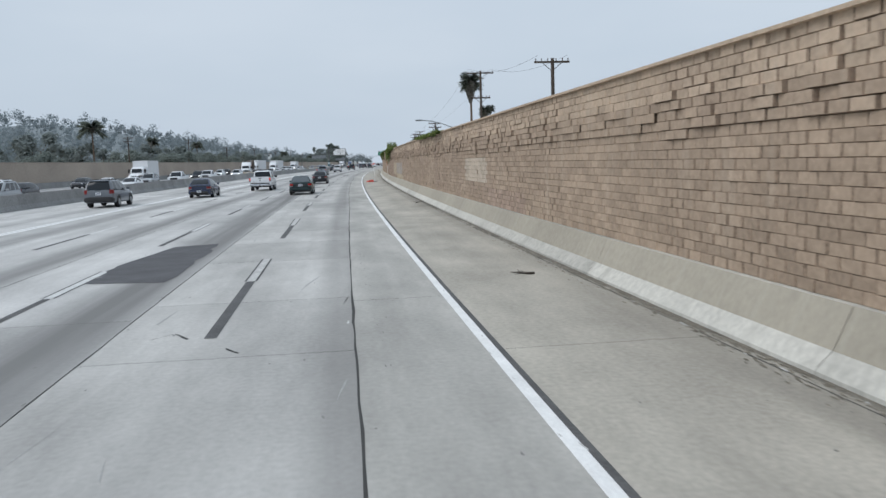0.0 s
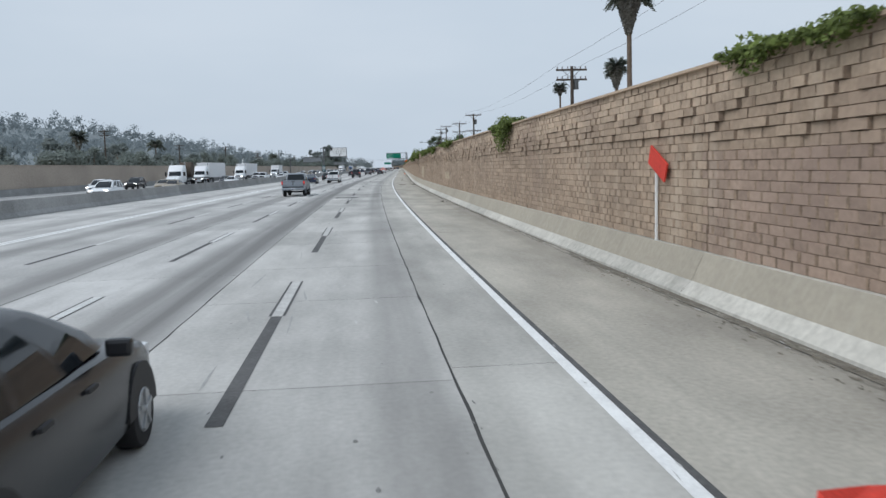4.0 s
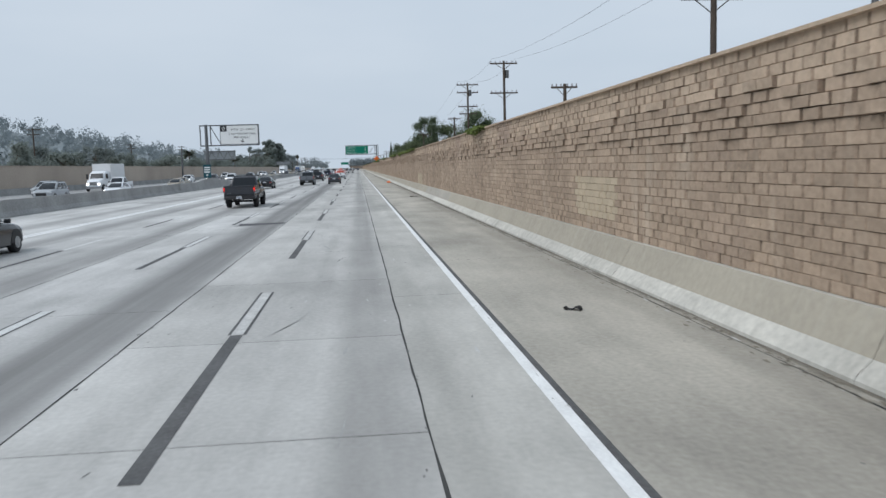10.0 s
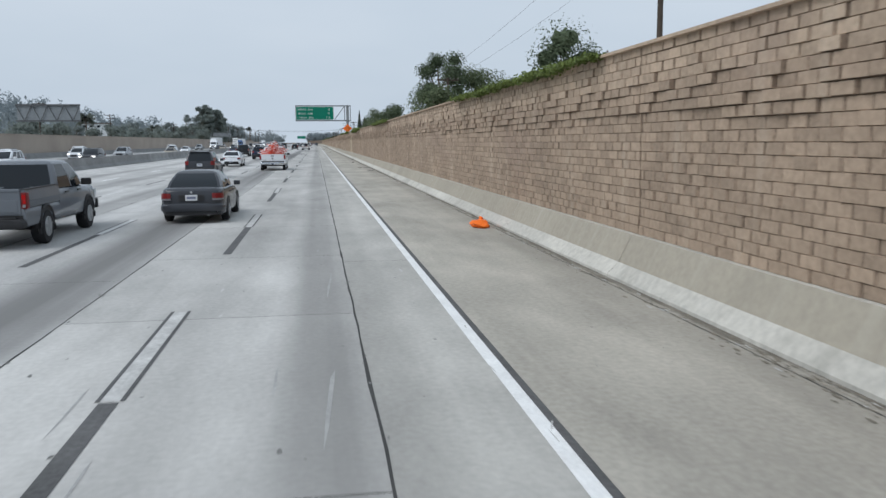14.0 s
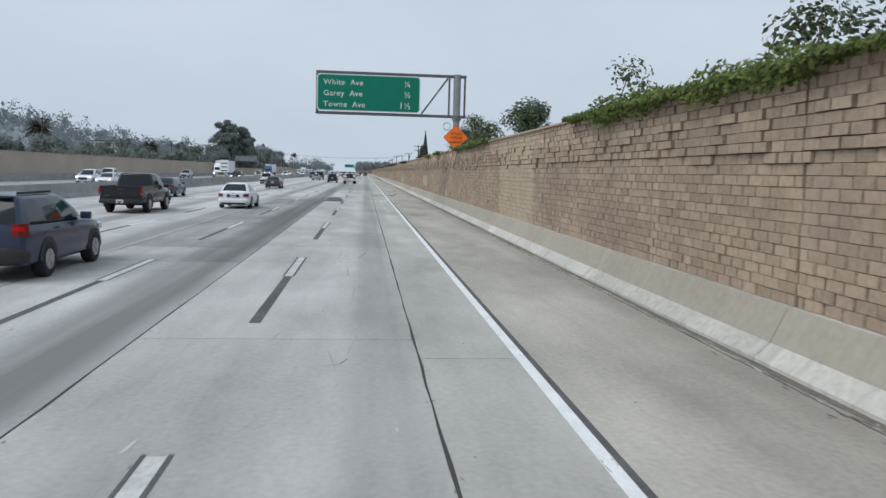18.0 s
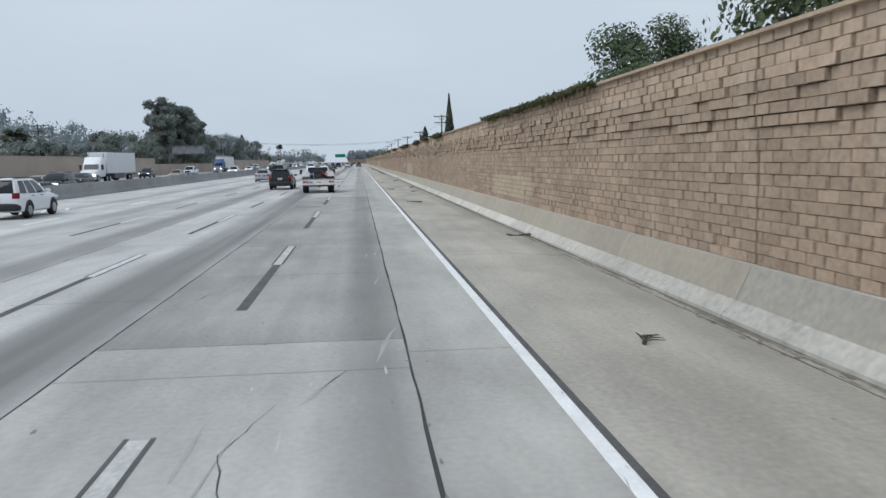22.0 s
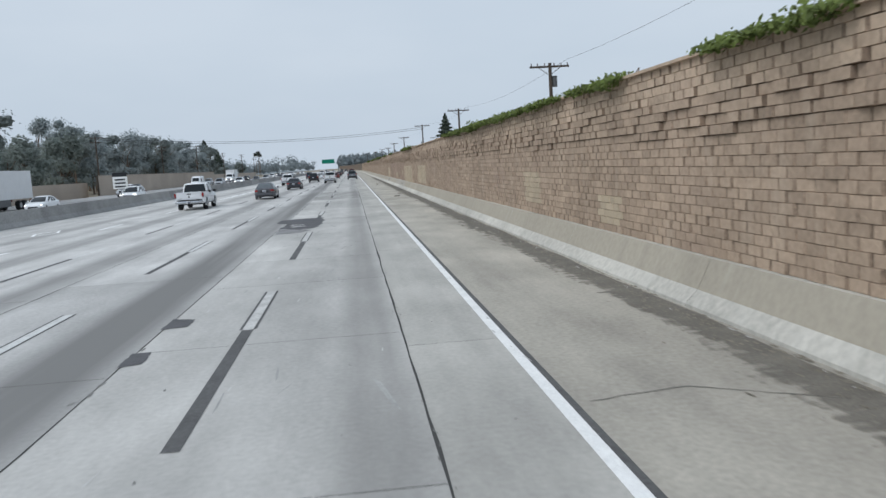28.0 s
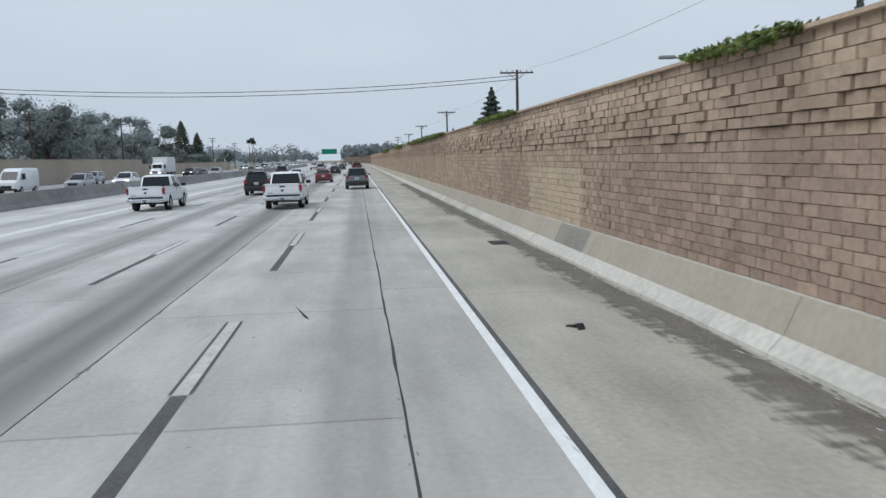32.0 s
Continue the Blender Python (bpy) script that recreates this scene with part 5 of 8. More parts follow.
def utility_pole(s, l, top, arms, gear=False, turn=0.0, label="dark wooden utility pole with crossarms and insulators", brace=True):
    ob = thing("utility_pole", label, "utility pole", at(s, l, -0.25, turn), group="utility poles")
    bm = bmesh.new()
    rod(bm, (0, 0, 0), (0, 0, top + 0.25), 0.17, 0.12, 10)
    part("pole", bm, M_POLE, ob)
    for z, w in arms:
        zz = top + 0.25 - z
        a = box(bmesh.new(), (-w / 2, 0.10, zz - 0.07), (w / 2, 0.22, zz + 0.07))
        if brace:
            for sd in (-1, 1):
                rod(a, (sd * w * 0.28, 0.16, top + 0.2 - z), (0, 0.13, top - 0.4 - z), 0.025, n=5)
        arm = part("crossarm", a, M_POLE, ob)
        if l > 0 and s < 960:
            insulators(arm, zz, w)
    if gear:
        bm = bmesh.new()
        rod(bm, (0.33, 0.1, top - 1.5), (0.33, 0.1, top - 0.7), 0.2, n=10)
        part("transformer", bm, M_STEELD, ob, "grey cylindrical transformer")
    return ob


POLES = [(57, 13.7, 9.4, [(0.25, 2.6)], False), (90, 13.7, 12.2, [(0.25, 3.0), (3.0, 2.2)], False), (153, 13.7, 9.6, [(0.25, 2.4), (1.0, 2.4)], True),
         (223.5, 13.5, 10.6, [(0.25, 2.6), (2.8, 2.4)], True), (258, 13.7, 11.0, [(0.25, 3.0), (1.9, 2.8)], False),
         (308, 13.8, 12.9, [(0.25, 2.9), (3.3, 2.9)], True), (335, 13.7, 13.4, [(0.25, 3.0), (1.3, 3.0), (3.2, 2.7), (4.2, 2.4)], True), (351, 13.7, 9.7, [(0.25, 2.0)], False), (283, 13.7, 8.0, [(0.25, 2.0)], False),
         (410, 13.7, 9.6, [(0.25, 2.6)], False), (641, 13.4, 10.2, [(0.25, 2.8), (1.35, 2.6)], False), (692, 13.4, 9.2, [(0.25, 3.0)], True), (743, 13.4, 9.5, [(0.25, 3.0)], False),
         (798, 13.3, 10.2, [(0.25, 3.1)], False), (856, 13.3, 9.9, [(0.25, 2.9)], False), (909, 13.4, 9.8, [(0.25, 2.8)], False), (957, 13.6, 9.4, [(0.25, 2.6)], False),
         (1010, 13.6, 10.0, [(0.25, 2.6), (1.2, 2.4)], False), (1070, 14, 10, [(0.25, 2.6)], False), (1135, 14, 10, [(0.25, 2.6)], False)]
for s, l, top, arms, gear in POLES:
    utility_pole(s, l, top, arms, gear)
for s, l, top in ((128, -60, 12.0), (205, -60, 10.5), (262, -60, 11.5), (318, -60, 10.0), (377, -60, 11.0), (440, -60, 10.0), (500, -60, 11), (560, -60, 10.5), (640, -56, 9.5), (800, -52, 11.5), (856, -52, 11.0), (905, -52, 12.5), (960, -52, 11), (1020, -52, 11.5), (1085, -52, 11)):
    utility_pole(s, l, top, [(0.3, 2.6), (1.2, 2.2)], False, rt.uniform(-12, 12))


def cable(p, q, sag, label="thin sagging overhead cable", r=0.009):
    n = 14
    t = np.linspace(0, 1, n)
    p, q = np.array(p, float), np.array(q, float)
    pts = p + (q - p) * t[:, None]
    pts[:, 2] -= sag * 4 * t * (1 - t)
    bm = bmesh.new()
    tube(bm, [tuple(p) for p in pts], r, 5)
    ob = part("cable", bm, M_CABLE)
    return tagged(ob, label, "cable", "overhead cables")


main = [(s, l, top, arms[0][1]) for s, l, top, arms, g in POLES if s not in (351, 283)]
for a, b in zip(main, main[1:]):
    if b[0] - a[0] > 100:
        continue
    for x in (-0.42, 0.42) if a[0] < 420 else (0.42,):
        cable(rp(a[0], a[1] + x * a[3], a[2] + 0.2), rp(b[0], b[1] + x * b[3], b[2] + 0.2), 0.7 if b[0] - a[0] < 80 else 1.6)
# one span of cables crosses the freeway
for dz, dx in ((0, 0), (-0.35, 0.2)):
    cable(rp(798, 13.3, 9.7 + dz), rp(800 + dx, -52, 11.2 + dz), 1.7, "sagging cable spanning high over the freeway", 0.03)


def street_lamp(s, l, height, arm, label="grey steel street lamp with a curved arm"):
    ob = thing("street_lamp", label, "street lamp", at(s, l, -0.25), group="street lamps")
    bm = bmesh.new()
    rod(bm, (0, 0, 0), (0, 0, height), 0.11, 0.07, 10)
    part("pole", bm, M_STEELD, ob)
    bm = bmesh.new()
    pts = [(-arm * t, 0, height - 0.35 + 0.95 * math.sin(t * 1.5)) for t in (0, 0.25, 0.5, 0.75, 1.0)]
    tube(bm, pts, 0.04, 7)
    part("arm", bm, M_STEEL, ob)
    x, _, z = pts[-1]
    bm = bmesh.new()
    box(bm, (x - 0.62, -0.13, z - 0.07), (x + 0.05, 0.13, z + 0.07), 0.05)
    part("lamp_head", bm, M_STEEL, ob)
    return ob


street_lamp(76, 9.2, 5.8, 3.4)
street_lamp(240, 8.9, 6.3, 3.4)
street_lamp(756, 13.6, 5.8, 2.4)


# ---- signs ----
def letters(text, size, material, parent, m, name="lettering"):
    cu = bpy.data.curves.new(name, "FONT")
    cu.body, cu.size, cu.extrude = text, size, 0.004
    cu.space_character = 1.08
    tmp = bpy.data.objects.new(name, cu)
    scene.collection.objects.link(tmp)
    bpy.context.view_layer.update()
    me = bpy.data.meshes.new_from_object(tmp.evaluated_get(bpy.context.evaluated_depsgraph_get()))
    bpy.data.objects.remove(tmp)
    me.materials.clear()
    me.materials.append(material)
    ob = new(name, me)
    ob.parent = parent
    ob.matrix_basis = m
    return ob


def panel(bm, x0, x1, z0, z1, y, depth=0.04, r=0.18):
    """A sign plate facing -y with rounded corners."""
    pts = []
    for cx, cz, a0 in ((x1 - r, z1 - r, 0), (x0 + r, z1 - r, 90), (x0 + r, z0 + r, 180), (x1 - r, z0 + r, 270)):
        for k in range(5):
            a = radians(a0 + k * 22.5)
            pts.append((cx + r * math.cos(a), cz + r * math.sin(a)))
    a = [bm.verts.new((x, y, z)) for x, z in pts]
    b = [bm.verts.new((x, y + depth, z)) for x, z in pts]
    bm.faces.new(a)
    bm.faces.new(b[::-1])
    n = len(pts)
    for i in range(n):
        bm.faces.new((a[i], a[(i + 1) % n], b[(i + 1) % n], b[i]))
    return bm


def face_text(text, size, x, z, y, parent, material, name="lettering"):
    return letters(text, size, material, parent, Matrix.Translation((x, y, z)) @ Matrix.Rotation(radians(90), 4, "X"), name)


SGN = 460.6
gsign = thing("overhead_sign", "green overhead street sign on a grey cantilever frame", "road sign", Matrix.Translation((0, SGN, 0)))
bm = bmesh.new()
rod(bm, (3.92, 0.35, -0.25), (3.92, 0.35, 6.0), 0.21, 0.21, 16)
rod(bm, (3.92, 0.35, 6.0), (3.92, 0.35, 8.7), 0.24, 0.24, 16)
part("post", bm, M_STEEL, gsign)
bm = bmesh.new()
rod(bm, (3.92, 0.35, 5.65), (3.92, 0.35, 6.05), 0.21, 0.42, 16)
part("collar", bm, M_STEEL, gsign)
for nm, lo, hi in (("top_beam", (-5.2, 0.22, 8.48), (4.5, 0.40, 8.66)), ("bottom_beam", (-5.2, 0.22, 5.90), (4.5, 0.40, 6.08)), ("end_beam", (-5.2, 0.22, 6.084), (-5.05, 0.40, 8.476)),
                   ("upright", (3.34, 0.24, 6.084), (3.46, 0.38, 8.476)), ("upright", (4.36, 0.24, 6.084), (4.48, 0.38, 8.476))):
    part(nm, box(bmesh.new(), lo, hi, 0.012), M_STEELD, gsign)
bm = bmesh.new()
rod(bm, (1.6, 0.31, 6.1), (3.3, 0.31, 8.45), 0.055, n=8)
part("brace", bm, M_STEELD, gsign)
part("border", panel(bmesh.new(), -5.14, 1.5, 6.12, 8.46, 0.10, 0.04, 0.24), M_SIGNWHITE, gsign, "white reflective border")
part("panel", panel(bmesh.new(), -5.08, 1.44, 6.18, 8.40, 0.092, 0.03, 0.20), M_GREEN, gsign)
part("walkway", box(bmesh.new(), (-5.2, -0.45, 5.92), (1.6, 0.2, 5.97)), M_STEELD, gsign)
for row, (a, b) in enumerate((("White  Ave", "\u00bc"), ("Garey  Ave", "\u00be"), ("Towne  Ave", "1\u00bd"))):
    z = 7.78 - row * 0.70
    face_text(a, 0.50, -4.72, z, 0.084, gsign, M_SIGNWHITE)
    face_text(b, 0.58, 0.42 if row < 2 else 0.12, z - 0.02, 0.084, gsign, M_SIGNWHITE, "numerals")
bm = bmesh.new()
for cx in (-0.62, 0.62):
    for rr in (0.26, 0.21):
        for k in range(16):
            a0, a1 = k * math.tau / 16, (k + 1) * math.tau / 16
            off = 0.1 * (rr - 0.2) * 10
            rod(bm, (3.92 + cx + rr * math.cos(a0), 0.2 + off * 0.2 * math.sin(3 * a0), 5.35 + rr * math.sin(a0)), (3.92 + cx + rr * math.cos(a1), 0.2 + off * 0.2 * math.sin(3 * a1), 5.35 + rr * math.sin(a1)), 0.012, n=4)
part("wire_coil", bm, M_STEEL, gsign, "coils of wire round the post")

rwsign = thing("roadwork_sign", "orange diamond roadwork sign mounted above the wall", "road sign", Matrix.Translation((3.85, SGN - 0.2, 4.62)))
for nm, rr, y, m in (("border", 0.82, -0.02, M_SIGNBLACK), ("panel", 0.80, -0.026, M_ORANGE)):
    bm = bmesh.new()
    a = [bm.verts.new((x * rr, y, z * rr)) for x, z in ((1, 0), (0, 1), (-1, 0), (0, -1))]
    b = [bm.verts.new((x * rr, y + 0.02, z * rr)) for x, z in ((1, 0), (0, 1), (-1, 0), (0, -1))]
    bm.faces.new(a)
    bm.faces.new(b[::-1])
    for k in range(4):
        bm.faces.new((a[k], a[(k + 1) % 4], b[(k + 1) % 4], b[k]))
    part(nm, bm, m, rwsign)
for k, (tx, x) in enumerate((("ROAD", -0.31), ("WORK", -0.34), ("AHEAD", -0.40))):
    face_text(tx, 0.24, x, 0.17 - k * 0.27, -0.032, rwsign, M_SIGNBLACK)
bm = bmesh.new()
box(bm, (-0.03, 0.0, -1.2), (0.03, 0.04, 0.7))
part("stake", bm, M_STEEL, rwsign)

HV = 335.0
hov = thing("carpool_sign", "white overhead carpool lane sign on a dark cantilever frame", "road sign", Matrix.Translation((0, HV, 0)))
bm = bmesh.new()
rod(bm, (-21.9, 0.35, 1.3), (-21.9, 0.35, 8.5), 0.24, 0.2, 14)
part("post", bm, M_STEELD, hov)
for nm, lo, hi in (("top_beam", (-22.75, 0.22, 8.30), (-14.9, 0.40, 8.46)), ("bottom_beam", (-22.75, 0.22, 5.62), (-14.9, 0.40, 5.78)), ("upright", (-22.75, 0.24, 5.784), (-22.62, 0.38, 8.296)), ("upright", (-21.4, 0.24, 5.784), (-21.26, 0.38, 8.296)), ("end_beam", (-15.06, 0.22, 5.784), (-14.9, 0.40, 8.296))):
    part(nm, box(bmesh.new(), lo, hi, 0.012), M_STEELD, hov)
bm = bmesh.new()
rod(bm, (-21.3, 0.31, 8.25), (-20.0, 0.31, 5.8), 0.06, n=8)
part("brace", bm, M_STEELD, hov)
part("border", panel(bmesh.new(), -20.05, -15.0, 5.80, 8.36, 0.10, 0.04, 0.22), M_SIGNBLACK, hov)
part("panel", panel(bmesh.new(), -20.0, -15.05, 5.85, 8.31, 0.092, 0.03, 0.19), M_SIGNWHITE, hov)
part("emblem_plate", box(bmesh.new(), (-20.0, 0.080, 7.55), (-19.15, 0.090, 8.31)), M_SIGNBLACK, hov)
bm = bmesh.new()
for a, b in (((-19.57, 7.68), (-19.39, 7.93)), ((-19.39, 7.93), (-19.57, 8.18)), ((-19.57, 8.18), (-19.75, 7.93)), ((-19.75, 7.93), (-19.57, 7.68))):
    rod(bm, (a[0], 0.076, a[1]), (b[0], 0.076, b[1]), 0.03, n=4)
part("diamond", bm, M_SIGNWHITE, hov)
for tx, size, x, z in (("HOV  2+  ONLY", 0.42, -18.55, 7.66), ("2 OR MORE PERSONS", 0.34, -18.9, 7.10), ("PER VEHICLE", 0.34, -18.2, 6.62)):
    face_text(tx, size, x, z, 0.084, hov, M_SIGNBLACK)
bm = bmesh.new()
box(bm, (-17.16, 0.080, 6.22), (-17.04, 0.089, 6.5))
poly(bm, [(-17.4, 0.080, 6.28), (-17.1, 0.080, 6.0), (-16.8, 0.080, 6.28), (-17.1, 0.080, 6.2)])
part("arrow", bm, M_SIGNBLACK, hov)
bm = bmesh.new()
part("lower_sign", box(bmesh.new(), (-22.5, -0.02, 1.42), (-21.5, 0.06, 3.2), 0.01), M_SIGNBLUE, hov, "dark teal notice plate on the post")
bm = bmesh.new()
for z, w in ((2.72, 0.36), (2.42, 0.4), (2.12, 0.4), (1.72, 0.12)):
    box(bm, (-22.0 - w, -0.03, z), (-22.0 + w, -0.022, z + 0.16))
part("notice_bars", bm, M_SIGNWHITE, hov)


def sign_back(s, x0, x1, z0, z1, post_x, label):
    """The unpainted rear of an overhead sign for the other direction."""
    ob = thing("overhead_sign", label, "road sign", Matrix.Translation((0, s, 0)), "sign backs")
    bm = bmesh.new()
    rod(bm, (post_x, 0, -0.25), (post_x, 0, z1), 0.22, 0.2, 12)
    part("post", bm, M_STEELD, ob)
    for z in (z0, z1):
        part("beam", box(bmesh.new(), (x0, -0.1, z - 0.09), (x1, 0.1, z + 0.09)), M_STEELD, ob)
    n = 8
    for k in range(n):
        a, b = x0 + (x1 - x0) * k / n, x0 + (x1 - x0) * (k + 1) / n
        bm = bmesh.new()
        rod(bm, (a, 0, z0 if k % 2 else z1), (b, 0, z1 if k % 2 else z0), 0.05, n=6)
        part("lattice_bar", bm, M_STEELD, ob)
    part("panel", box(bmesh.new(), (x0 + 0.1, 0.16, z0 - 0.1), (x1 - 0.1, 0.22, z1 + 0.1)), M_STEEL, ob, "bare metal rear of the sign panel")
    return ob


sign_back(425, -39.0, -31.3, 5.1, 7.1, -44.2, "rear of an overhead sign with a dark lattice truss")
sign_back(711, -50.0, -41.6, 4.9, 7.0, -50.5, "rear of an overhead sign among the eucalyptus trees")
for s, z0, z1, nbars in ((525, 1.7, 3.75, 3), (705.3, 1.7, 3.1, 3)):
    ob = thing("lane_sign", "small white lane sign on the median barrier", "road sign", Matrix.Translation((-21.9, s, 0)), "median signs")
    bm = bmesh.new()
    rod(bm, (0, 0.05, 0.97), (0, 0.05, z1), 0.05, n=8)
    part("post", bm, M_STEEL, ob)
    part("panel", box(bmesh.new(), (-0.62, -0.02, z0), (0.62, 0.0, z1 - 0.36), 0.004), M_SIGNWHITE, ob)
    part("header", box(bmesh.new(), (-0.62, -0.02, z1 - 0.355), (0.62, 0.0, z1), 0.004), M_SIGNBLACK, ob)
    bm = bmesh.new()
    for k in range(nbars):
        zz = z0 + 0.12 + k * (z1 - z0 - 0.5) / nbars
        box(bm, (-0.45, -0.03, zz), (0.45, -0.022, zz + 0.13))
    part("notice_bars", bm, M_SIGNBLACK, ob)

# a green sign panel far ahead
fs = thing("overhead_sign", "small green overhead sign far down the freeway", "road sign", at(1180, -6.0))
bm = bmesh.new()
rod(bm, (3.9, 0.3, -0.2), (3.9, 0.3, 8.6), 0.22, n=10)
part("post", bm, M_STEELD, fs)
part("panel", box(bmesh.new(), (-7, 0, 5.8), (1.5, 0.1, 8.6)), M_GREEN, fs)
part("beam", box(bmesh.new(), (-7, 0.104, 6.0), (4.2, 0.3, 6.2)), M_STEELD, fs)

# ---- vehicles ----
def loft(bm, rings):
    vs = [[bm.verts.new(p) for p in r] for r in rings]
    n = len(vs[0])
    for a, b in zip(vs, vs[1:]):
        for i in range(n):
            bm.faces.new((a[i], a[(i + 1) % n], b[(i + 1) % n], b[i]))
    bm.faces.new(vs[0])
    bm.faces.new(vs[-1][::-1])
    return bm


def hull(bm, stations):
    """A lower body: stations of (y, half width, bottom, top)."""
    rings = []
    for y, w, z0, z1 in stations:
        h = z1 - z0
        half = [(w * 0.88, z0), (w * 0.97, z0 + h * 0.08), (w * 0.995, z0 + h * 0.25), (w, z0 + h * 0.45), (w * 0.99, z0 + h * 0.68), (w * 0.965, z0 + h * 0.84), (w * 0.92, z0 + h * 0.94), (w * 0.84, z0 + h * 0.99), (w * 0.5, z1 + 0.012)]
        rings.append([(x, y, z) for x, z in half] + [(-x, y, z) for x, z in half[::-1]])
    return loft(bm, rings)


def wheel(parent, x, y, r, w=0.22, rim=None, dual=False):
    side = 1 if x > 0 else -1
    bm = bmesh.new()
    prof = [(r * 0.62, -w / 2), (r * 0.93, -w / 2), (r, -w * 0.32), (r, w * 0.32), (r * 0.93, w / 2), (r * 0.62, w / 2)]
    n = 22
    rings = [[bm.verts.new((xx, rr * math.cos(k * math.tau / n), rr * math.sin(k * math.tau / n))) for k in range(n)] for rr, xx in prof]
    for a, b in zip(rings, rings[1:]):
        for k in range(n):
            bm.faces.new((a[k], b[k], b[(k + 1) % n], a[(k + 1) % n]))
    bm.faces.new(rings[0])
    bm.faces.new(rings[-1][::-1])
    t = part("wheel", bm, M_RUBBER, parent, smooth=True)
    t.matrix_basis = Matrix.Translation((x, y, r))
    bm = bmesh.new()
    f = side * (w / 2 + 0.004)
    rod(bm, (f - side * 0.02, 0, 0), (f + side * 0.006, 0, 0), r * 0.60, r * 0.57, 16)
    rod(bm, (f + side * 0.006, 0, 0), (f + side * 0.03, 0, 0), r * 0.16, r * 0.12, 10)
    for k in range(5):
        a = k * math.tau / 5
        box(bm, (min(f, f + side * 0.022), -r * 0.06, r * 0.1), (max(f, f + side * 0.022), r * 0.06, r * 0.54), 0, Matrix.Rotation(a, 4, "X"))
    part("rim", bm, rim or M_RIM, t)
    return t


SIMPLE = False


def cabin(ob, y, gb, gr, zb, zr, body, pillars=(0.5,), glass=M_GLASS, roof_z=0.05, quarter=0.0, rear_glass=None):
    """Rounded glass house: y = (rear base, rear roof, front roof, front base); pillars are fractions of its length."""
    cuts = [0.0, 0.05 + quarter * 0.3]
    for f in pillars:
        cuts += [f - 0.018, f + 0.018]
    cuts += [0.93, 1.0]
    rows = []
    for f, inset, up in ((0.0, 0.0, 0.0), (0.35, 0.0, 0.0), (0.68, 0.0, 0.0), (0.92, 0.0, 0.0), (1.0, 0.05, 0.012), (1.0, 0.16, roof_z * 0.75), (1.0, 0.38, roof_z)):
        e = f ** 1.25
        y0, y1 = y[0] + (y[1] - y[0]) * e + inset * 0.9, y[3] + (y[2] - y[3]) * e - inset * 0.9
        w = gb + (gr - gb) * f ** 1.5 - inset
        z = zb + (zr - zb) * f + up
        rear = [(-w * 0.93, y0 + 0.035), (-w * 0.84, y0), (0.0, y0 - 0.045), (w * 0.84, y0), (w * 0.93, y0 + 0.035)]
        side = [(w * (1.0 - 0.05 * abs(2 * c - 1) ** 3), y0 + 0.10 + (y1 - y0 - 0.22) * c) for c in cuts]
        front = [(w * 0.93, y1 - 0.05), (w * 0.84, y1), (0.0, y1 + 0.07), (-w * 0.84, y1), (-w * 0.93, y1 - 0.05)]
        rows.append([(px_, py_, z) for px_, py_ in rear + side + front + [(-a_, b_) for a_, b_ in side[::-1]]])
    n, ns = len(rows[0]), len(cuts)
    panes = {}
    for seg in range(n):
        if seg in (1, 2):
            panes[seg] = "rear_window"
        elif seg in (5 + ns + 1, 5 + ns + 2):
            panes[seg] = "windscreen"
    for k in range(1, ns - 2, 2):
        panes[5 + k] = "side_window"
        panes[10 + 2 * ns - 2 - k] = "side_window"
    groups = {}
    for ring in range(len(rows) - 1):
        for seg in range(n):
            key = "shell"
            if ring < 3 and seg in panes:
                key = panes[seg] if panes[seg] != "side_window" else ("side_window", seg > 5 + ns if SIMPLE else seg)
            groups.setdefault(key, []).append((ring, seg))
    for key, cells in groups.items():
        bm = bmesh.new()
        seen = {}

        def vert(r, k):
            k %= n
            if (r, k) not in seen:
                seen[(r, k)] = bm.verts.new(rows[r][k])
            return seen[(r, k)]

        for r, k in cells:
            bm.faces.new((vert(r, k), vert(r, k + 1), vert(r + 1, k + 1), vert(r + 1, k)))
        if key == "shell":
            bm.faces.new([vert(len(rows) - 1, k) for k in range(n)])
            part("cab_frame", bm, body, ob, smooth=True)
        else:
            nm = key if isinstance(key, str) else key[0]
            part(nm, bm, (rear_glass or glass) if nm == "rear_window" else glass, ob, smooth=True)


def wrap(bm, pts, z0, z1, depth=0.04, slope=0.0):
    """A strip that follows the plan outline pts, from z0 up to z1."""
    out = [Vector((x, y, 0)) for x, y in pts]
    inn = []
    for i, p in enumerate(out):
        d = (out[min(i + 1, len(out) - 1)] - out[max(i - 1, 0)]).normalized()
        inn.append(p + Vector((-d.y, d.x, 0)) * depth)
    ring = out + inn[::-1]
    loft(bm, [[(p.x, p.y, z0) for p in ring], [(p.x * (1 - slope * 0.5), p.y + slope, z1) for p in ring]])
    return bm


def mirrors(ob, y, w, z, m, size=0.1):
    for sd in (1, -1):
        bm = bmesh.new()
        box(bm, (sd * w, y - size * 0.5, z), (sd * (w + size * 1.9), y + size * 0.5, z + size * 1.35), 0.032)
        part("side_mirror", bm, m, ob)


def plate(ob, y, z, face):
    part("number_plate", box(bmesh.new(), (-0.16, y - 0.012, z), (0.16, y + 0.012, z + 0.16)), M_PLATE, ob)
    part("plate_bar", box(bmesh.new(), (-0.12, y + face * 0.016 - 0.003, z + 0.05), (0.12, y + face * 0.016 + 0.003, z + 0.11)), M_NAVYBAR, ob)


M_NAVYBAR = mat("plate_blue", (0.16, 0.18, 0.26), 0.6, 0.05)


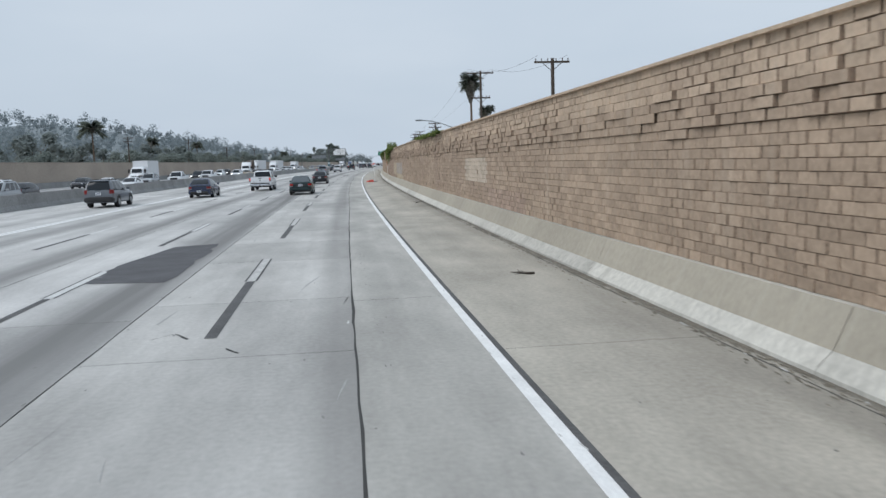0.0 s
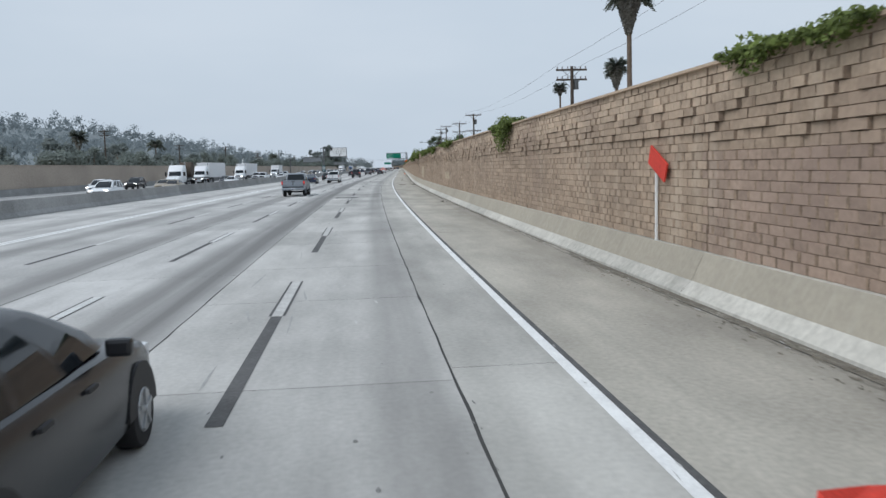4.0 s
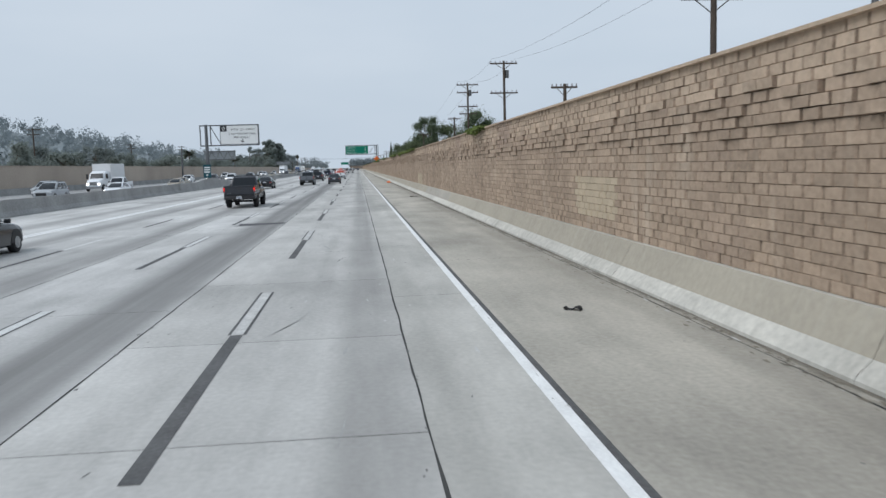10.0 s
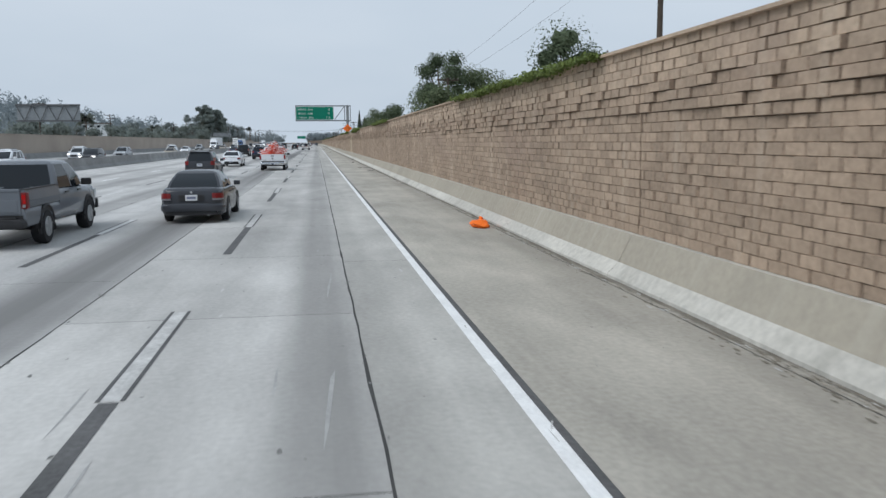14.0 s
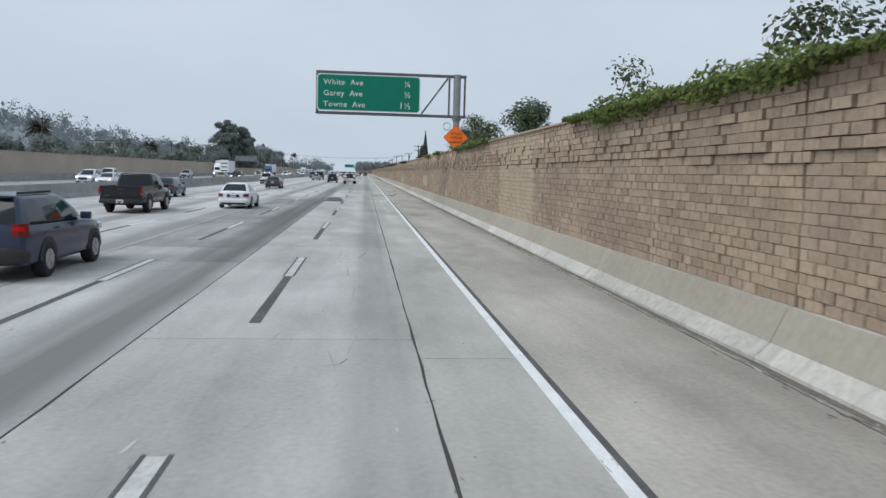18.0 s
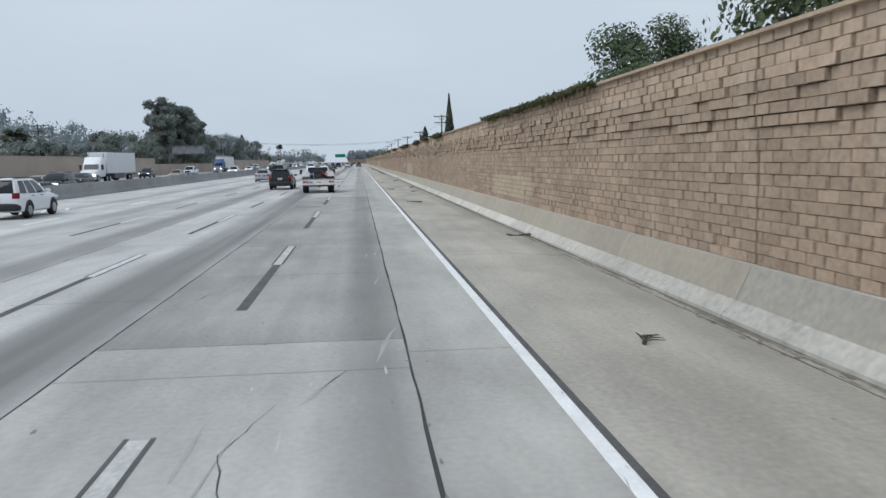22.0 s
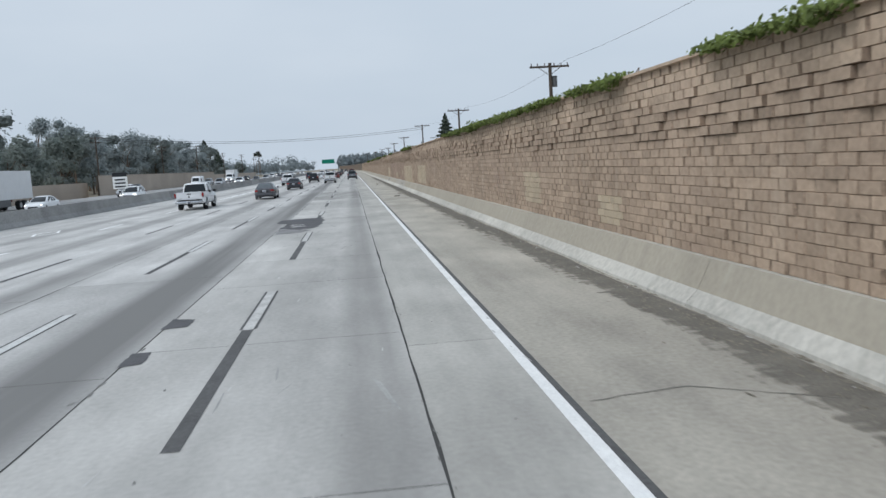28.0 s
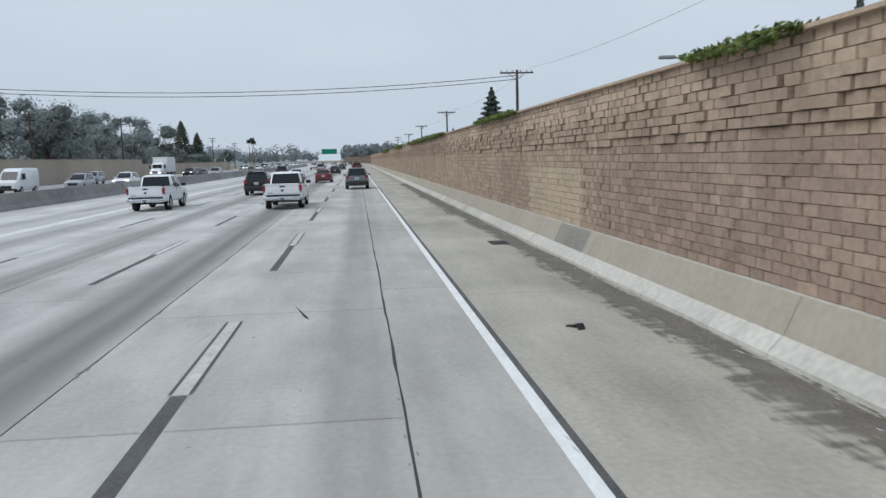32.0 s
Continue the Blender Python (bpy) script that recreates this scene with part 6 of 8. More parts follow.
def arches(ob, w, ys, r):
    if SIMPLE:
        return
    for sd in (1, -1):
        for y in ys:
            # a solid black half-disc stands in for the dark hollow wheel well
            bm = bmesh.new()
            n = 14
            rings = []
            for x in (sd * (w - 0.10), sd * (w + 0.012)):
                rings.append([bm.verts.new((x, y + (r + 0.085) * math.cos(k * math.pi / n), r + (r + 0.085) * math.sin(k * math.pi / n))) for k in range(n + 1)])
            bm.faces.new(rings[0])
            bm.faces.new(rings[1][::-1])
            for k in range(n):
                bm.faces.new((rings[0][k], rings[0][k + 1], rings[1][k + 1], rings[1][k]))
            bm.faces.new((rings[0][0], rings[1][0], rings[1][n], rings[0][n]))
            part("wheel_arch", bm, M_TRIM, ob)


def lamps(ob, y, w, z, h, tail, front_y, front_z, lit=False, lw=0.3):
    for sd in (1, -1):
        bm = bmesh.new()
        box(bm, (sd * (w - lw), y - 0.03, z), (sd * (w + 0.006), y + 0.16, z + h), 0.02)
        part("tail_lamp", bm, tail, ob)
        bm = bmesh.new()
        box(bm, (sd * (w - 0.42), front_y - 0.2, front_z), (sd * (w - 0.03), front_y + 0.03, front_z + 0.15), 0.03)
        part("headlamp", bm, M_HEADLIT if lit else M_HEAD, ob)


def sedan(m, body, label, tail=M_TAILOFF, hatch=False, lit=False, group="cars in traffic", rear_glass=None):
    """Rear axle over the origin, nose to +y."""
    ob = thing("car", label, "car", m, group)
    bm = bmesh.new()
    k = 0.03 if hatch else 0.0
    hull(bm, [(-1.05, 0.50, 0.42, 0.80 + k), (-1.03, 0.66, 0.36, 0.90 + k), (-0.97, 0.77, 0.28, 0.955 + k), (-0.86, 0.83, 0.23, 0.985 + k), (-0.62, 0.87, 0.21, 0.995 + k), (0.0, 0.89, 0.20, 0.985), (0.8, 0.90, 0.20, 0.975), (1.6, 0.90, 0.20, 0.96), (2.2, 0.89, 0.20, 0.935), (2.7, 0.88, 0.20, 0.89), (3.1, 0.85, 0.22, 0.83), (3.38, 0.78, 0.26, 0.76), (3.52, 0.66, 0.30, 0.68), (3.58, 0.50, 0.36, 0.60)])
    part("body", bm, body, ob, smooth=True)
    if hatch:
        cabin(ob, (-0.88, -0.10, 1.40, 2.30), 0.80, 0.60, 0.97, 1.41, body, (0.40, 0.68), quarter=0.35, rear_glass=rear_glass)
    else:
        cabin(ob, (-0.58, 0.10, 1.40, 2.30), 0.79, 0.58, 0.955, 1.40, body, (0.40, 0.68), quarter=0.3, rear_glass=rear_glass)
    arches(ob, 0.885, (0, 2.68), 0.315)
    for x in (-0.79, 0.79):
        for y in (0, 2.68):
            wheel(ob, x, y, 0.315, 0.21)
    bm = bmesh.new()
    hull(bm, [(-1.13, 0.55, 0.38, 0.53), (-1.11, 0.70, 0.35, 0.56), (-1.04, 0.80, 0.33, 0.57), (-0.90, 0.86, 0.33, 0.57), (-0.72, 0.885, 0.33, 0.55)])
    part("bumper", bm, body, ob, smooth=True)
    part("bumper_skirt", box(bmesh.new(), (-0.66, -1.08, 0.24), (0.66, -0.92, 0.345), 0.03), M_TRIM, ob)
    for sd in (1, -1):
        outline = [(0.56, -1.072), (0.65, -1.062), (0.735, -1.02), (0.80, -0.95), (0.845, -0.83)]
        outline = [(sd * x, y) for x, y in outline][::sd]
        t = part("tail_lamp", wrap(bmesh.new(), outline, 0.71, 0.85, 0.05, 0.02), M_TAILOFF, ob)
        if not SIMPLE:
            if tail is not M_TAILOFF:
                part("brake_lens", wrap(bmesh.new(), [(x * 1.006, y - 0.007) for x, y in outline[::sd][:4]][::sd], 0.755, 0.825, 0.02, 0.01), tail, t)
            part("reverse_lens", wrap(bmesh.new(), outline, 0.66, 0.707, 0.045), M_LENS, t)
        bm = bmesh.new()
        box(bm, (sd * 0.40, 3.28, 0.58), (sd * 0.76, 3.47, 0.72), 0.03)
        part("headlamp", bm, M_HEADLIT if lit else M_HEAD, ob)
        for y in () if SIMPLE else (0.62, 1.42):
            part("door_handle", box(bmesh.new(), (sd * 0.875, y, 0.80), (sd * 0.905, y + 0.18, 0.83)), M_TRIM, ob)
    part("grille", box(bmesh.new(), (-0.42, 3.42, 0.38), (0.42, 3.60, 0.56), 0.02), M_TRIM, ob)
    if hatch and not SIMPLE:
        part("rear_diffuser", box(bmesh.new(), (-0.64, -1.142, 0.335), (0.64, -1.04, 0.505), 0.03), M_TRIM, ob)
        part("light_strip", box(bmesh.new(), (-0.60, -1.055, 0.868), (0.60, -1.00, 0.90), 0.01), M_TRIM, ob)
    elif not SIMPLE:
        part("plate_panel", box(bmesh.new(), (-0.34, -1.075, 0.645), (0.34, -1.055, 0.81), 0.01), M_TRIM, ob)
        part("badge", rod(bmesh.new(), (0, -1.055, 0.875), (0, -1.03, 0.875), 0.035, n=12), M_CHROME, ob)
    plate(ob, -1.152 if hatch else -1.085, 0.42 if hatch else 0.65, -1)
    mirrors(ob, 1.95, 0.86, 0.93, body)
    part("exhaust", rod(bmesh.new(), (0.45, -1.10, 0.24), (0.45, -0.8, 0.24), 0.032, n=8), M_STEELD, ob)
    return ob


def suv(m, body, label, tail=M_TAILOFF, lit=False, tall=1.72, group="cars in traffic"):
    ob = thing("suv", label, "car", m, group)
    bm = bmesh.new()
    hull(bm, [(-1.05, 0.66, 0.46, 1.02), (-1.03, 0.80, 0.40, 1.09), (-0.96, 0.88, 0.33, 1.12), (-0.80, 0.91, 0.30, 1.125), (0.2, 0.93, 0.28, 1.11), (1.4, 0.93, 0.28, 1.09), (2.2, 0.93, 0.28, 1.07), (2.8, 0.91, 0.29, 1.03), (3.25, 0.87, 0.31, 0.97), (3.5, 0.78, 0.35, 0.89), (3.6, 0.62, 0.40, 0.80)])
    part("body", bm, body, ob, smooth=True)
    cabin(ob, (-1.0, -0.74, 1.35, 2.25), 0.85, 0.68, 1.09, tall - 0.05, body, (0.32, 0.63), quarter=0.12)
    arches(ob, 0.925, (0, 2.72), 0.36)
    for x in (-0.82, 0.82):
        for y in (0, 2.72):
            wheel(ob, x, y, 0.36, 0.24)
    for sd in (1, -1):
        outline = [(0.66, -1.055), (0.78, -1.04), (0.86, -0.98), (0.905, -0.88)]
        outline = [(sd * x, y) for x, y in outline][::sd]
        t = part("tail_lamp", wrap(bmesh.new(), outline, 0.88, 1.12, 0.05, 0.02), M_TAILOFF, ob)
        if tail is not M_TAILOFF:
            part("brake_lens", wrap(bmesh.new(), [(x * 1.006, y - 0.007) for x, y in outline[::sd][:3]][::sd], 0.985, 1.06, 0.02, 0.01), tail, t)
        bm = bmesh.new()
        box(bm, (sd * 0.45, 3.36, 0.74), (sd * 0.84, 3.55, 0.89), 0.03)
        part("headlamp", bm, M_HEADLIT if lit else M_HEAD, ob)
        for y in () if SIMPLE else (0.4, 1.35):
            part("door_handle", box(bmesh.new(), (sd * 0.905, y, 0.95), (sd * 0.935, y + 0.18, 0.98)), M_TRIM, ob)
        part("roof_rail", box(bmesh.new(), (sd * 0.55 - 0.02, -0.5, tall - 0.01), (sd * 0.55 + 0.02, 1.1, tall + 0.04)), M_TRIM, ob)
    bm = bmesh.new()
    hull(bm, [(-1.13, 0.62, 0.42, 0.64), (-1.11, 0.78, 0.38, 0.67), (-1.03, 0.88, 0.36, 0.68), (-0.85, 0.92, 0.36, 0.66)])
    part("bumper", bm, M_TRIM, ob, smooth=True)
    part("spoiler", box(bmesh.new(), (-0.58, -0.86, tall - 0.065), (0.58, -0.52, tall - 0.02), 0.02), body, ob)
    part("grille", box(bmesh.new(), (-0.46, 3.5, 0.5), (0.46, 3.63, 0.76), 0.02), M_TRIM, ob)
    plate(ob, -1.075, 0.80, -1)
    mirrors(ob, 1.9, 0.90, 1.06, body, 0.12)
    return ob


def pickup(m, body, label, tail=M_TAILOFF, lit=False, scale=1.0, bumper=M_CHROME, group="cars in traffic", rim=None, tailgate_mark=True, lift=0.0):
    ob = thing("pickup_truck", label, "pickup truck", m, group)
    w, r = 0.95 * scale, 0.39 * scale
    z = lift
    bm = bmesh.new()
    hull(bm, [(-1.22, w * 0.96, 0.55 + z, 0.92 + z), (-1.1, w, 0.48 + z, 0.94 + z), (1.0, w, 0.44 + z, 0.95 + z), (1.02, w, 0.44 + z, 1.22 + z), (3.0, w, 0.42 + z, 1.18 + z), (4.1, w * 0.97, 0.44 + z, 1.14 + z), (4.42, w * 0.90, 0.50 + z, 1.05 + z)])
    part("body", bm, body, ob, smooth=True)
    for sd in (1, -1):
        bm = bmesh.new()
        loft(bm, [[(sd * w * 0.985, y, 0.90 + z), (sd * w, y, 1.05 + z), (sd * w * 0.97, y, 1.27 + z), (sd * w * 0.87, y, 1.27 + z), (sd * w * 0.87, y, 0.90 + z)] for y in (-1.20, 1.0)])
        part("bed_side", bm, body, ob)
        part("bed_rail", box(bmesh.new(), (sd * w * 0.86, -1.2, 1.272 + z), (sd * w * 0.98, 1.0, 1.295 + z)), M_TRIM, ob)
    part("tailgate", box(bmesh.new(), (-w * 0.87, -1.235, 0.745 + z), (w * 0.87, -1.15, 1.285 + z), 0.022), body, ob)
    # a black block stands in for the shaded gap above the bumper
    part("bed_gap", box(bmesh.new(), (-w * 0.9, -1.225, 0.56 + z), (w * 0.9, -1.16, 0.741 + z)), M_TRIM, ob)
    if not SIMPLE:
        part("tailgate_lip", box(bmesh.new(), (-w * 0.86, -1.252, 1.235 + z), (w * 0.86, -1.20, 1.298 + z), 0.014), body, ob)
        part("tailgate_panel", box(bmesh.new(), (-w * 0.80, -1.243, 0.80 + z), (w * 0.80, -1.22, 1.06 + z), 0.01), body, ob)
    if tailgate_mark and not SIMPLE:
        part("emblem", rod(bmesh.new(), (0, -1.252, 0.96 + z), (0, -1.238, 0.96 + z), 0.06, n=14), M_TRIM, ob)
        part("name_bar", box(bmesh.new(), (-w * 0.76, -1.249, 0.83 + z), (-w * 0.5, -1.240, 0.855 + z)), M_STEELD, ob)
    part("tailgate_handle", box(bmesh.new(), (-0.13, -1.248, 1.12 + z), (0.13, -1.225, 1.19 + z)), M_TRIM, ob)
    part("bed_floor", box(bmesh.new(), (-w * 0.86, -1.14, 0.945 + z), (w * 0.86, 1.0, 0.96 + z)), M_TRIM, ob)
    cabin(ob, (1.04, 1.20, 2.55, 3.35), w * 0.93, w * 0.80, 1.19 + z, 1.80 * (0.5 + scale / 2) + z, body, (0.48,))
    arches(ob, w * 0.985, (0, 3.38), r)
    for x in (-w * 0.87, w * 0.87):
        for y in (0, 3.38):
            wheel(ob, x, y, r, 0.27, rim)
    for sd in (1, -1):
        bm = bmesh.new()
        box(bm, (sd * w * 0.885, -1.245, 0.88 + z), (sd * (w + 0.006), -1.08, 1.22 + z), 0.02)
        t = part("tail_lamp", bm, M_TAILOFF if tail is M_TAIL else tail, ob)
        if not SIMPLE:
            lens = M_TAILHOT if tail is M_TAIL else M_TAIL
            part("brake_lens", box(bmesh.new(), (sd * w * 0.905, -1.256, 1.07 + z), (sd * w * 0.985, -1.247, 1.17 + z), 0.004), lens, t)
            part("brake_lens", box(bmesh.new(), (sd * w * 0.925, -1.256, 0.99 + z), (sd * w * 0.985, -1.247, 1.055 + z), 0.004), lens, t)
            part("reverse_lens", box(bmesh.new(), (sd * w * 0.91, -1.254, 0.905 + z), (sd * w * 0.98, -1.247, 0.965 + z), 0.003), M_LENS, t)
            for yy in (0, 3.38):
                arc = [(sd * w * 0.985, yy + (r + 0.10) * math.cos(k * math.pi / 12), r + (r + 0.10) * math.sin(k * math.pi / 12)) for k in range(-1, 14)]
                part("wheel_flare", tube(bmesh.new(), arc, 0.04, 6), bumper if bumper is M_TRIM else body, ob, smooth=True)
        bm = bmesh.new()
        box(bm, (sd * w * 0.55, 4.25, 0.80 + z), (sd * w * 0.93, 4.43, 1.0 + z), 0.02)
        part("headlamp", bm, M_HEADLIT if lit else M_HEAD, ob)
        for y in () if SIMPLE else (1.45, 2.45):
            part("door_handle", box(bmesh.new(), (sd * w * 0.985, y, 1.06 + z), (sd * w * 1.02, y + 0.2, 1.10 + z)), M_TRIM, ob)
    bm = bmesh.new()
    hull(bm, [(-1.42, w * 0.84, 0.50 + z, 0.655 + z), (-1.39, w * 0.95, 0.47 + z, 0.67 + z), (-1.24, w * 0.985, 0.46 + z, 0.675 + z)])
    part("rear_bumper", bm, bumper, ob, smooth=True)
    part("step_pad", box(bmesh.new(), (-w * 0.8, -1.40, 0.677 + z), (w * 0.8, -1.24, 0.70 + z)), M_TRIM, ob)
    part("front_bumper", box(bmesh.new(), (-w * 0.95, 4.35, 0.46 + z), (w * 0.95, 4.52, 0.72 + z), 0.03), bumper, ob)
    part("grille", box(bmesh.new(), (-w * 0.52, 4.36, 0.74 + z), (w * 0.52, 4.46, 1.02 + z), 0.02), M_TRIM, ob)
    part("hitch", box(bmesh.new(), (-0.05, -1.5, 0.46 + z), (0.05, -1.3, 0.54 + z)), M_TRIM, ob)
    plate(ob, -1.435, 0.50 + z, -1)
    mirrors(ob, 2.9, w * 0.97, 1.18 + z, M_TRIM, 0.13)
    part("axle", rod(bmesh.new(), (-w * 0.8, 0, r), (w * 0.8, 0, r), 0.07, n=8), M_TRIM, ob)
    return ob


def van(m, body, label, lit=False):
    ob = thing("van", label, "van", m, "cars in traffic")
    bm = bmesh.new()
    hull(bm, [(-1.1, 0.93, 0.4, 2.3), (-1.0, 0.98, 0.35, 2.4), (2.3, 0.98, 0.35, 2.4), (2.9, 0.96, 0.35, 2.1), (3.6, 0.94, 0.36, 1.35), (4.3, 0.85, 0.42, 1.05)])
    part("body", bm, body, ob, smooth=True)
    bm = bmesh.new()
    poly(bm, [(-0.72, 3.62, 1.36), (0.72, 3.62, 1.36), (0.66, 2.98, 2.06), (-0.66, 2.98, 2.06)])
    bmesh.ops.translate(bm, vec=(0, 0.05, 0.03), verts=bm.verts)
    part("windscreen", bm, M_GLASS, ob)
    for sd in (1, -1):
        part("side_window", box(bmesh.new(), (sd * 0.96, 2.2, 1.35), (sd * 0.992, 2.95, 1.9)), M_GLASS, ob)
    arches(ob, 0.975, (0, 3.2), 0.36)
    for x in (-0.86, 0.86):
        for y in (0, 3.2):
            wheel(ob, x, y, 0.36, 0.24)
    lamps(ob, -1.08, 0.9, 0.9, 0.5, M_TAILOFF, 4.2, 0.78, lit, 0.14)
    part("grille", box(bmesh.new(), (-0.5, 4.2, 0.55), (0.5, 4.33, 0.82), 0.02), M_TRIM, ob)
    part("bumper", box(bmesh.new(), (-0.9, 4.15, 0.36), (0.9, 4.4, 0.54), 0.04), M_TRIM, ob)
    mirrors(ob, 3.0, 0.95, 1.35, M_TRIM, 0.14)
    return ob


def truck_cab(ob, y0, body, w=1.18, nose=True, sleeper=False):
    """A truck tractor's cab, its rear wall at y0."""
    top = 3.4 if sleeper else 2.75
    bm = bmesh.new()
    st = [(y0, w, 0.75, top), (y0 + 1.1, w, 0.7, top), (y0 + 1.9, w, 0.7, 2.45)]
    if nose:
        st += [(y0 + 2.25, w * 0.96, 0.7, 1.75), (y0 + 3.6, w * 0.86, 0.6, 1.5), (y0 + 3.9, w * 0.8, 0.6, 1.3)]
    else:
        st += [(y0 + 2.2, w * 0.97, 0.7, 1.6)]
    hull(bm, st)
    part("cab", bm, body, ob, smooth=True)
    bm = bmesh.new()
    poly(bm, [(-w * 0.78, y0 + 2.27, 1.72), (w * 0.78, y0 + 2.27, 1.72), (w * 0.74, y0 + 1.93, 2.40), (-w * 0.74, y0 + 1.93, 2.40)])
    bmesh.ops.translate(bm, vec=(0, 0.06, 0.02), verts=bm.verts)
    part("windscreen", bm, M_GLASS, ob)
    for sd in (1, -1):
        part("side_window", box(bmesh.new(), (sd * w * 0.97, y0 + 1.15, 1.7), (sd * w * 1.012, y0 + 1.85, 2.35)), M_GLASS, ob)
        part("headlamp", box(bmesh.new(), (sd * w * 0.5, y0 + 3.6 if nose else y0 + 2.1, 0.85), (sd * w * 0.82, y0 + 3.93 if nose else y0 + 2.24, 1.12), 0.03), M_HEADLIT, ob)
        bm = bmesh.new()
        box(bm, (sd * (w + 0.12), y0 + 1.9, 1.7), (sd * (w + 0.35), y0 + 2.0, 2.35), 0.02)
        part("side_mirror", bm, M_TRIM, ob)
    end = y0 + (3.9 if nose else 2.2)
    part("grille", box(bmesh.new(), (-w * 0.42, end - 0.12, 0.8), (w * 0.42, end + 0.04, 1.3), 0.03), M_CHROME, ob)
    part("bumper", box(bmesh.new(), (-w * 0.95, end - 0.25, 0.38), (w * 0.95, end + 0.12, 0.72), 0.05), M_CHROME, ob)


def box_truck(m, body, label):
    ob = thing("box_truck", label, "truck", m, "trucks in traffic")
    part("cargo_box", box(bmesh.new(), (-1.25, -2.2, 1.05), (1.25, 4.4, 3.75), 0.03), P_BOX, ob)
    part("chassis", box(bmesh.new(), (-0.5, -2.1, 0.6), (0.5, 7.6, 0.95)), M_TRIM, ob)
    truck_cab(ob, 4.5, body, 1.1, True)
    for x in (-1.0, 1.0):
        wheel(ob, x, 0, 0.48, 0.4)
        wheel(ob, x, 7.4, 0.48, 0.28)
    for sd in (1, -1):
        part("tail_lamp", box(bmesh.new(), (sd * 0.9, -2.24, 0.8), (sd * 1.2, -2.18, 1.0)), M_TAILOFF, ob)
    part("rear_door", box(bmesh.new(), (-1.15, -2.225, 1.15), (1.15, -2.2, 3.6)), M_PLATE, ob)
    part("underride_bar", box(bmesh.new(), (-1.1, -2.2, 0.45), (1.1, -2.1, 0.58)), M_TRIM, ob)
    return ob


def semi(m, body, label, trailer=True):
    ob = thing("semi_truck", label, "truck", m, "trucks in traffic")
    if trailer:
        part("trailer", box(bmesh.new(), (-1.29, -2.5, 1.15), (1.29, 11.5, 4.05), 0.03), P_BOX, ob)
        part("trailer_skirt", box(bmesh.new(), (-1.2, 3.0, 0.45), (1.2, 8.0, 1.146)), M_STEELD, ob)
    else:
        part("flatbed", box(bmesh.new(), (-1.29, -2.5, 1.15), (1.29, 11.5, 1.4)), M_STEELD, ob)
        part("cable_spool", rod(bmesh.new(), (-0.9, 7.0, 2.65), (0.9, 7.0, 2.65), 1.25, n=24), M_POLE, ob)
    truck_cab(ob, 12.0, body, 1.22, True, True)
    part("chassis", box(bmesh.new(), (-0.5, 9.0, 0.6), (0.5, 15.5, 1.0)), M_TRIM, ob)
    for x in (-1.02, 1.02):
        for y in (-0.6, 0.7, 10.2, 11.5):
            wheel(ob, x, y, 0.5, 0.42)
        wheel(ob, x, 15.0, 0.5, 0.28)
        bm = bmesh.new()
        rod(bm, (x, 11.95, 0.9), (x, 11.95, 3.9), 0.07, n=8)
        part("exhaust_stack", bm, M_CHROME, ob)
    for sd in (1, -1):
        part("tail_lamp", box(bmesh.new(), (sd * 0.9, -2.54, 0.85), (sd * 1.2, -2.48, 1.05)), M_TAILOFF, ob)
    return ob


# traffic in our direction
sedan(at(62.5, -4.95), P_DGREEN, "dark green sedan with lit tail lamps in the lane", M_TAIL, rear_glass=M_GLASSL)
pickup(at(75.4, -9.4), P_WHITE, "white pickup truck with an empty bed", M_TAIL, bumper=M_CHROME)
sedan(at(63.2, -12.6), P_NAVY, "dark navy hatchback in the outer lanes", hatch=True)
suv(at(52.0, -16.6), P_GREY, "grey SUV in the carpool lane")
# repeats the green sedan farther on, placed to fit the camera's view
sedan(at(95.3, -4.95), P_BLACK, "black sedan driving in the lane")
pickup(at(159.5, -8.55), P_SLATE, "blue-grey pickup truck with raised tyres and lit tail lamps", M_TAIL, lift=0.08, rim=M_RIMD, bumper=P_SLATE)
sedan(at(340.0, -5.2), P_DGREY, "dark grey sedan in the lane")
pickup(at(216.0, -9.2), P_WHITE, "white pickup truck in the middle lane")
sedan(at(213.5, -12.4), P_NAVY, "dark navy sedan in the outer lane", rear_glass=M_GLASSL)
sedan(at(246.8, -13.05), P_BLACK, "black sedan in the outer lane")
rack_truck = pickup(at(274.8, -9.0), P_DGREY, "charcoal pickup truck with a roof rack and lit tail lamps", M_TAIL, rim=M_RIMD, bumper=M_TRIM, lift=0.06)
bm = bmesh.new()
for y in (1.45, 2.35):
    rod(bm, (-0.62, y, 1.92), (0.62, y, 1.92), 0.022, n=6)
for x in (-0.62, 0.62):
    rod(bm, (x, 1.35, 1.92), (x, 2.45, 1.92), 0.022, n=6)
    for y in (1.45, 2.35):
        rod(bm, (x, y, 1.80), (x, y, 1.92), 0.018, n=6)
part("roof_rack", bm, M_TRIM, rack_truck, "black tubular roof rack")
pickup(at(335.2, -8.75), P_GREY, "grey pickup truck in the middle lane", M_TAILOFF, bumper=M_TRIM)
sedan(at(322, -12.9), P_BLACK, "black sedan in the outer lane")
suv(at(368.4, -8.9), P_DGREY, "dark grey SUV in the middle lane")
cones_truck = pickup(at(382.5, -5.2), P_WHITE, "white pickup truck carrying a heap of orange cones", M_TAILOFF, scale=1.05)
sedan(at(394.0, -9.6), P_WHITE, "white fastback car in the middle lane", hatch=True)
pickup(at(448.5, -13.4), P_BLACK, "black pickup truck in the outer lane", M_TAILOFF, scale=1.06, rim=M_RIM, bumper=M_TRIM)
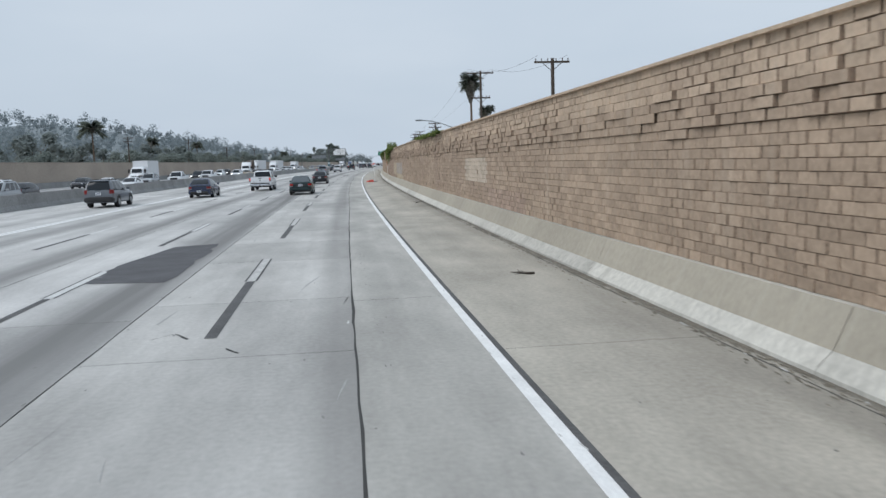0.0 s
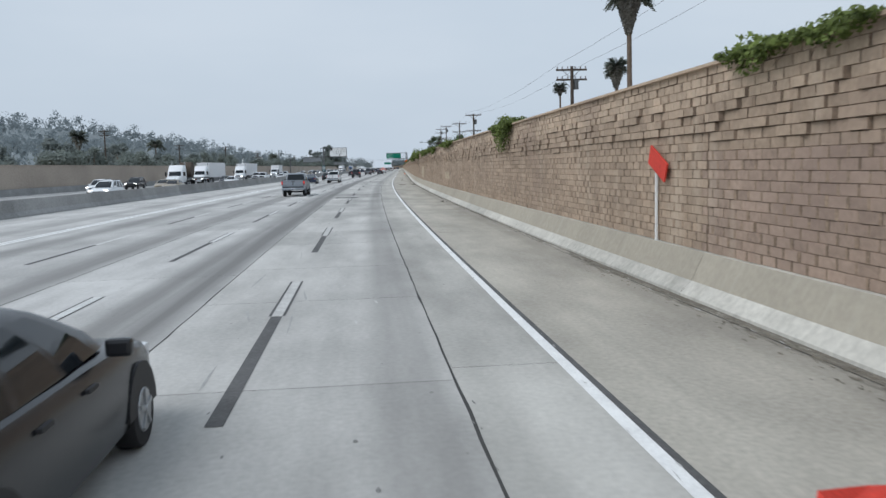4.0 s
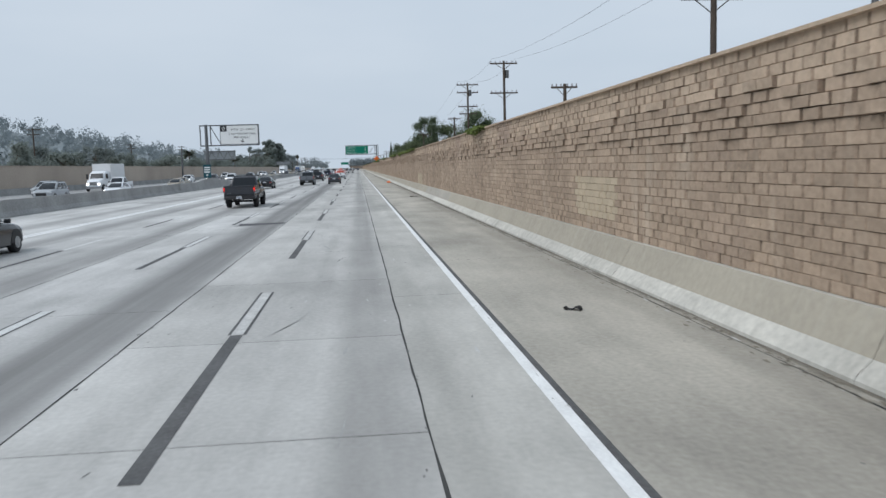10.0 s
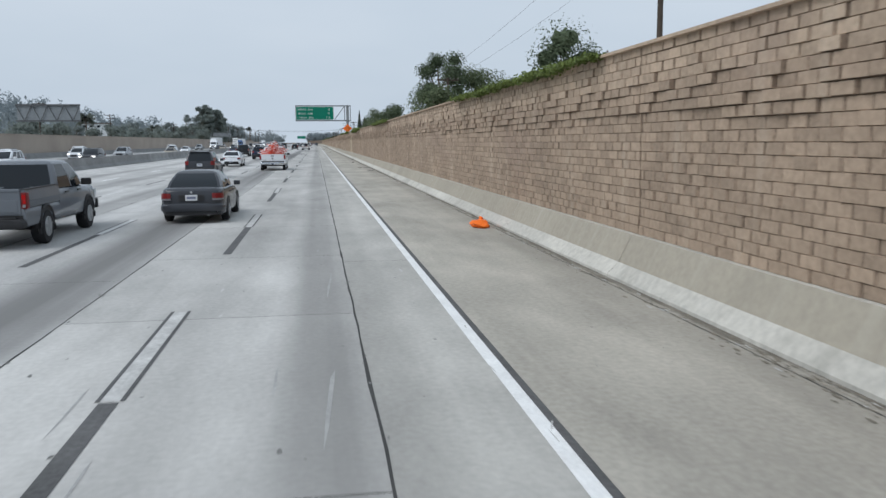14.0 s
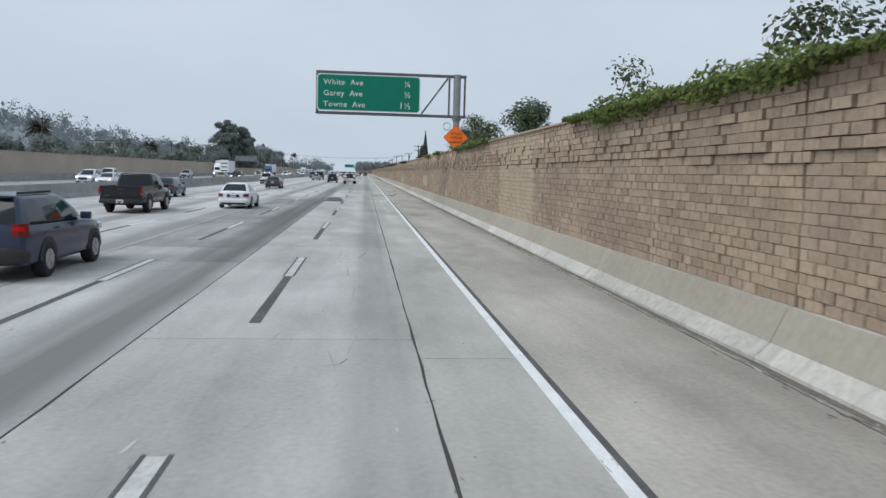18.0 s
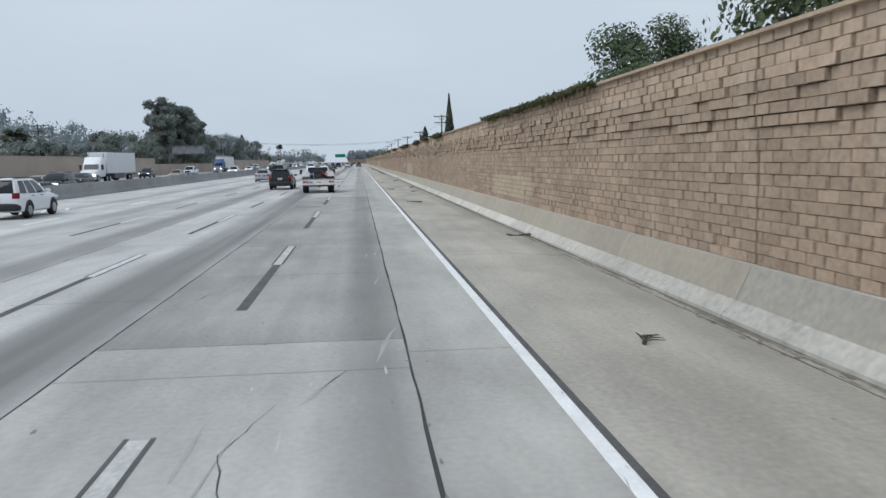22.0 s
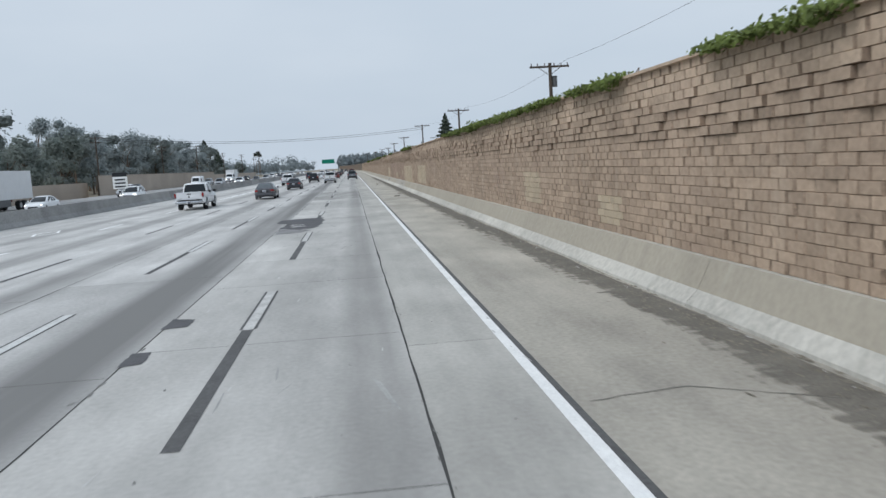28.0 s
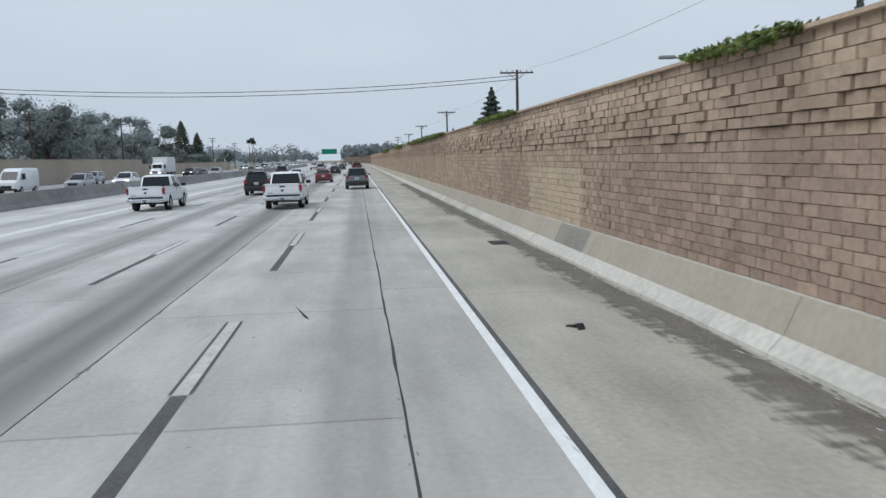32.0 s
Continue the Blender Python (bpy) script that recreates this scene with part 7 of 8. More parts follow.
sedan(at(470, -16.9), P_NAVY, "dark navy sedan with lit tail lamps in the carpool lane", M_TAIL)
sedan(at(455.0, -9.3), P_WHITE, "white sedan in the middle lane")
sedan(at(505, -12.8), P_DGREY, "dark grey sedan in the outer lane", M_TAIL)
suv(at(562.6, -8.1), P_BLACK, "black SUV with lit tail lamps", M_TAIL, tall=1.66)
pickup(at(610, -13.2), P_BLACK, "black pickup truck in the outer lane", scale=1.06)
sedan(at(592, -13.0), P_SILVER, "silver sedan in the outer lane", M_TAIL)
suv(at(640, -16.7), P_GREY, "grey SUV in the carpool lane")
suv(at(425, -9.2), P_NAVY, "dark blue SUV in the middle lane", M_TAIL, tall=1.66)
suv(at(532, -16.8), P_WHITE, "white SUV in the carpool lane")
# the grey sedan at 705.3 once more, placed to fit the camera's view
sedan(at(735.0, -9.1), P_DGREY, "dark grey sedan with lit brake lamps in the middle lane", M_TAIL)
pickup(at(692.4, -13.4), P_WHITE, "white crew-cab pickup truck with chrome bumpers", scale=1.06)
sedan(at(705.3, -9.55), P_SEDAN, "grey sedan with lit tail lamps", M_TAIL, rear_glass=M_GLASSL)
for s, l, fn, col, lab in ((790, -1.7, suv, P_GREY, "grey SUV far ahead near the wall"), (766, -5.4, pickup, P_WHITE, "white pickup truck far ahead"), (784, -8.9, suv, P_BLACK, "black SUV far ahead"),
                           (768, -12.5, pickup, P_WHITE, "white pickup truck far ahead"), (812, -5.3, sedan, P_RED, "dull red sedan far ahead"), (826, -9.2, sedan, P_WHITE, "white car far ahead"),
                           (846, -12.8, suv, P_NAVY, "navy SUV far ahead"), (858, -5.3, sedan, P_BLACK, "black sedan far ahead"), (880, -1.7, pickup, P_RED, "red pickup truck far ahead"),
                           (895, -9.2, suv, P_SILVER, "silver SUV far ahead"), (920, -5.3, sedan, P_DGREY, "grey sedan far ahead"), (935, -12.8, pickup, P_WHITE, "white pickup truck far ahead")):
    SIMPLE = s > 800
    fn(at(s, l), col, lab)
SIMPLE = True
for s, l, fn, col, lab in ((978, -9.2, sedan, P_WHITE, "white car in far traffic"), (990, -1.8, suv, P_BLACK, "black SUV in far traffic"), (1002, -12.8, pickup, P_WHITE, "white pickup truck in far traffic"),
                           (1040, -5.4, suv, P_SILVER, "silver SUV in far traffic"), (1062, -9.2, sedan, P_RED, "dull red sedan in far traffic"), (1090, -1.8, sedan, P_DGREY, "grey sedan in far traffic")):
    fn(at(s, l), col, lab)
SIMPLE = False

# the cones heaped on the pickup bed
rk = random.Random(41)
proto = None
for k in range(66):
    x, y = rk.uniform(-0.72, 0.72), rk.uniform(-0.9, 0.75)
    z = 1.0 + (1 - abs(x) / 0.95) ** 1.3 * rk.uniform(0.05, 1.0) * (0.3 + 0.75 * (y + 0.9) / 1.65)
    tilt = Euler((rk.uniform(-1.1, 1.1), rk.uniform(-1.1, 1.1), rk.uniform(0, 6)))
    mm = at(382.5, -5.2) @ Matrix.Translation((x, y, z)) @ tilt.to_matrix().to_4x4()
    if proto is None:
        proto = thing("traffic_cone", "faded orange traffic cone with white bands in the truck bed", "traffic cone", mm, "traffic cones")
        part("cone", rod(bmesh.new(), (0, 0, 0.03), (0, 0, 0.74), 0.105, 0.024, 12), M_CONE, proto)
        part("band", rod(bmesh.new(), (0, 0, 0.54), (0, 0, 0.63), 0.052, 0.042, 12), M_SIGNWHITE, proto)
        part("band", rod(bmesh.new(), (0, 0, 0.37), (0, 0, 0.42), 0.070, 0.065, 12), M_SIGNWHITE, proto)
        part("base", box(bmesh.new(), (-0.18, -0.18, 0), (0.18, 0.18, 0.04), 0.01), M_CONE, proto)
    else:
        copy_thing(proto, mm)

# utility service truck with a flat deck
DECK_TRUCK = at(553.9, -4.68, 0.0, 3.5)
st = thing("service_truck", "white utility truck with tool boxes and a welder on its deck", "pickup truck", DECK_TRUCK, "cars in traffic")
bm = bmesh.new()
hull(bm, [(1.3, 0.98, 0.55, 1.35), (1.5, 1.0, 0.50, 1.36), (3.3, 1.0, 0.50, 1.32), (4.5, 0.98, 0.50, 1.26), (4.9, 0.90, 0.56, 1.15)])
part("body", bm, P_WHITE, st, smooth=True)
cabin(st, (1.34, 1.5, 2.7, 3.45), 0.91, 0.80, 1.31, 1.84, P_WHITE, (0.5,))
part("deck", box(bmesh.new(), (-1.12, -1.42, 0.93), (1.12, 1.28, 1.02), 0.01), M_STEEL, st)
part("rear_board", box(bmesh.new(), (-1.15, -1.52, 0.58), (1.15, -1.42, 0.98), 0.02), M_DIRTYWHITE, st, "scuffed off-white rear board")
part("chassis", box(bmesh.new(), (-0.45, -1.4, 0.5), (0.45, 4.5, 0.66)), M_TRIM, st)
for sd in (1, -1):
    part("side_box", box(bmesh.new(), (sd * 0.62, -1.3, 1.024), (sd * 1.11, 0.62, 1.18), 0.015), M_TRIM if sd > 0 else M_STEELD, st)
    part("box_lid", box(bmesh.new(), (sd * 0.60, -1.32, 1.184), (sd * 1.13, 0.62, 1.215), 0.008), M_DIRTYWHITE, st)
    part("latch", box(bmesh.new(), (sd * 0.84, -1.325, 1.10), (sd * 0.90, -1.303, 1.19), 0.006), M_STEEL, st)
    part("tall_box", box(bmesh.new(), (sd * 0.60, 0.66, 1.024), (sd * 1.12, 1.24, 1.48), 0.015), M_DIRTYWHITE, st)
    part("box_rim", box(bmesh.new(), (sd * 0.59, 0.65, 1.484), (sd * 1.13, 1.25, 1.505), 0.006), P_WHITE, st)
    for k, m in ((0.98, M_TAIL), (0.80, M_STEELD)):
        t = part("tail_lamp", rod(bmesh.new(), (sd * k, -1.535, 0.80), (sd * k, -1.50, 0.80), 0.078, n=16), M_TRIM, st)
        part("lens", rod(bmesh.new(), (sd * k, -1.548, 0.80), (sd * k, -1.53, 0.80), 0.05, 0.062, 14), m, t)
        if m is M_TAIL:
            part("bulb", rod(bmesh.new(), (sd * k, -1.553, 0.80), (sd * k, -1.54, 0.80), 0.022, n=10), M_TAILHOT, t)
    wheel(st, sd * 0.88, 0, 0.42, 0.42)
    wheel(st, sd * 0.88, 3.75, 0.42, 0.27)
    bm = bmesh.new()
    box(bm, (sd * 1.10, 3.0, 1.30), (sd * 1.32, 3.10, 1.64), 0.045)
    rod(bm, (sd * 0.95, 3.06, 1.38), (sd * 1.12, 3.05, 1.42), 0.03, n=6)
    part("side_mirror", bm, M_TRIM, st)
    part("headlamp", box(bmesh.new(), (sd * 0.55, 4.75, 0.85), (sd * 0.88, 4.92, 1.1), 0.02), M_HEAD, st)
arches(st, 0.985, (3.75,), 0.42)
part("rear_bumper", box(bmesh.new(), (-0.9, -1.5, 0.48), (0.9, -1.4, 0.576), 0.01), M_TRIM, st)
part("cab_brake_lamp", box(bmesh.new(), (-0.16, 1.44, 1.85), (0.16, 1.54, 1.89), 0.008), M_TAILOFF, st)
part("plate_frame", box(bmesh.new(), (-0.732, -1.538, 0.688), (-0.388, -1.518, 0.872), 0.004), M_TRIM, st)
part("number_plate", box(bmesh.new(), (-0.72, -1.548, 0.70), (-0.40, -1.524, 0.86)), M_PLATE, st)
part("plate_bar", box(bmesh.new(), (-0.68, -1.556, 0.75), (-0.44, -1.550, 0.81)), M_NAVYBAR, st)
for x in (-0.10, 0.02, 0.14):
    part("marker_lamp", box(bmesh.new(), (x, -1.532, 0.84), (x + 0.05, -1.522, 0.88), 0.004), M_TAILHOT, st)
part("maker_mark", box(bmesh.new(), (-0.12, -1.528, 0.75), (0.18, -1.522, 0.80)), M_STEEL, st)
part("board_rim", box(bmesh.new(), (-1.16, -1.54, 0.984), (1.16, -1.40, 1.012), 0.006), M_RUST, st, "rusty top edge of the rear board")
for x in (-1.13, 1.07):
    part("board_end", box(bmesh.new(), (x, -1.535, 0.56), (x + 0.06, -1.522, 0.63), 0.004), M_RUST, st)
part("hitch_ball", rod(bmesh.new(), (0.05, -1.6, 0.47), (0.05, -1.48, 0.47), 0.05, n=10), M_TRIM, st)
weld = thing("welder", "blue and black welding generator on the truck deck", "machine", DECK_TRUCK @ Matrix.Translation((0.0, -0.2, 1.024)))
part("housing", box(bmesh.new(), (-0.30, -0.55, 0.05), (0.30, 0.75, 0.55), 0.03), P_BLUE, weld)
part("roof_panel", box(bmesh.new(), (-0.31, -0.58, 0.553), (0.31, 0.76, 0.575), 0.008), M_TRIM, weld)
for x, z in ((-0.17, 0.47), (-0.02, 0.48), (0.13, 0.47), (-0.10, 0.36), (0.10, 0.36)):
    part("dial", rod(bmesh.new(), (x, -0.60, z), (x, -0.575, z), 0.026 if z > 0.4 else 0.018, n=12), M_STEELD, weld)
for x in (-0.27, 0.27):
    part("frame_bar", rod(bmesh.new(), (x, -0.60, 0.02), (x, -0.60, 0.58), 0.014, n=6), M_TRIM, weld)
part("control_panel", box(bmesh.new(), (-0.28, -0.575, 0.07), (0.28, -0.553, 0.53), 0.008), M_TRIM, weld)
part("skid", box(bmesh.new(), (-0.28, -0.5, 0.0), (0.28, 0.7, 0.048)), M_STEELD, weld)
for z in (0.12, 0.19, 0.26):
    part("louvre", box(bmesh.new(), (-0.22, -0.588, z), (0.22, -0.577, z + 0.03)), M_STEELD, weld)
coil = thing("cable_coil", "coil of dark red welding cable on the deck", "cable", DECK_TRUCK @ Matrix.Translation((0.46, 0.3, 1.024)))
bm = bmesh.new()
for k in range(5):
    for a in range(14):
        a0, a1 = a * math.tau / 14, (a + 1) * math.tau / 14
        rr = 0.14 + 0.012 * k
        rod(bm, (rr * math.cos(a0), rr * math.sin(a0) * 1.3, 0.03 + 0.045 * k), (rr * math.cos(a1), rr * math.sin(a1) * 1.3, 0.03 + 0.045 * k), 0.025, n=5)
part("cable_turns", bm, P_RED, coil)
tbox = thing("tool_case", "small red tool case behind the truck cab", "tool box", DECK_TRUCK @ Matrix.Translation((0.36, 0.95, 1.024)))
part("case", box(bmesh.new(), (-0.15, -0.14, 0.0), (0.15, 0.14, 0.42), 0.02), M_REDCLOTH, tbox)
part("case_handle", tube(bmesh.new(), [(-0.07, 0, 0.42), (-0.07, 0, 0.47), (0.07, 0, 0.47), (0.07, 0, 0.42)], 0.012, 6), M_TRIM, tbox)
jug = thing("water_jug", "pale blue plastic jug standing on the deck", "jug", DECK_TRUCK @ Matrix.Translation((-0.44, -0.52, 1.024)))
part("bottle", rod(bmesh.new(), (0, 0, 0), (0, 0, 0.34), 0.10, 0.09, 14), P_SILVER, jug)
part("cap", rod(bmesh.new(), (0, 0, 0.342), (0, 0, 0.40), 0.04, n=10), P_BLUE, jug)
hose = thing("air_hose", "looped dark hose hanging on the deck boxes", "hose", DECK_TRUCK @ Matrix.Translation((0.42, -0.75, 1.024)))
pts = [(0.13 * math.cos(a * 0.55) * (1 + 0.03 * a), 0.2 * math.sin(a * 0.55), 0.03 + 0.014 * a) for a in range(30)]
part("hose_coil", tube(bmesh.new(), pts, 0.02, 6), M_RUBBER, hose)
cooler = thing("cooler_box", "dark blue lidded cooler on the truck deck", "box", DECK_TRUCK @ Matrix.Translation((-0.46, -1.0, 1.024)))
part("tub", box(bmesh.new(), (-0.13, -0.25, 0), (0.13, 0.25, 0.23), 0.03), P_NAVY, cooler)
part("lid", box(bmesh.new(), (-0.14, -0.26, 0.234), (0.14, 0.26, 0.28), 0.02), P_NAVY, cooler)

# oncoming traffic, built once a kind and then copied
SIMPLE = True
protos = [sedan(at(96, -26.4, 0, 180), P_WHITE, "white sedan coming the other way", lit=True, group="oncoming traffic"), suv(at(118, -30.1, 0, 180), P_SILVER, "silver SUV coming the other way", group="oncoming traffic"),
          pickup(at(141, -26.4, 0, 180), P_WHITE, "white pickup truck coming the other way", group="oncoming traffic"), sedan(at(128, -33.8, 0, 180), P_TAN, "tan sedan coming the other way", group="oncoming traffic"),
          suv(at(150, -30.2, 0, 180), P_BLACK, "black SUV coming the other way", lit=True, group="oncoming traffic"), sedan(at(75, -30.1, 0, 180), P_DGREY, "dark grey car coming the other way", hatch=True, group="oncoming traffic"),
          suv(at(168, -26.4, 0, 180), P_WHITE, "white SUV coming the other way", lit=True, group="oncoming traffic")]
van(at(806, -33.8, 0, 180), P_WHITE, "white delivery van coming the other way")
boxp = box_truck(at(143, -37.4, 0, 180), P_WHITE, "white box truck coming the other way")
semip = semi(at(262, -37.4, 0, 180), P_WHITE, "white semi truck with a box trailer coming the other way")
flat = semi(at(232, -33.8, 0, 180), P_WHITE, "white semi truck hauling a cable spool on a flatbed", trailer=False)
semi(at(721, -37.4, 0, 180), P_BLUE, "blue semi truck with a white trailer coming the other way")
taken = {-26.4: [96, 141, 168], -30.1: [118, 150, 75], -33.8: [128, 806, 232, 222], -37.4: [143, 262, 252, 721, 712]}
ro = random.Random(19)


def clear(l, s, need):
    return all(abs(s - q) > need for q in taken[l])


for s in (300, 622):
    if clear(-37.4, s, 24):
        copy_thing(semip, at(s, -37.4, 0, 180))
        taken[-37.4] += [s, s - 9]
for s in (345, 880):
    if clear(-37.4, s, 20):
        copy_thing(boxp, at(s, -37.4, 0, 180))
        taken[-37.4].append(s)
for l in taken:
    s = 20 + ro.uniform(0, 20)
    while s < 1120:
        if clear(l, s, 11):
            copy_thing(ro.choice(protos), at(s, l + ro.uniform(-0.25, 0.25), 0, 180))
            taken[l].append(s)
        s += ro.uniform(24, 58) if s < 430 else ro.uniform(42, 105)

SIMPLE = False

# ---- shoulder litter and small things on the wall ----
def branch(s, l, length, seed, label="dry broken branch lying on the shoulder"):
    r = random.Random(seed)
    ob = thing("branch", label, "branch", at(s, l, 0.001, r.uniform(0, 180)), "shoulder litter")
    bm = bmesh.new()
    pts = [Vector((-length / 2, 0, 0.028))]
    for k in range(5):
        q = pts[-1] + Vector((length / 5, r.uniform(-0.12, 0.12), 0))
        pts.append(q)
    tube(bm, pts, [0.028, 0.026, 0.022, 0.018, 0.013, 0.006], 6)
    part("stick", bm, M_STICK, ob)
    for k in (1, 2, 3):
        e = pts[k] + Vector((r.uniform(0.05, 0.25), r.choice((-1, 1)) * r.uniform(0.1, 0.3), 0.02))
        part("twig", tube(bmesh.new(), [pts[k], (pts[k] + e) / 2 + Vector((0, 0.02, 0.01)), e], [0.013, 0.009, 0.004], 5), M_STICK, ob)
    return ob


def tyre_scrap(s, l, seed, size=0.5):
    r = random.Random(seed)
    ob = thing("tyre_scrap", "black curled strip of shredded tyre on the shoulder", "tyre scrap", at(s, l, 0.0, r.uniform(0, 180)), "shoulder litter")
    bm = bmesh.new()
    rings = []
    for k in range(9):
        t = k / 8
        a = -1.1 + 2.2 * t
        rings.append([(size * math.sin(a) + x, size * 0.6 * (1 - math.cos(a)) + y, z + 0.012 + 0.03 * math.sin(t * 7 + seed)) for x, y, z in ((0, -0.06, 0), (0, 0.06, 0.0), (0, 0.05, 0.03), (0, -0.05, 0.03))])
    loft(bm, rings)
    part("tread", bm, M_RUBBER, ob)
    return ob


for k, (s, l, ln) in enumerate(((15.1, 1.8, 0.5), (190.5, 1.2, 0.9), (189.6, 2.5, 0.6), (283, 2.3, 1.0), (485.8, 0.6, 0.7), (537.8, 1.2, 1.1), (557.1, 0.6, 0.7), (552, 2.0, 0.6), (692.9, 1.45, 0.5), (44, 2.4, 0.6), (141, 2.4, 0.4), (225, 1.6, 0.5), (385, 1.9, 0.6), (505, 1.6, 0.5), (583, 2.3, 0.8), (698, 2.0, 0.5))):
    branch(s, l, ln, k)
for k, (s, l, size) in enumerate(((518.2, 2.75, 0.45), (630, 2.3, 0.4), (576.7, 0.6, 0.2), (490, 1.2, 0.14), (560, 2.4, 0.25), (735, 1.3, 0.16), (236, 1.4, 0.15), (404, 2.2, 0.2))):
    tyre_scrap(s, l, k, size)
# dirt and silt washed along the barrier
rd = np.random.RandomState(4)
for k, (a, b, w, dens) in enumerate(((5, 60, 0.30, 22), (60, 110, 0.35, 24), (125, 210, 0.2, 10), (215, 345, 0.26, 14), (360, 460, 0.24, 12), (470, 620, 0.22, 11), (628, 662, 0.5, 26), (662, 720, 0.5, 24), (720, 780, 0.5, 24))):
    n = int((b - a) * dens * 2.2)
    ss, ll = rd.uniform(a, b, n), 2.93 - np.abs(rd.normal(0, w * 0.55, n))
    sz = 0.004 + 0.024 * rd.rand(n) ** 2.2
    v, f = [], []
    ang = np.linspace(0, math.tau, 7)[:-1]
    rad = sz[:, None] * rd.uniform(0.5, 1.3, (n, 6))
    vv = rp((ss[:, None] + rad * np.cos(ang) * 3.4).ravel(), np.minimum(ll[:, None] + rad * np.sin(ang), 2.95).ravel(), 0.004 + np.repeat(rd.uniform(0, 0.004, n), 6))
    tagged(new("gutter_dirt", np_mesh("gutter_dirt", vv, np.arange(6 * n).reshape(n, 6), M_DIRT)), "dark silt and leaf litter along the barrier", "dirt", kind="stuff")
# a film of silt that thins out away from the barrier
for a, b, w in ((-10, 62, 0.55), (62, 112, 0.75), (112, 345, 0.42), (345, 626, 0.40), (626, 800, 0.95)):
    n = int((b - a) / 2.5) + 2
    ss = np.linspace(a, b, n)
    cols = np.linspace(0, 1, 4)
    foot = 2.955 if w < 0.9 else 2.875 + 0.05 * np.sin(ss * 0.9)
    vv = np.stack([rp(ss, foot - w * (1 - c), 0.0034) for c in cols], 1).reshape(-1, 3)
    uv = np.stack([np.tile(cols, n), np.repeat(ss, 4)], -1)
    i, j = np.meshgrid(np.arange(n - 1), np.arange(3), indexing="ij")
    i, j = i.ravel(), j.ravel()
    ff = np.stack([i * 4 + j, i * 4 + j + 1, (i + 1) * 4 + j + 1, (i + 1) * 4 + j], -1)
    tagged(new("silt_film", np_mesh("silt_film", vv, ff, M_SILT if w < 0.9 else M_SILTW, uv)), "grey-brown film of dried silt along the barrier", "dirt", kind="structure")
# iron drain grates
for s, l in ((379, 2.45), (386.2, 2.5), (709.1, 2.7), (746.1, 2.15)):
    ob = thing("drain_grate", "dark iron drain grate set in the shoulder", "drain grate", at(s, l, 0.0), "drain grates")
    # no hollow below: a flat black sheet paints the darkness under the bars
    part("pit", box(bmesh.new(), (-0.24, -0.5, 0.001), (0.24, 0.5, 0.004)), M_RUBBER, ob)
    for q in range(9):
        part("bar", box(bmesh.new(), (-0.24, -0.48 + q * 0.115, 0.006), (0.24, -0.44 + q * 0.115, 0.012)), M_STEELD, ob)

deb = thing("fallen_sign", "crumpled red roadwork sign lying on the shoulder", "debris", at(95.6, 0.95, 0.0, 20))
bm = bmesh.new()
rings = [[(x, -0.5 + 0.9 * t + y, z) for x, y, z in ((-0.32, 0, 0.01), (0.3, 0.1 * math.sin(5 * t), 0.02 + 0.1 * t), (0.26, 0.05, 0.12 + 0.16 * math.sin(6 * t)), (-0.28, 0, 0.14 + 0.1 * math.cos(5 * t)))] for t in (0, 0.2, 0.4, 0.6, 0.8, 1.0)]
loft(bm, rings)
part("cloth", bm, M_REDCLOTH, deb)
part("leg", rod(bmesh.new(), (-0.3, -0.2, 0.03), (1.1, 0.4, 0.03), 0.02, n=6), M_STEELD, deb)
part("leg", rod(bmesh.new(), (-0.2, 0.5, 0.03), (0.9, -0.3, 0.05), 0.02, n=6), M_STEELD, deb)
stick = thing("marker_post", "thin white marker post standing by debris", "post", at(96.2, 1.55))
part("shaft", rod(bmesh.new(), (0, 0, 0.05), (0, 0, 1.75), 0.028, n=8), M_SIGNWHITE, stick)
part("foot", rod(bmesh.new(), (0, 0, 0), (0, 0, 0.05), 0.12, 0.09, 10), M_TRIM, stick)
fl = thing("warning_flag", "faded red flag board fixed on the block wall", "flag", at(106.2, 3.36, 2.0))
part("board", box(bmesh.new(), (-0.02, -0.55, 0.05), (0.02, 0.35, 0.42), 0.01, Matrix.Rotation(radians(24), 4, "X")), M_REDCLOTH, fl)
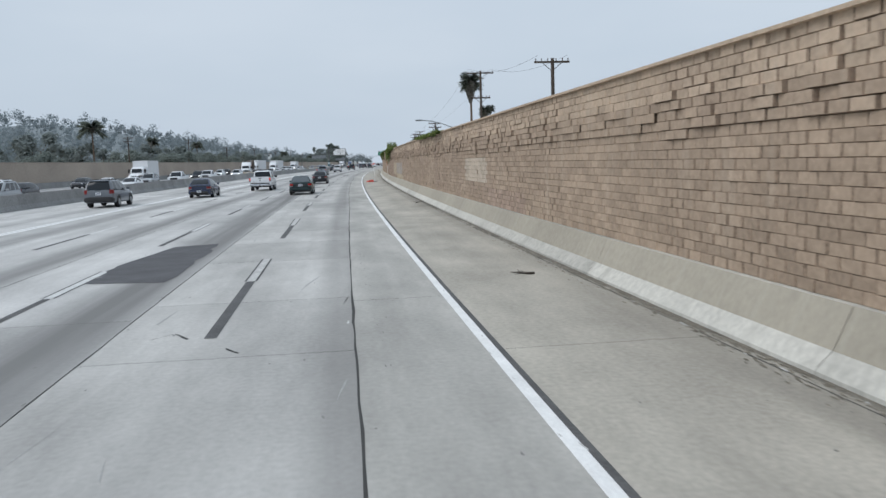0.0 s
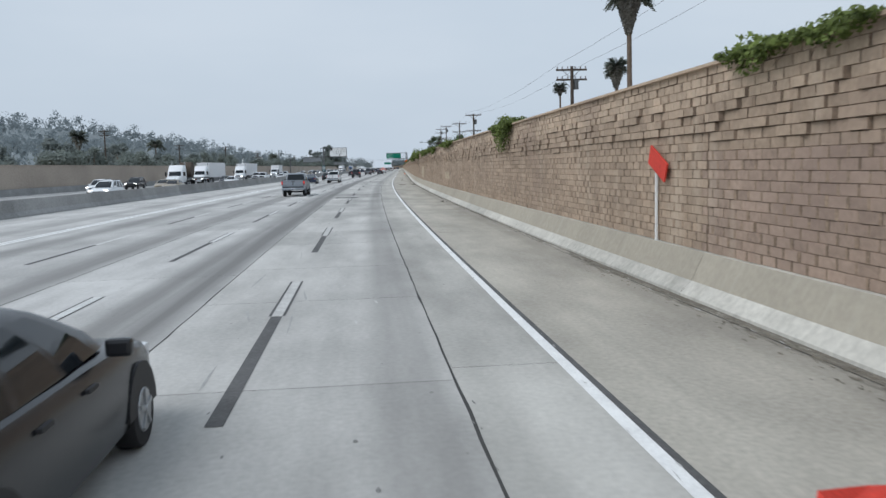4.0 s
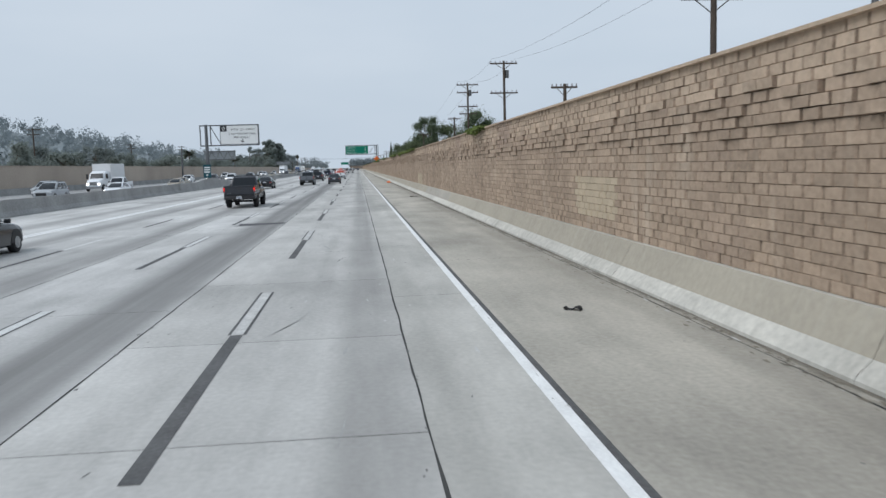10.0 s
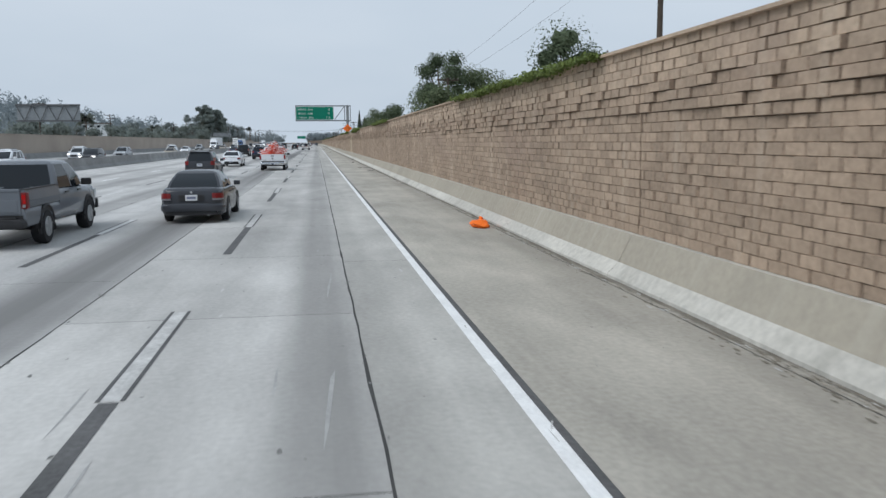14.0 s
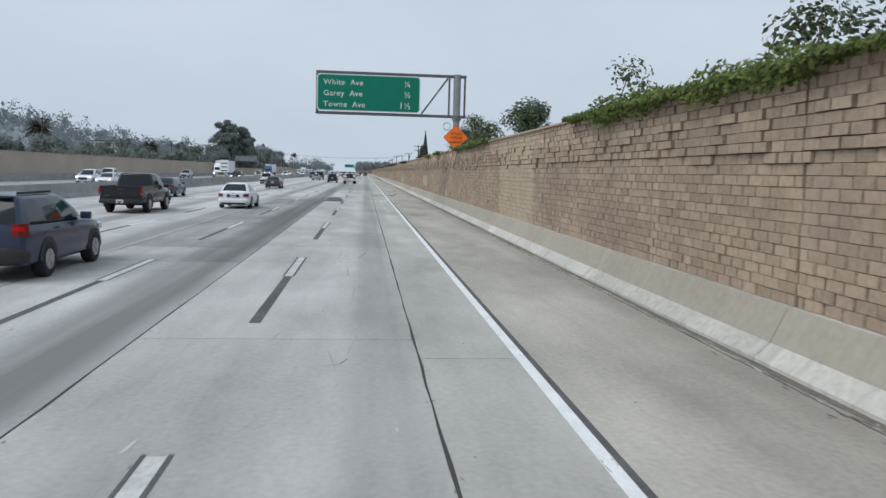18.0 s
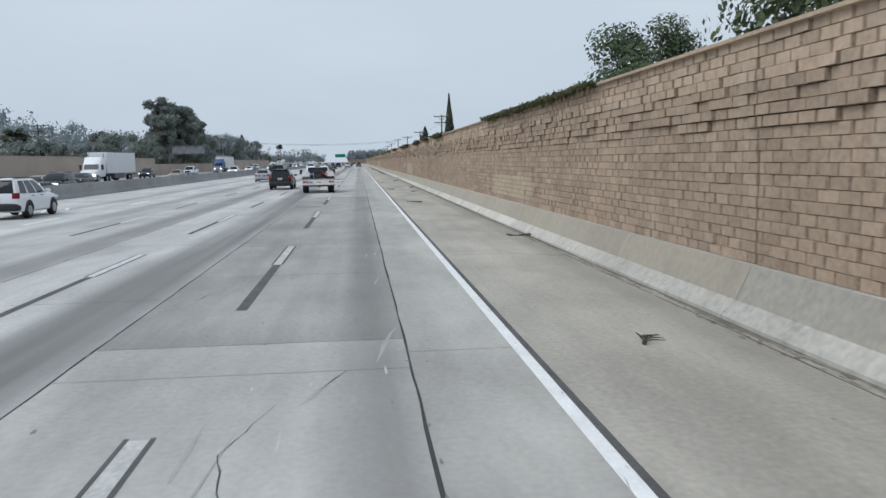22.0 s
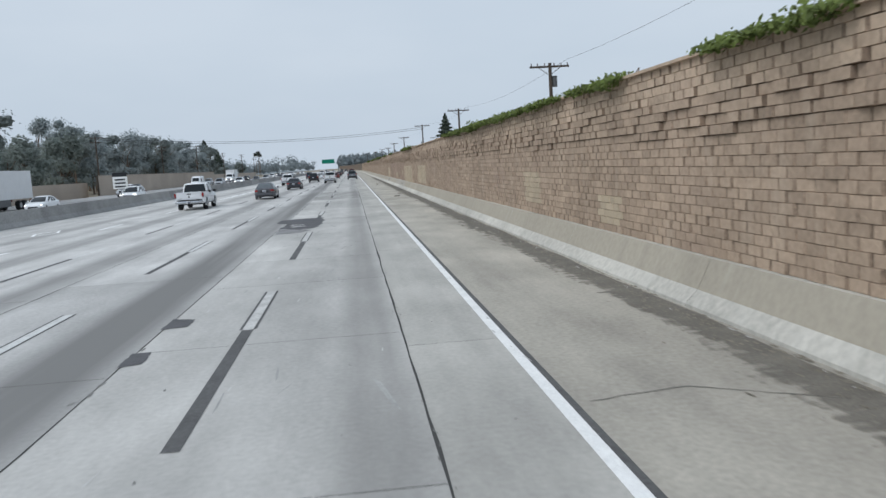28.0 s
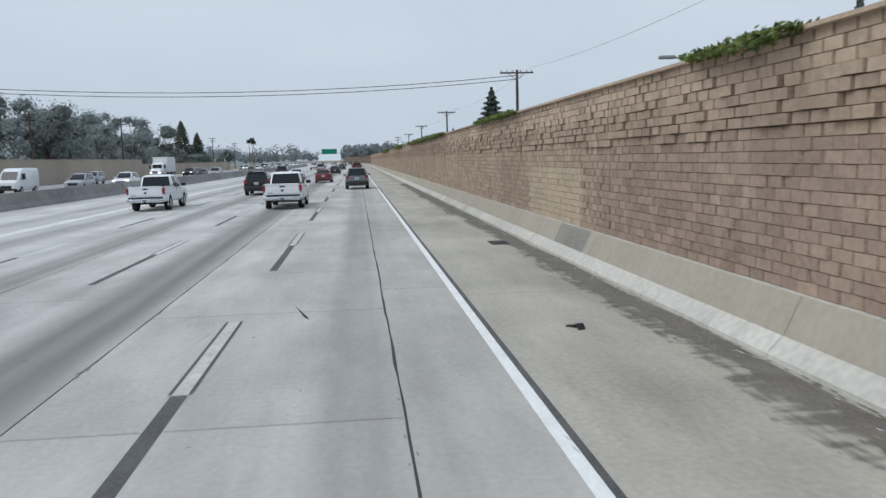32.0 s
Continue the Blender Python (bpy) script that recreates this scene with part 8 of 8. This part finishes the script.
part("stake", box(bmesh.new(), (0.02, -0.05, -1.3), (0.05, 0.02, 0.3)), M_SIGNWHITE, fl)
bag = thing("litter_bag", "bright orange litter bag lying by the barrier", "bag", at(336.4, 2.45, 0.0))
bm = bmesh.new()
bmesh.ops.create_icosphere(bm, subdivisions=3, radius=0.24)
for v in bm.verts:
    q = v.co * 2.6
    v.co *= 1 + 0.34 * noise.noise(q * 2.2) + 0.22 * noise.noise(q * 5.5)
    v.co.y *= 1.5
    v.co.z = max(v.co.z * 0.5 + 0.09, 0.0)
part("sack", bm, M_ORANGE, bag)
part("knot", rod(bmesh.new(), (0, 0.1, 0.17), (0.05, 0.16, 0.24), 0.03, 0.06, 8), M_ORANGE, bag)
for s, z0, z1, lab, w in ((461.6, 0.80, 1.22, "pale metal plate fixed low on the block wall", 0.32), (586.8, 1.40, 2.0, "white weathered notice plate on the block wall", 0.42)):
    ob = thing("wall_plate", lab, "plate", at(s, 3.452, z0))
    part("sheet", box(bmesh.new(), (-0.01, -w, 0), (0.015, w, z1 - z0), 0.005), M_WORN, ob)
    for y in (-w * 0.8, w * 0.8):
        for z in (0.06, z1 - z0 - 0.06):
            part("bolt", rod(bmesh.new(), (-0.02, y, z), (-0.008, y, z), 0.018, n=8), M_STEELD, ob)

# ---- single blocks in the wall stretch that the lane passes first ----
BM_CACHE = {}
for a, z0, pr, idx in near_rows:
    key = (round(pr * 250), int(idx))
    if key not in BM_CACHE:
        q = key[0] / 250
        bk = -max(q - 0.021, 0.0)
        vv = [(bk, 0, 0), (bk, BL, 0), (bk, BL, BH), (bk, 0, BH)]
        vv += [(-q, 0.02, 0.007), (-q, BL - 0.02, 0.007), (-q, BL - 0.02, BH - 0.007), (-q, 0.02, BH - 0.007)]
        BM_CACHE[key] = np_mesh("block", np.array(vv), tmpl, {0: M_BLOCKS1, 1: M_BLOCKP, 2: M_BLOCKG, 8: M_BLOCKT1}[key[1]])
    ob = new("block", BM_CACHE[key])
    ob.parent = wall
    ob.matrix_basis = at(a, 3.478, z0)
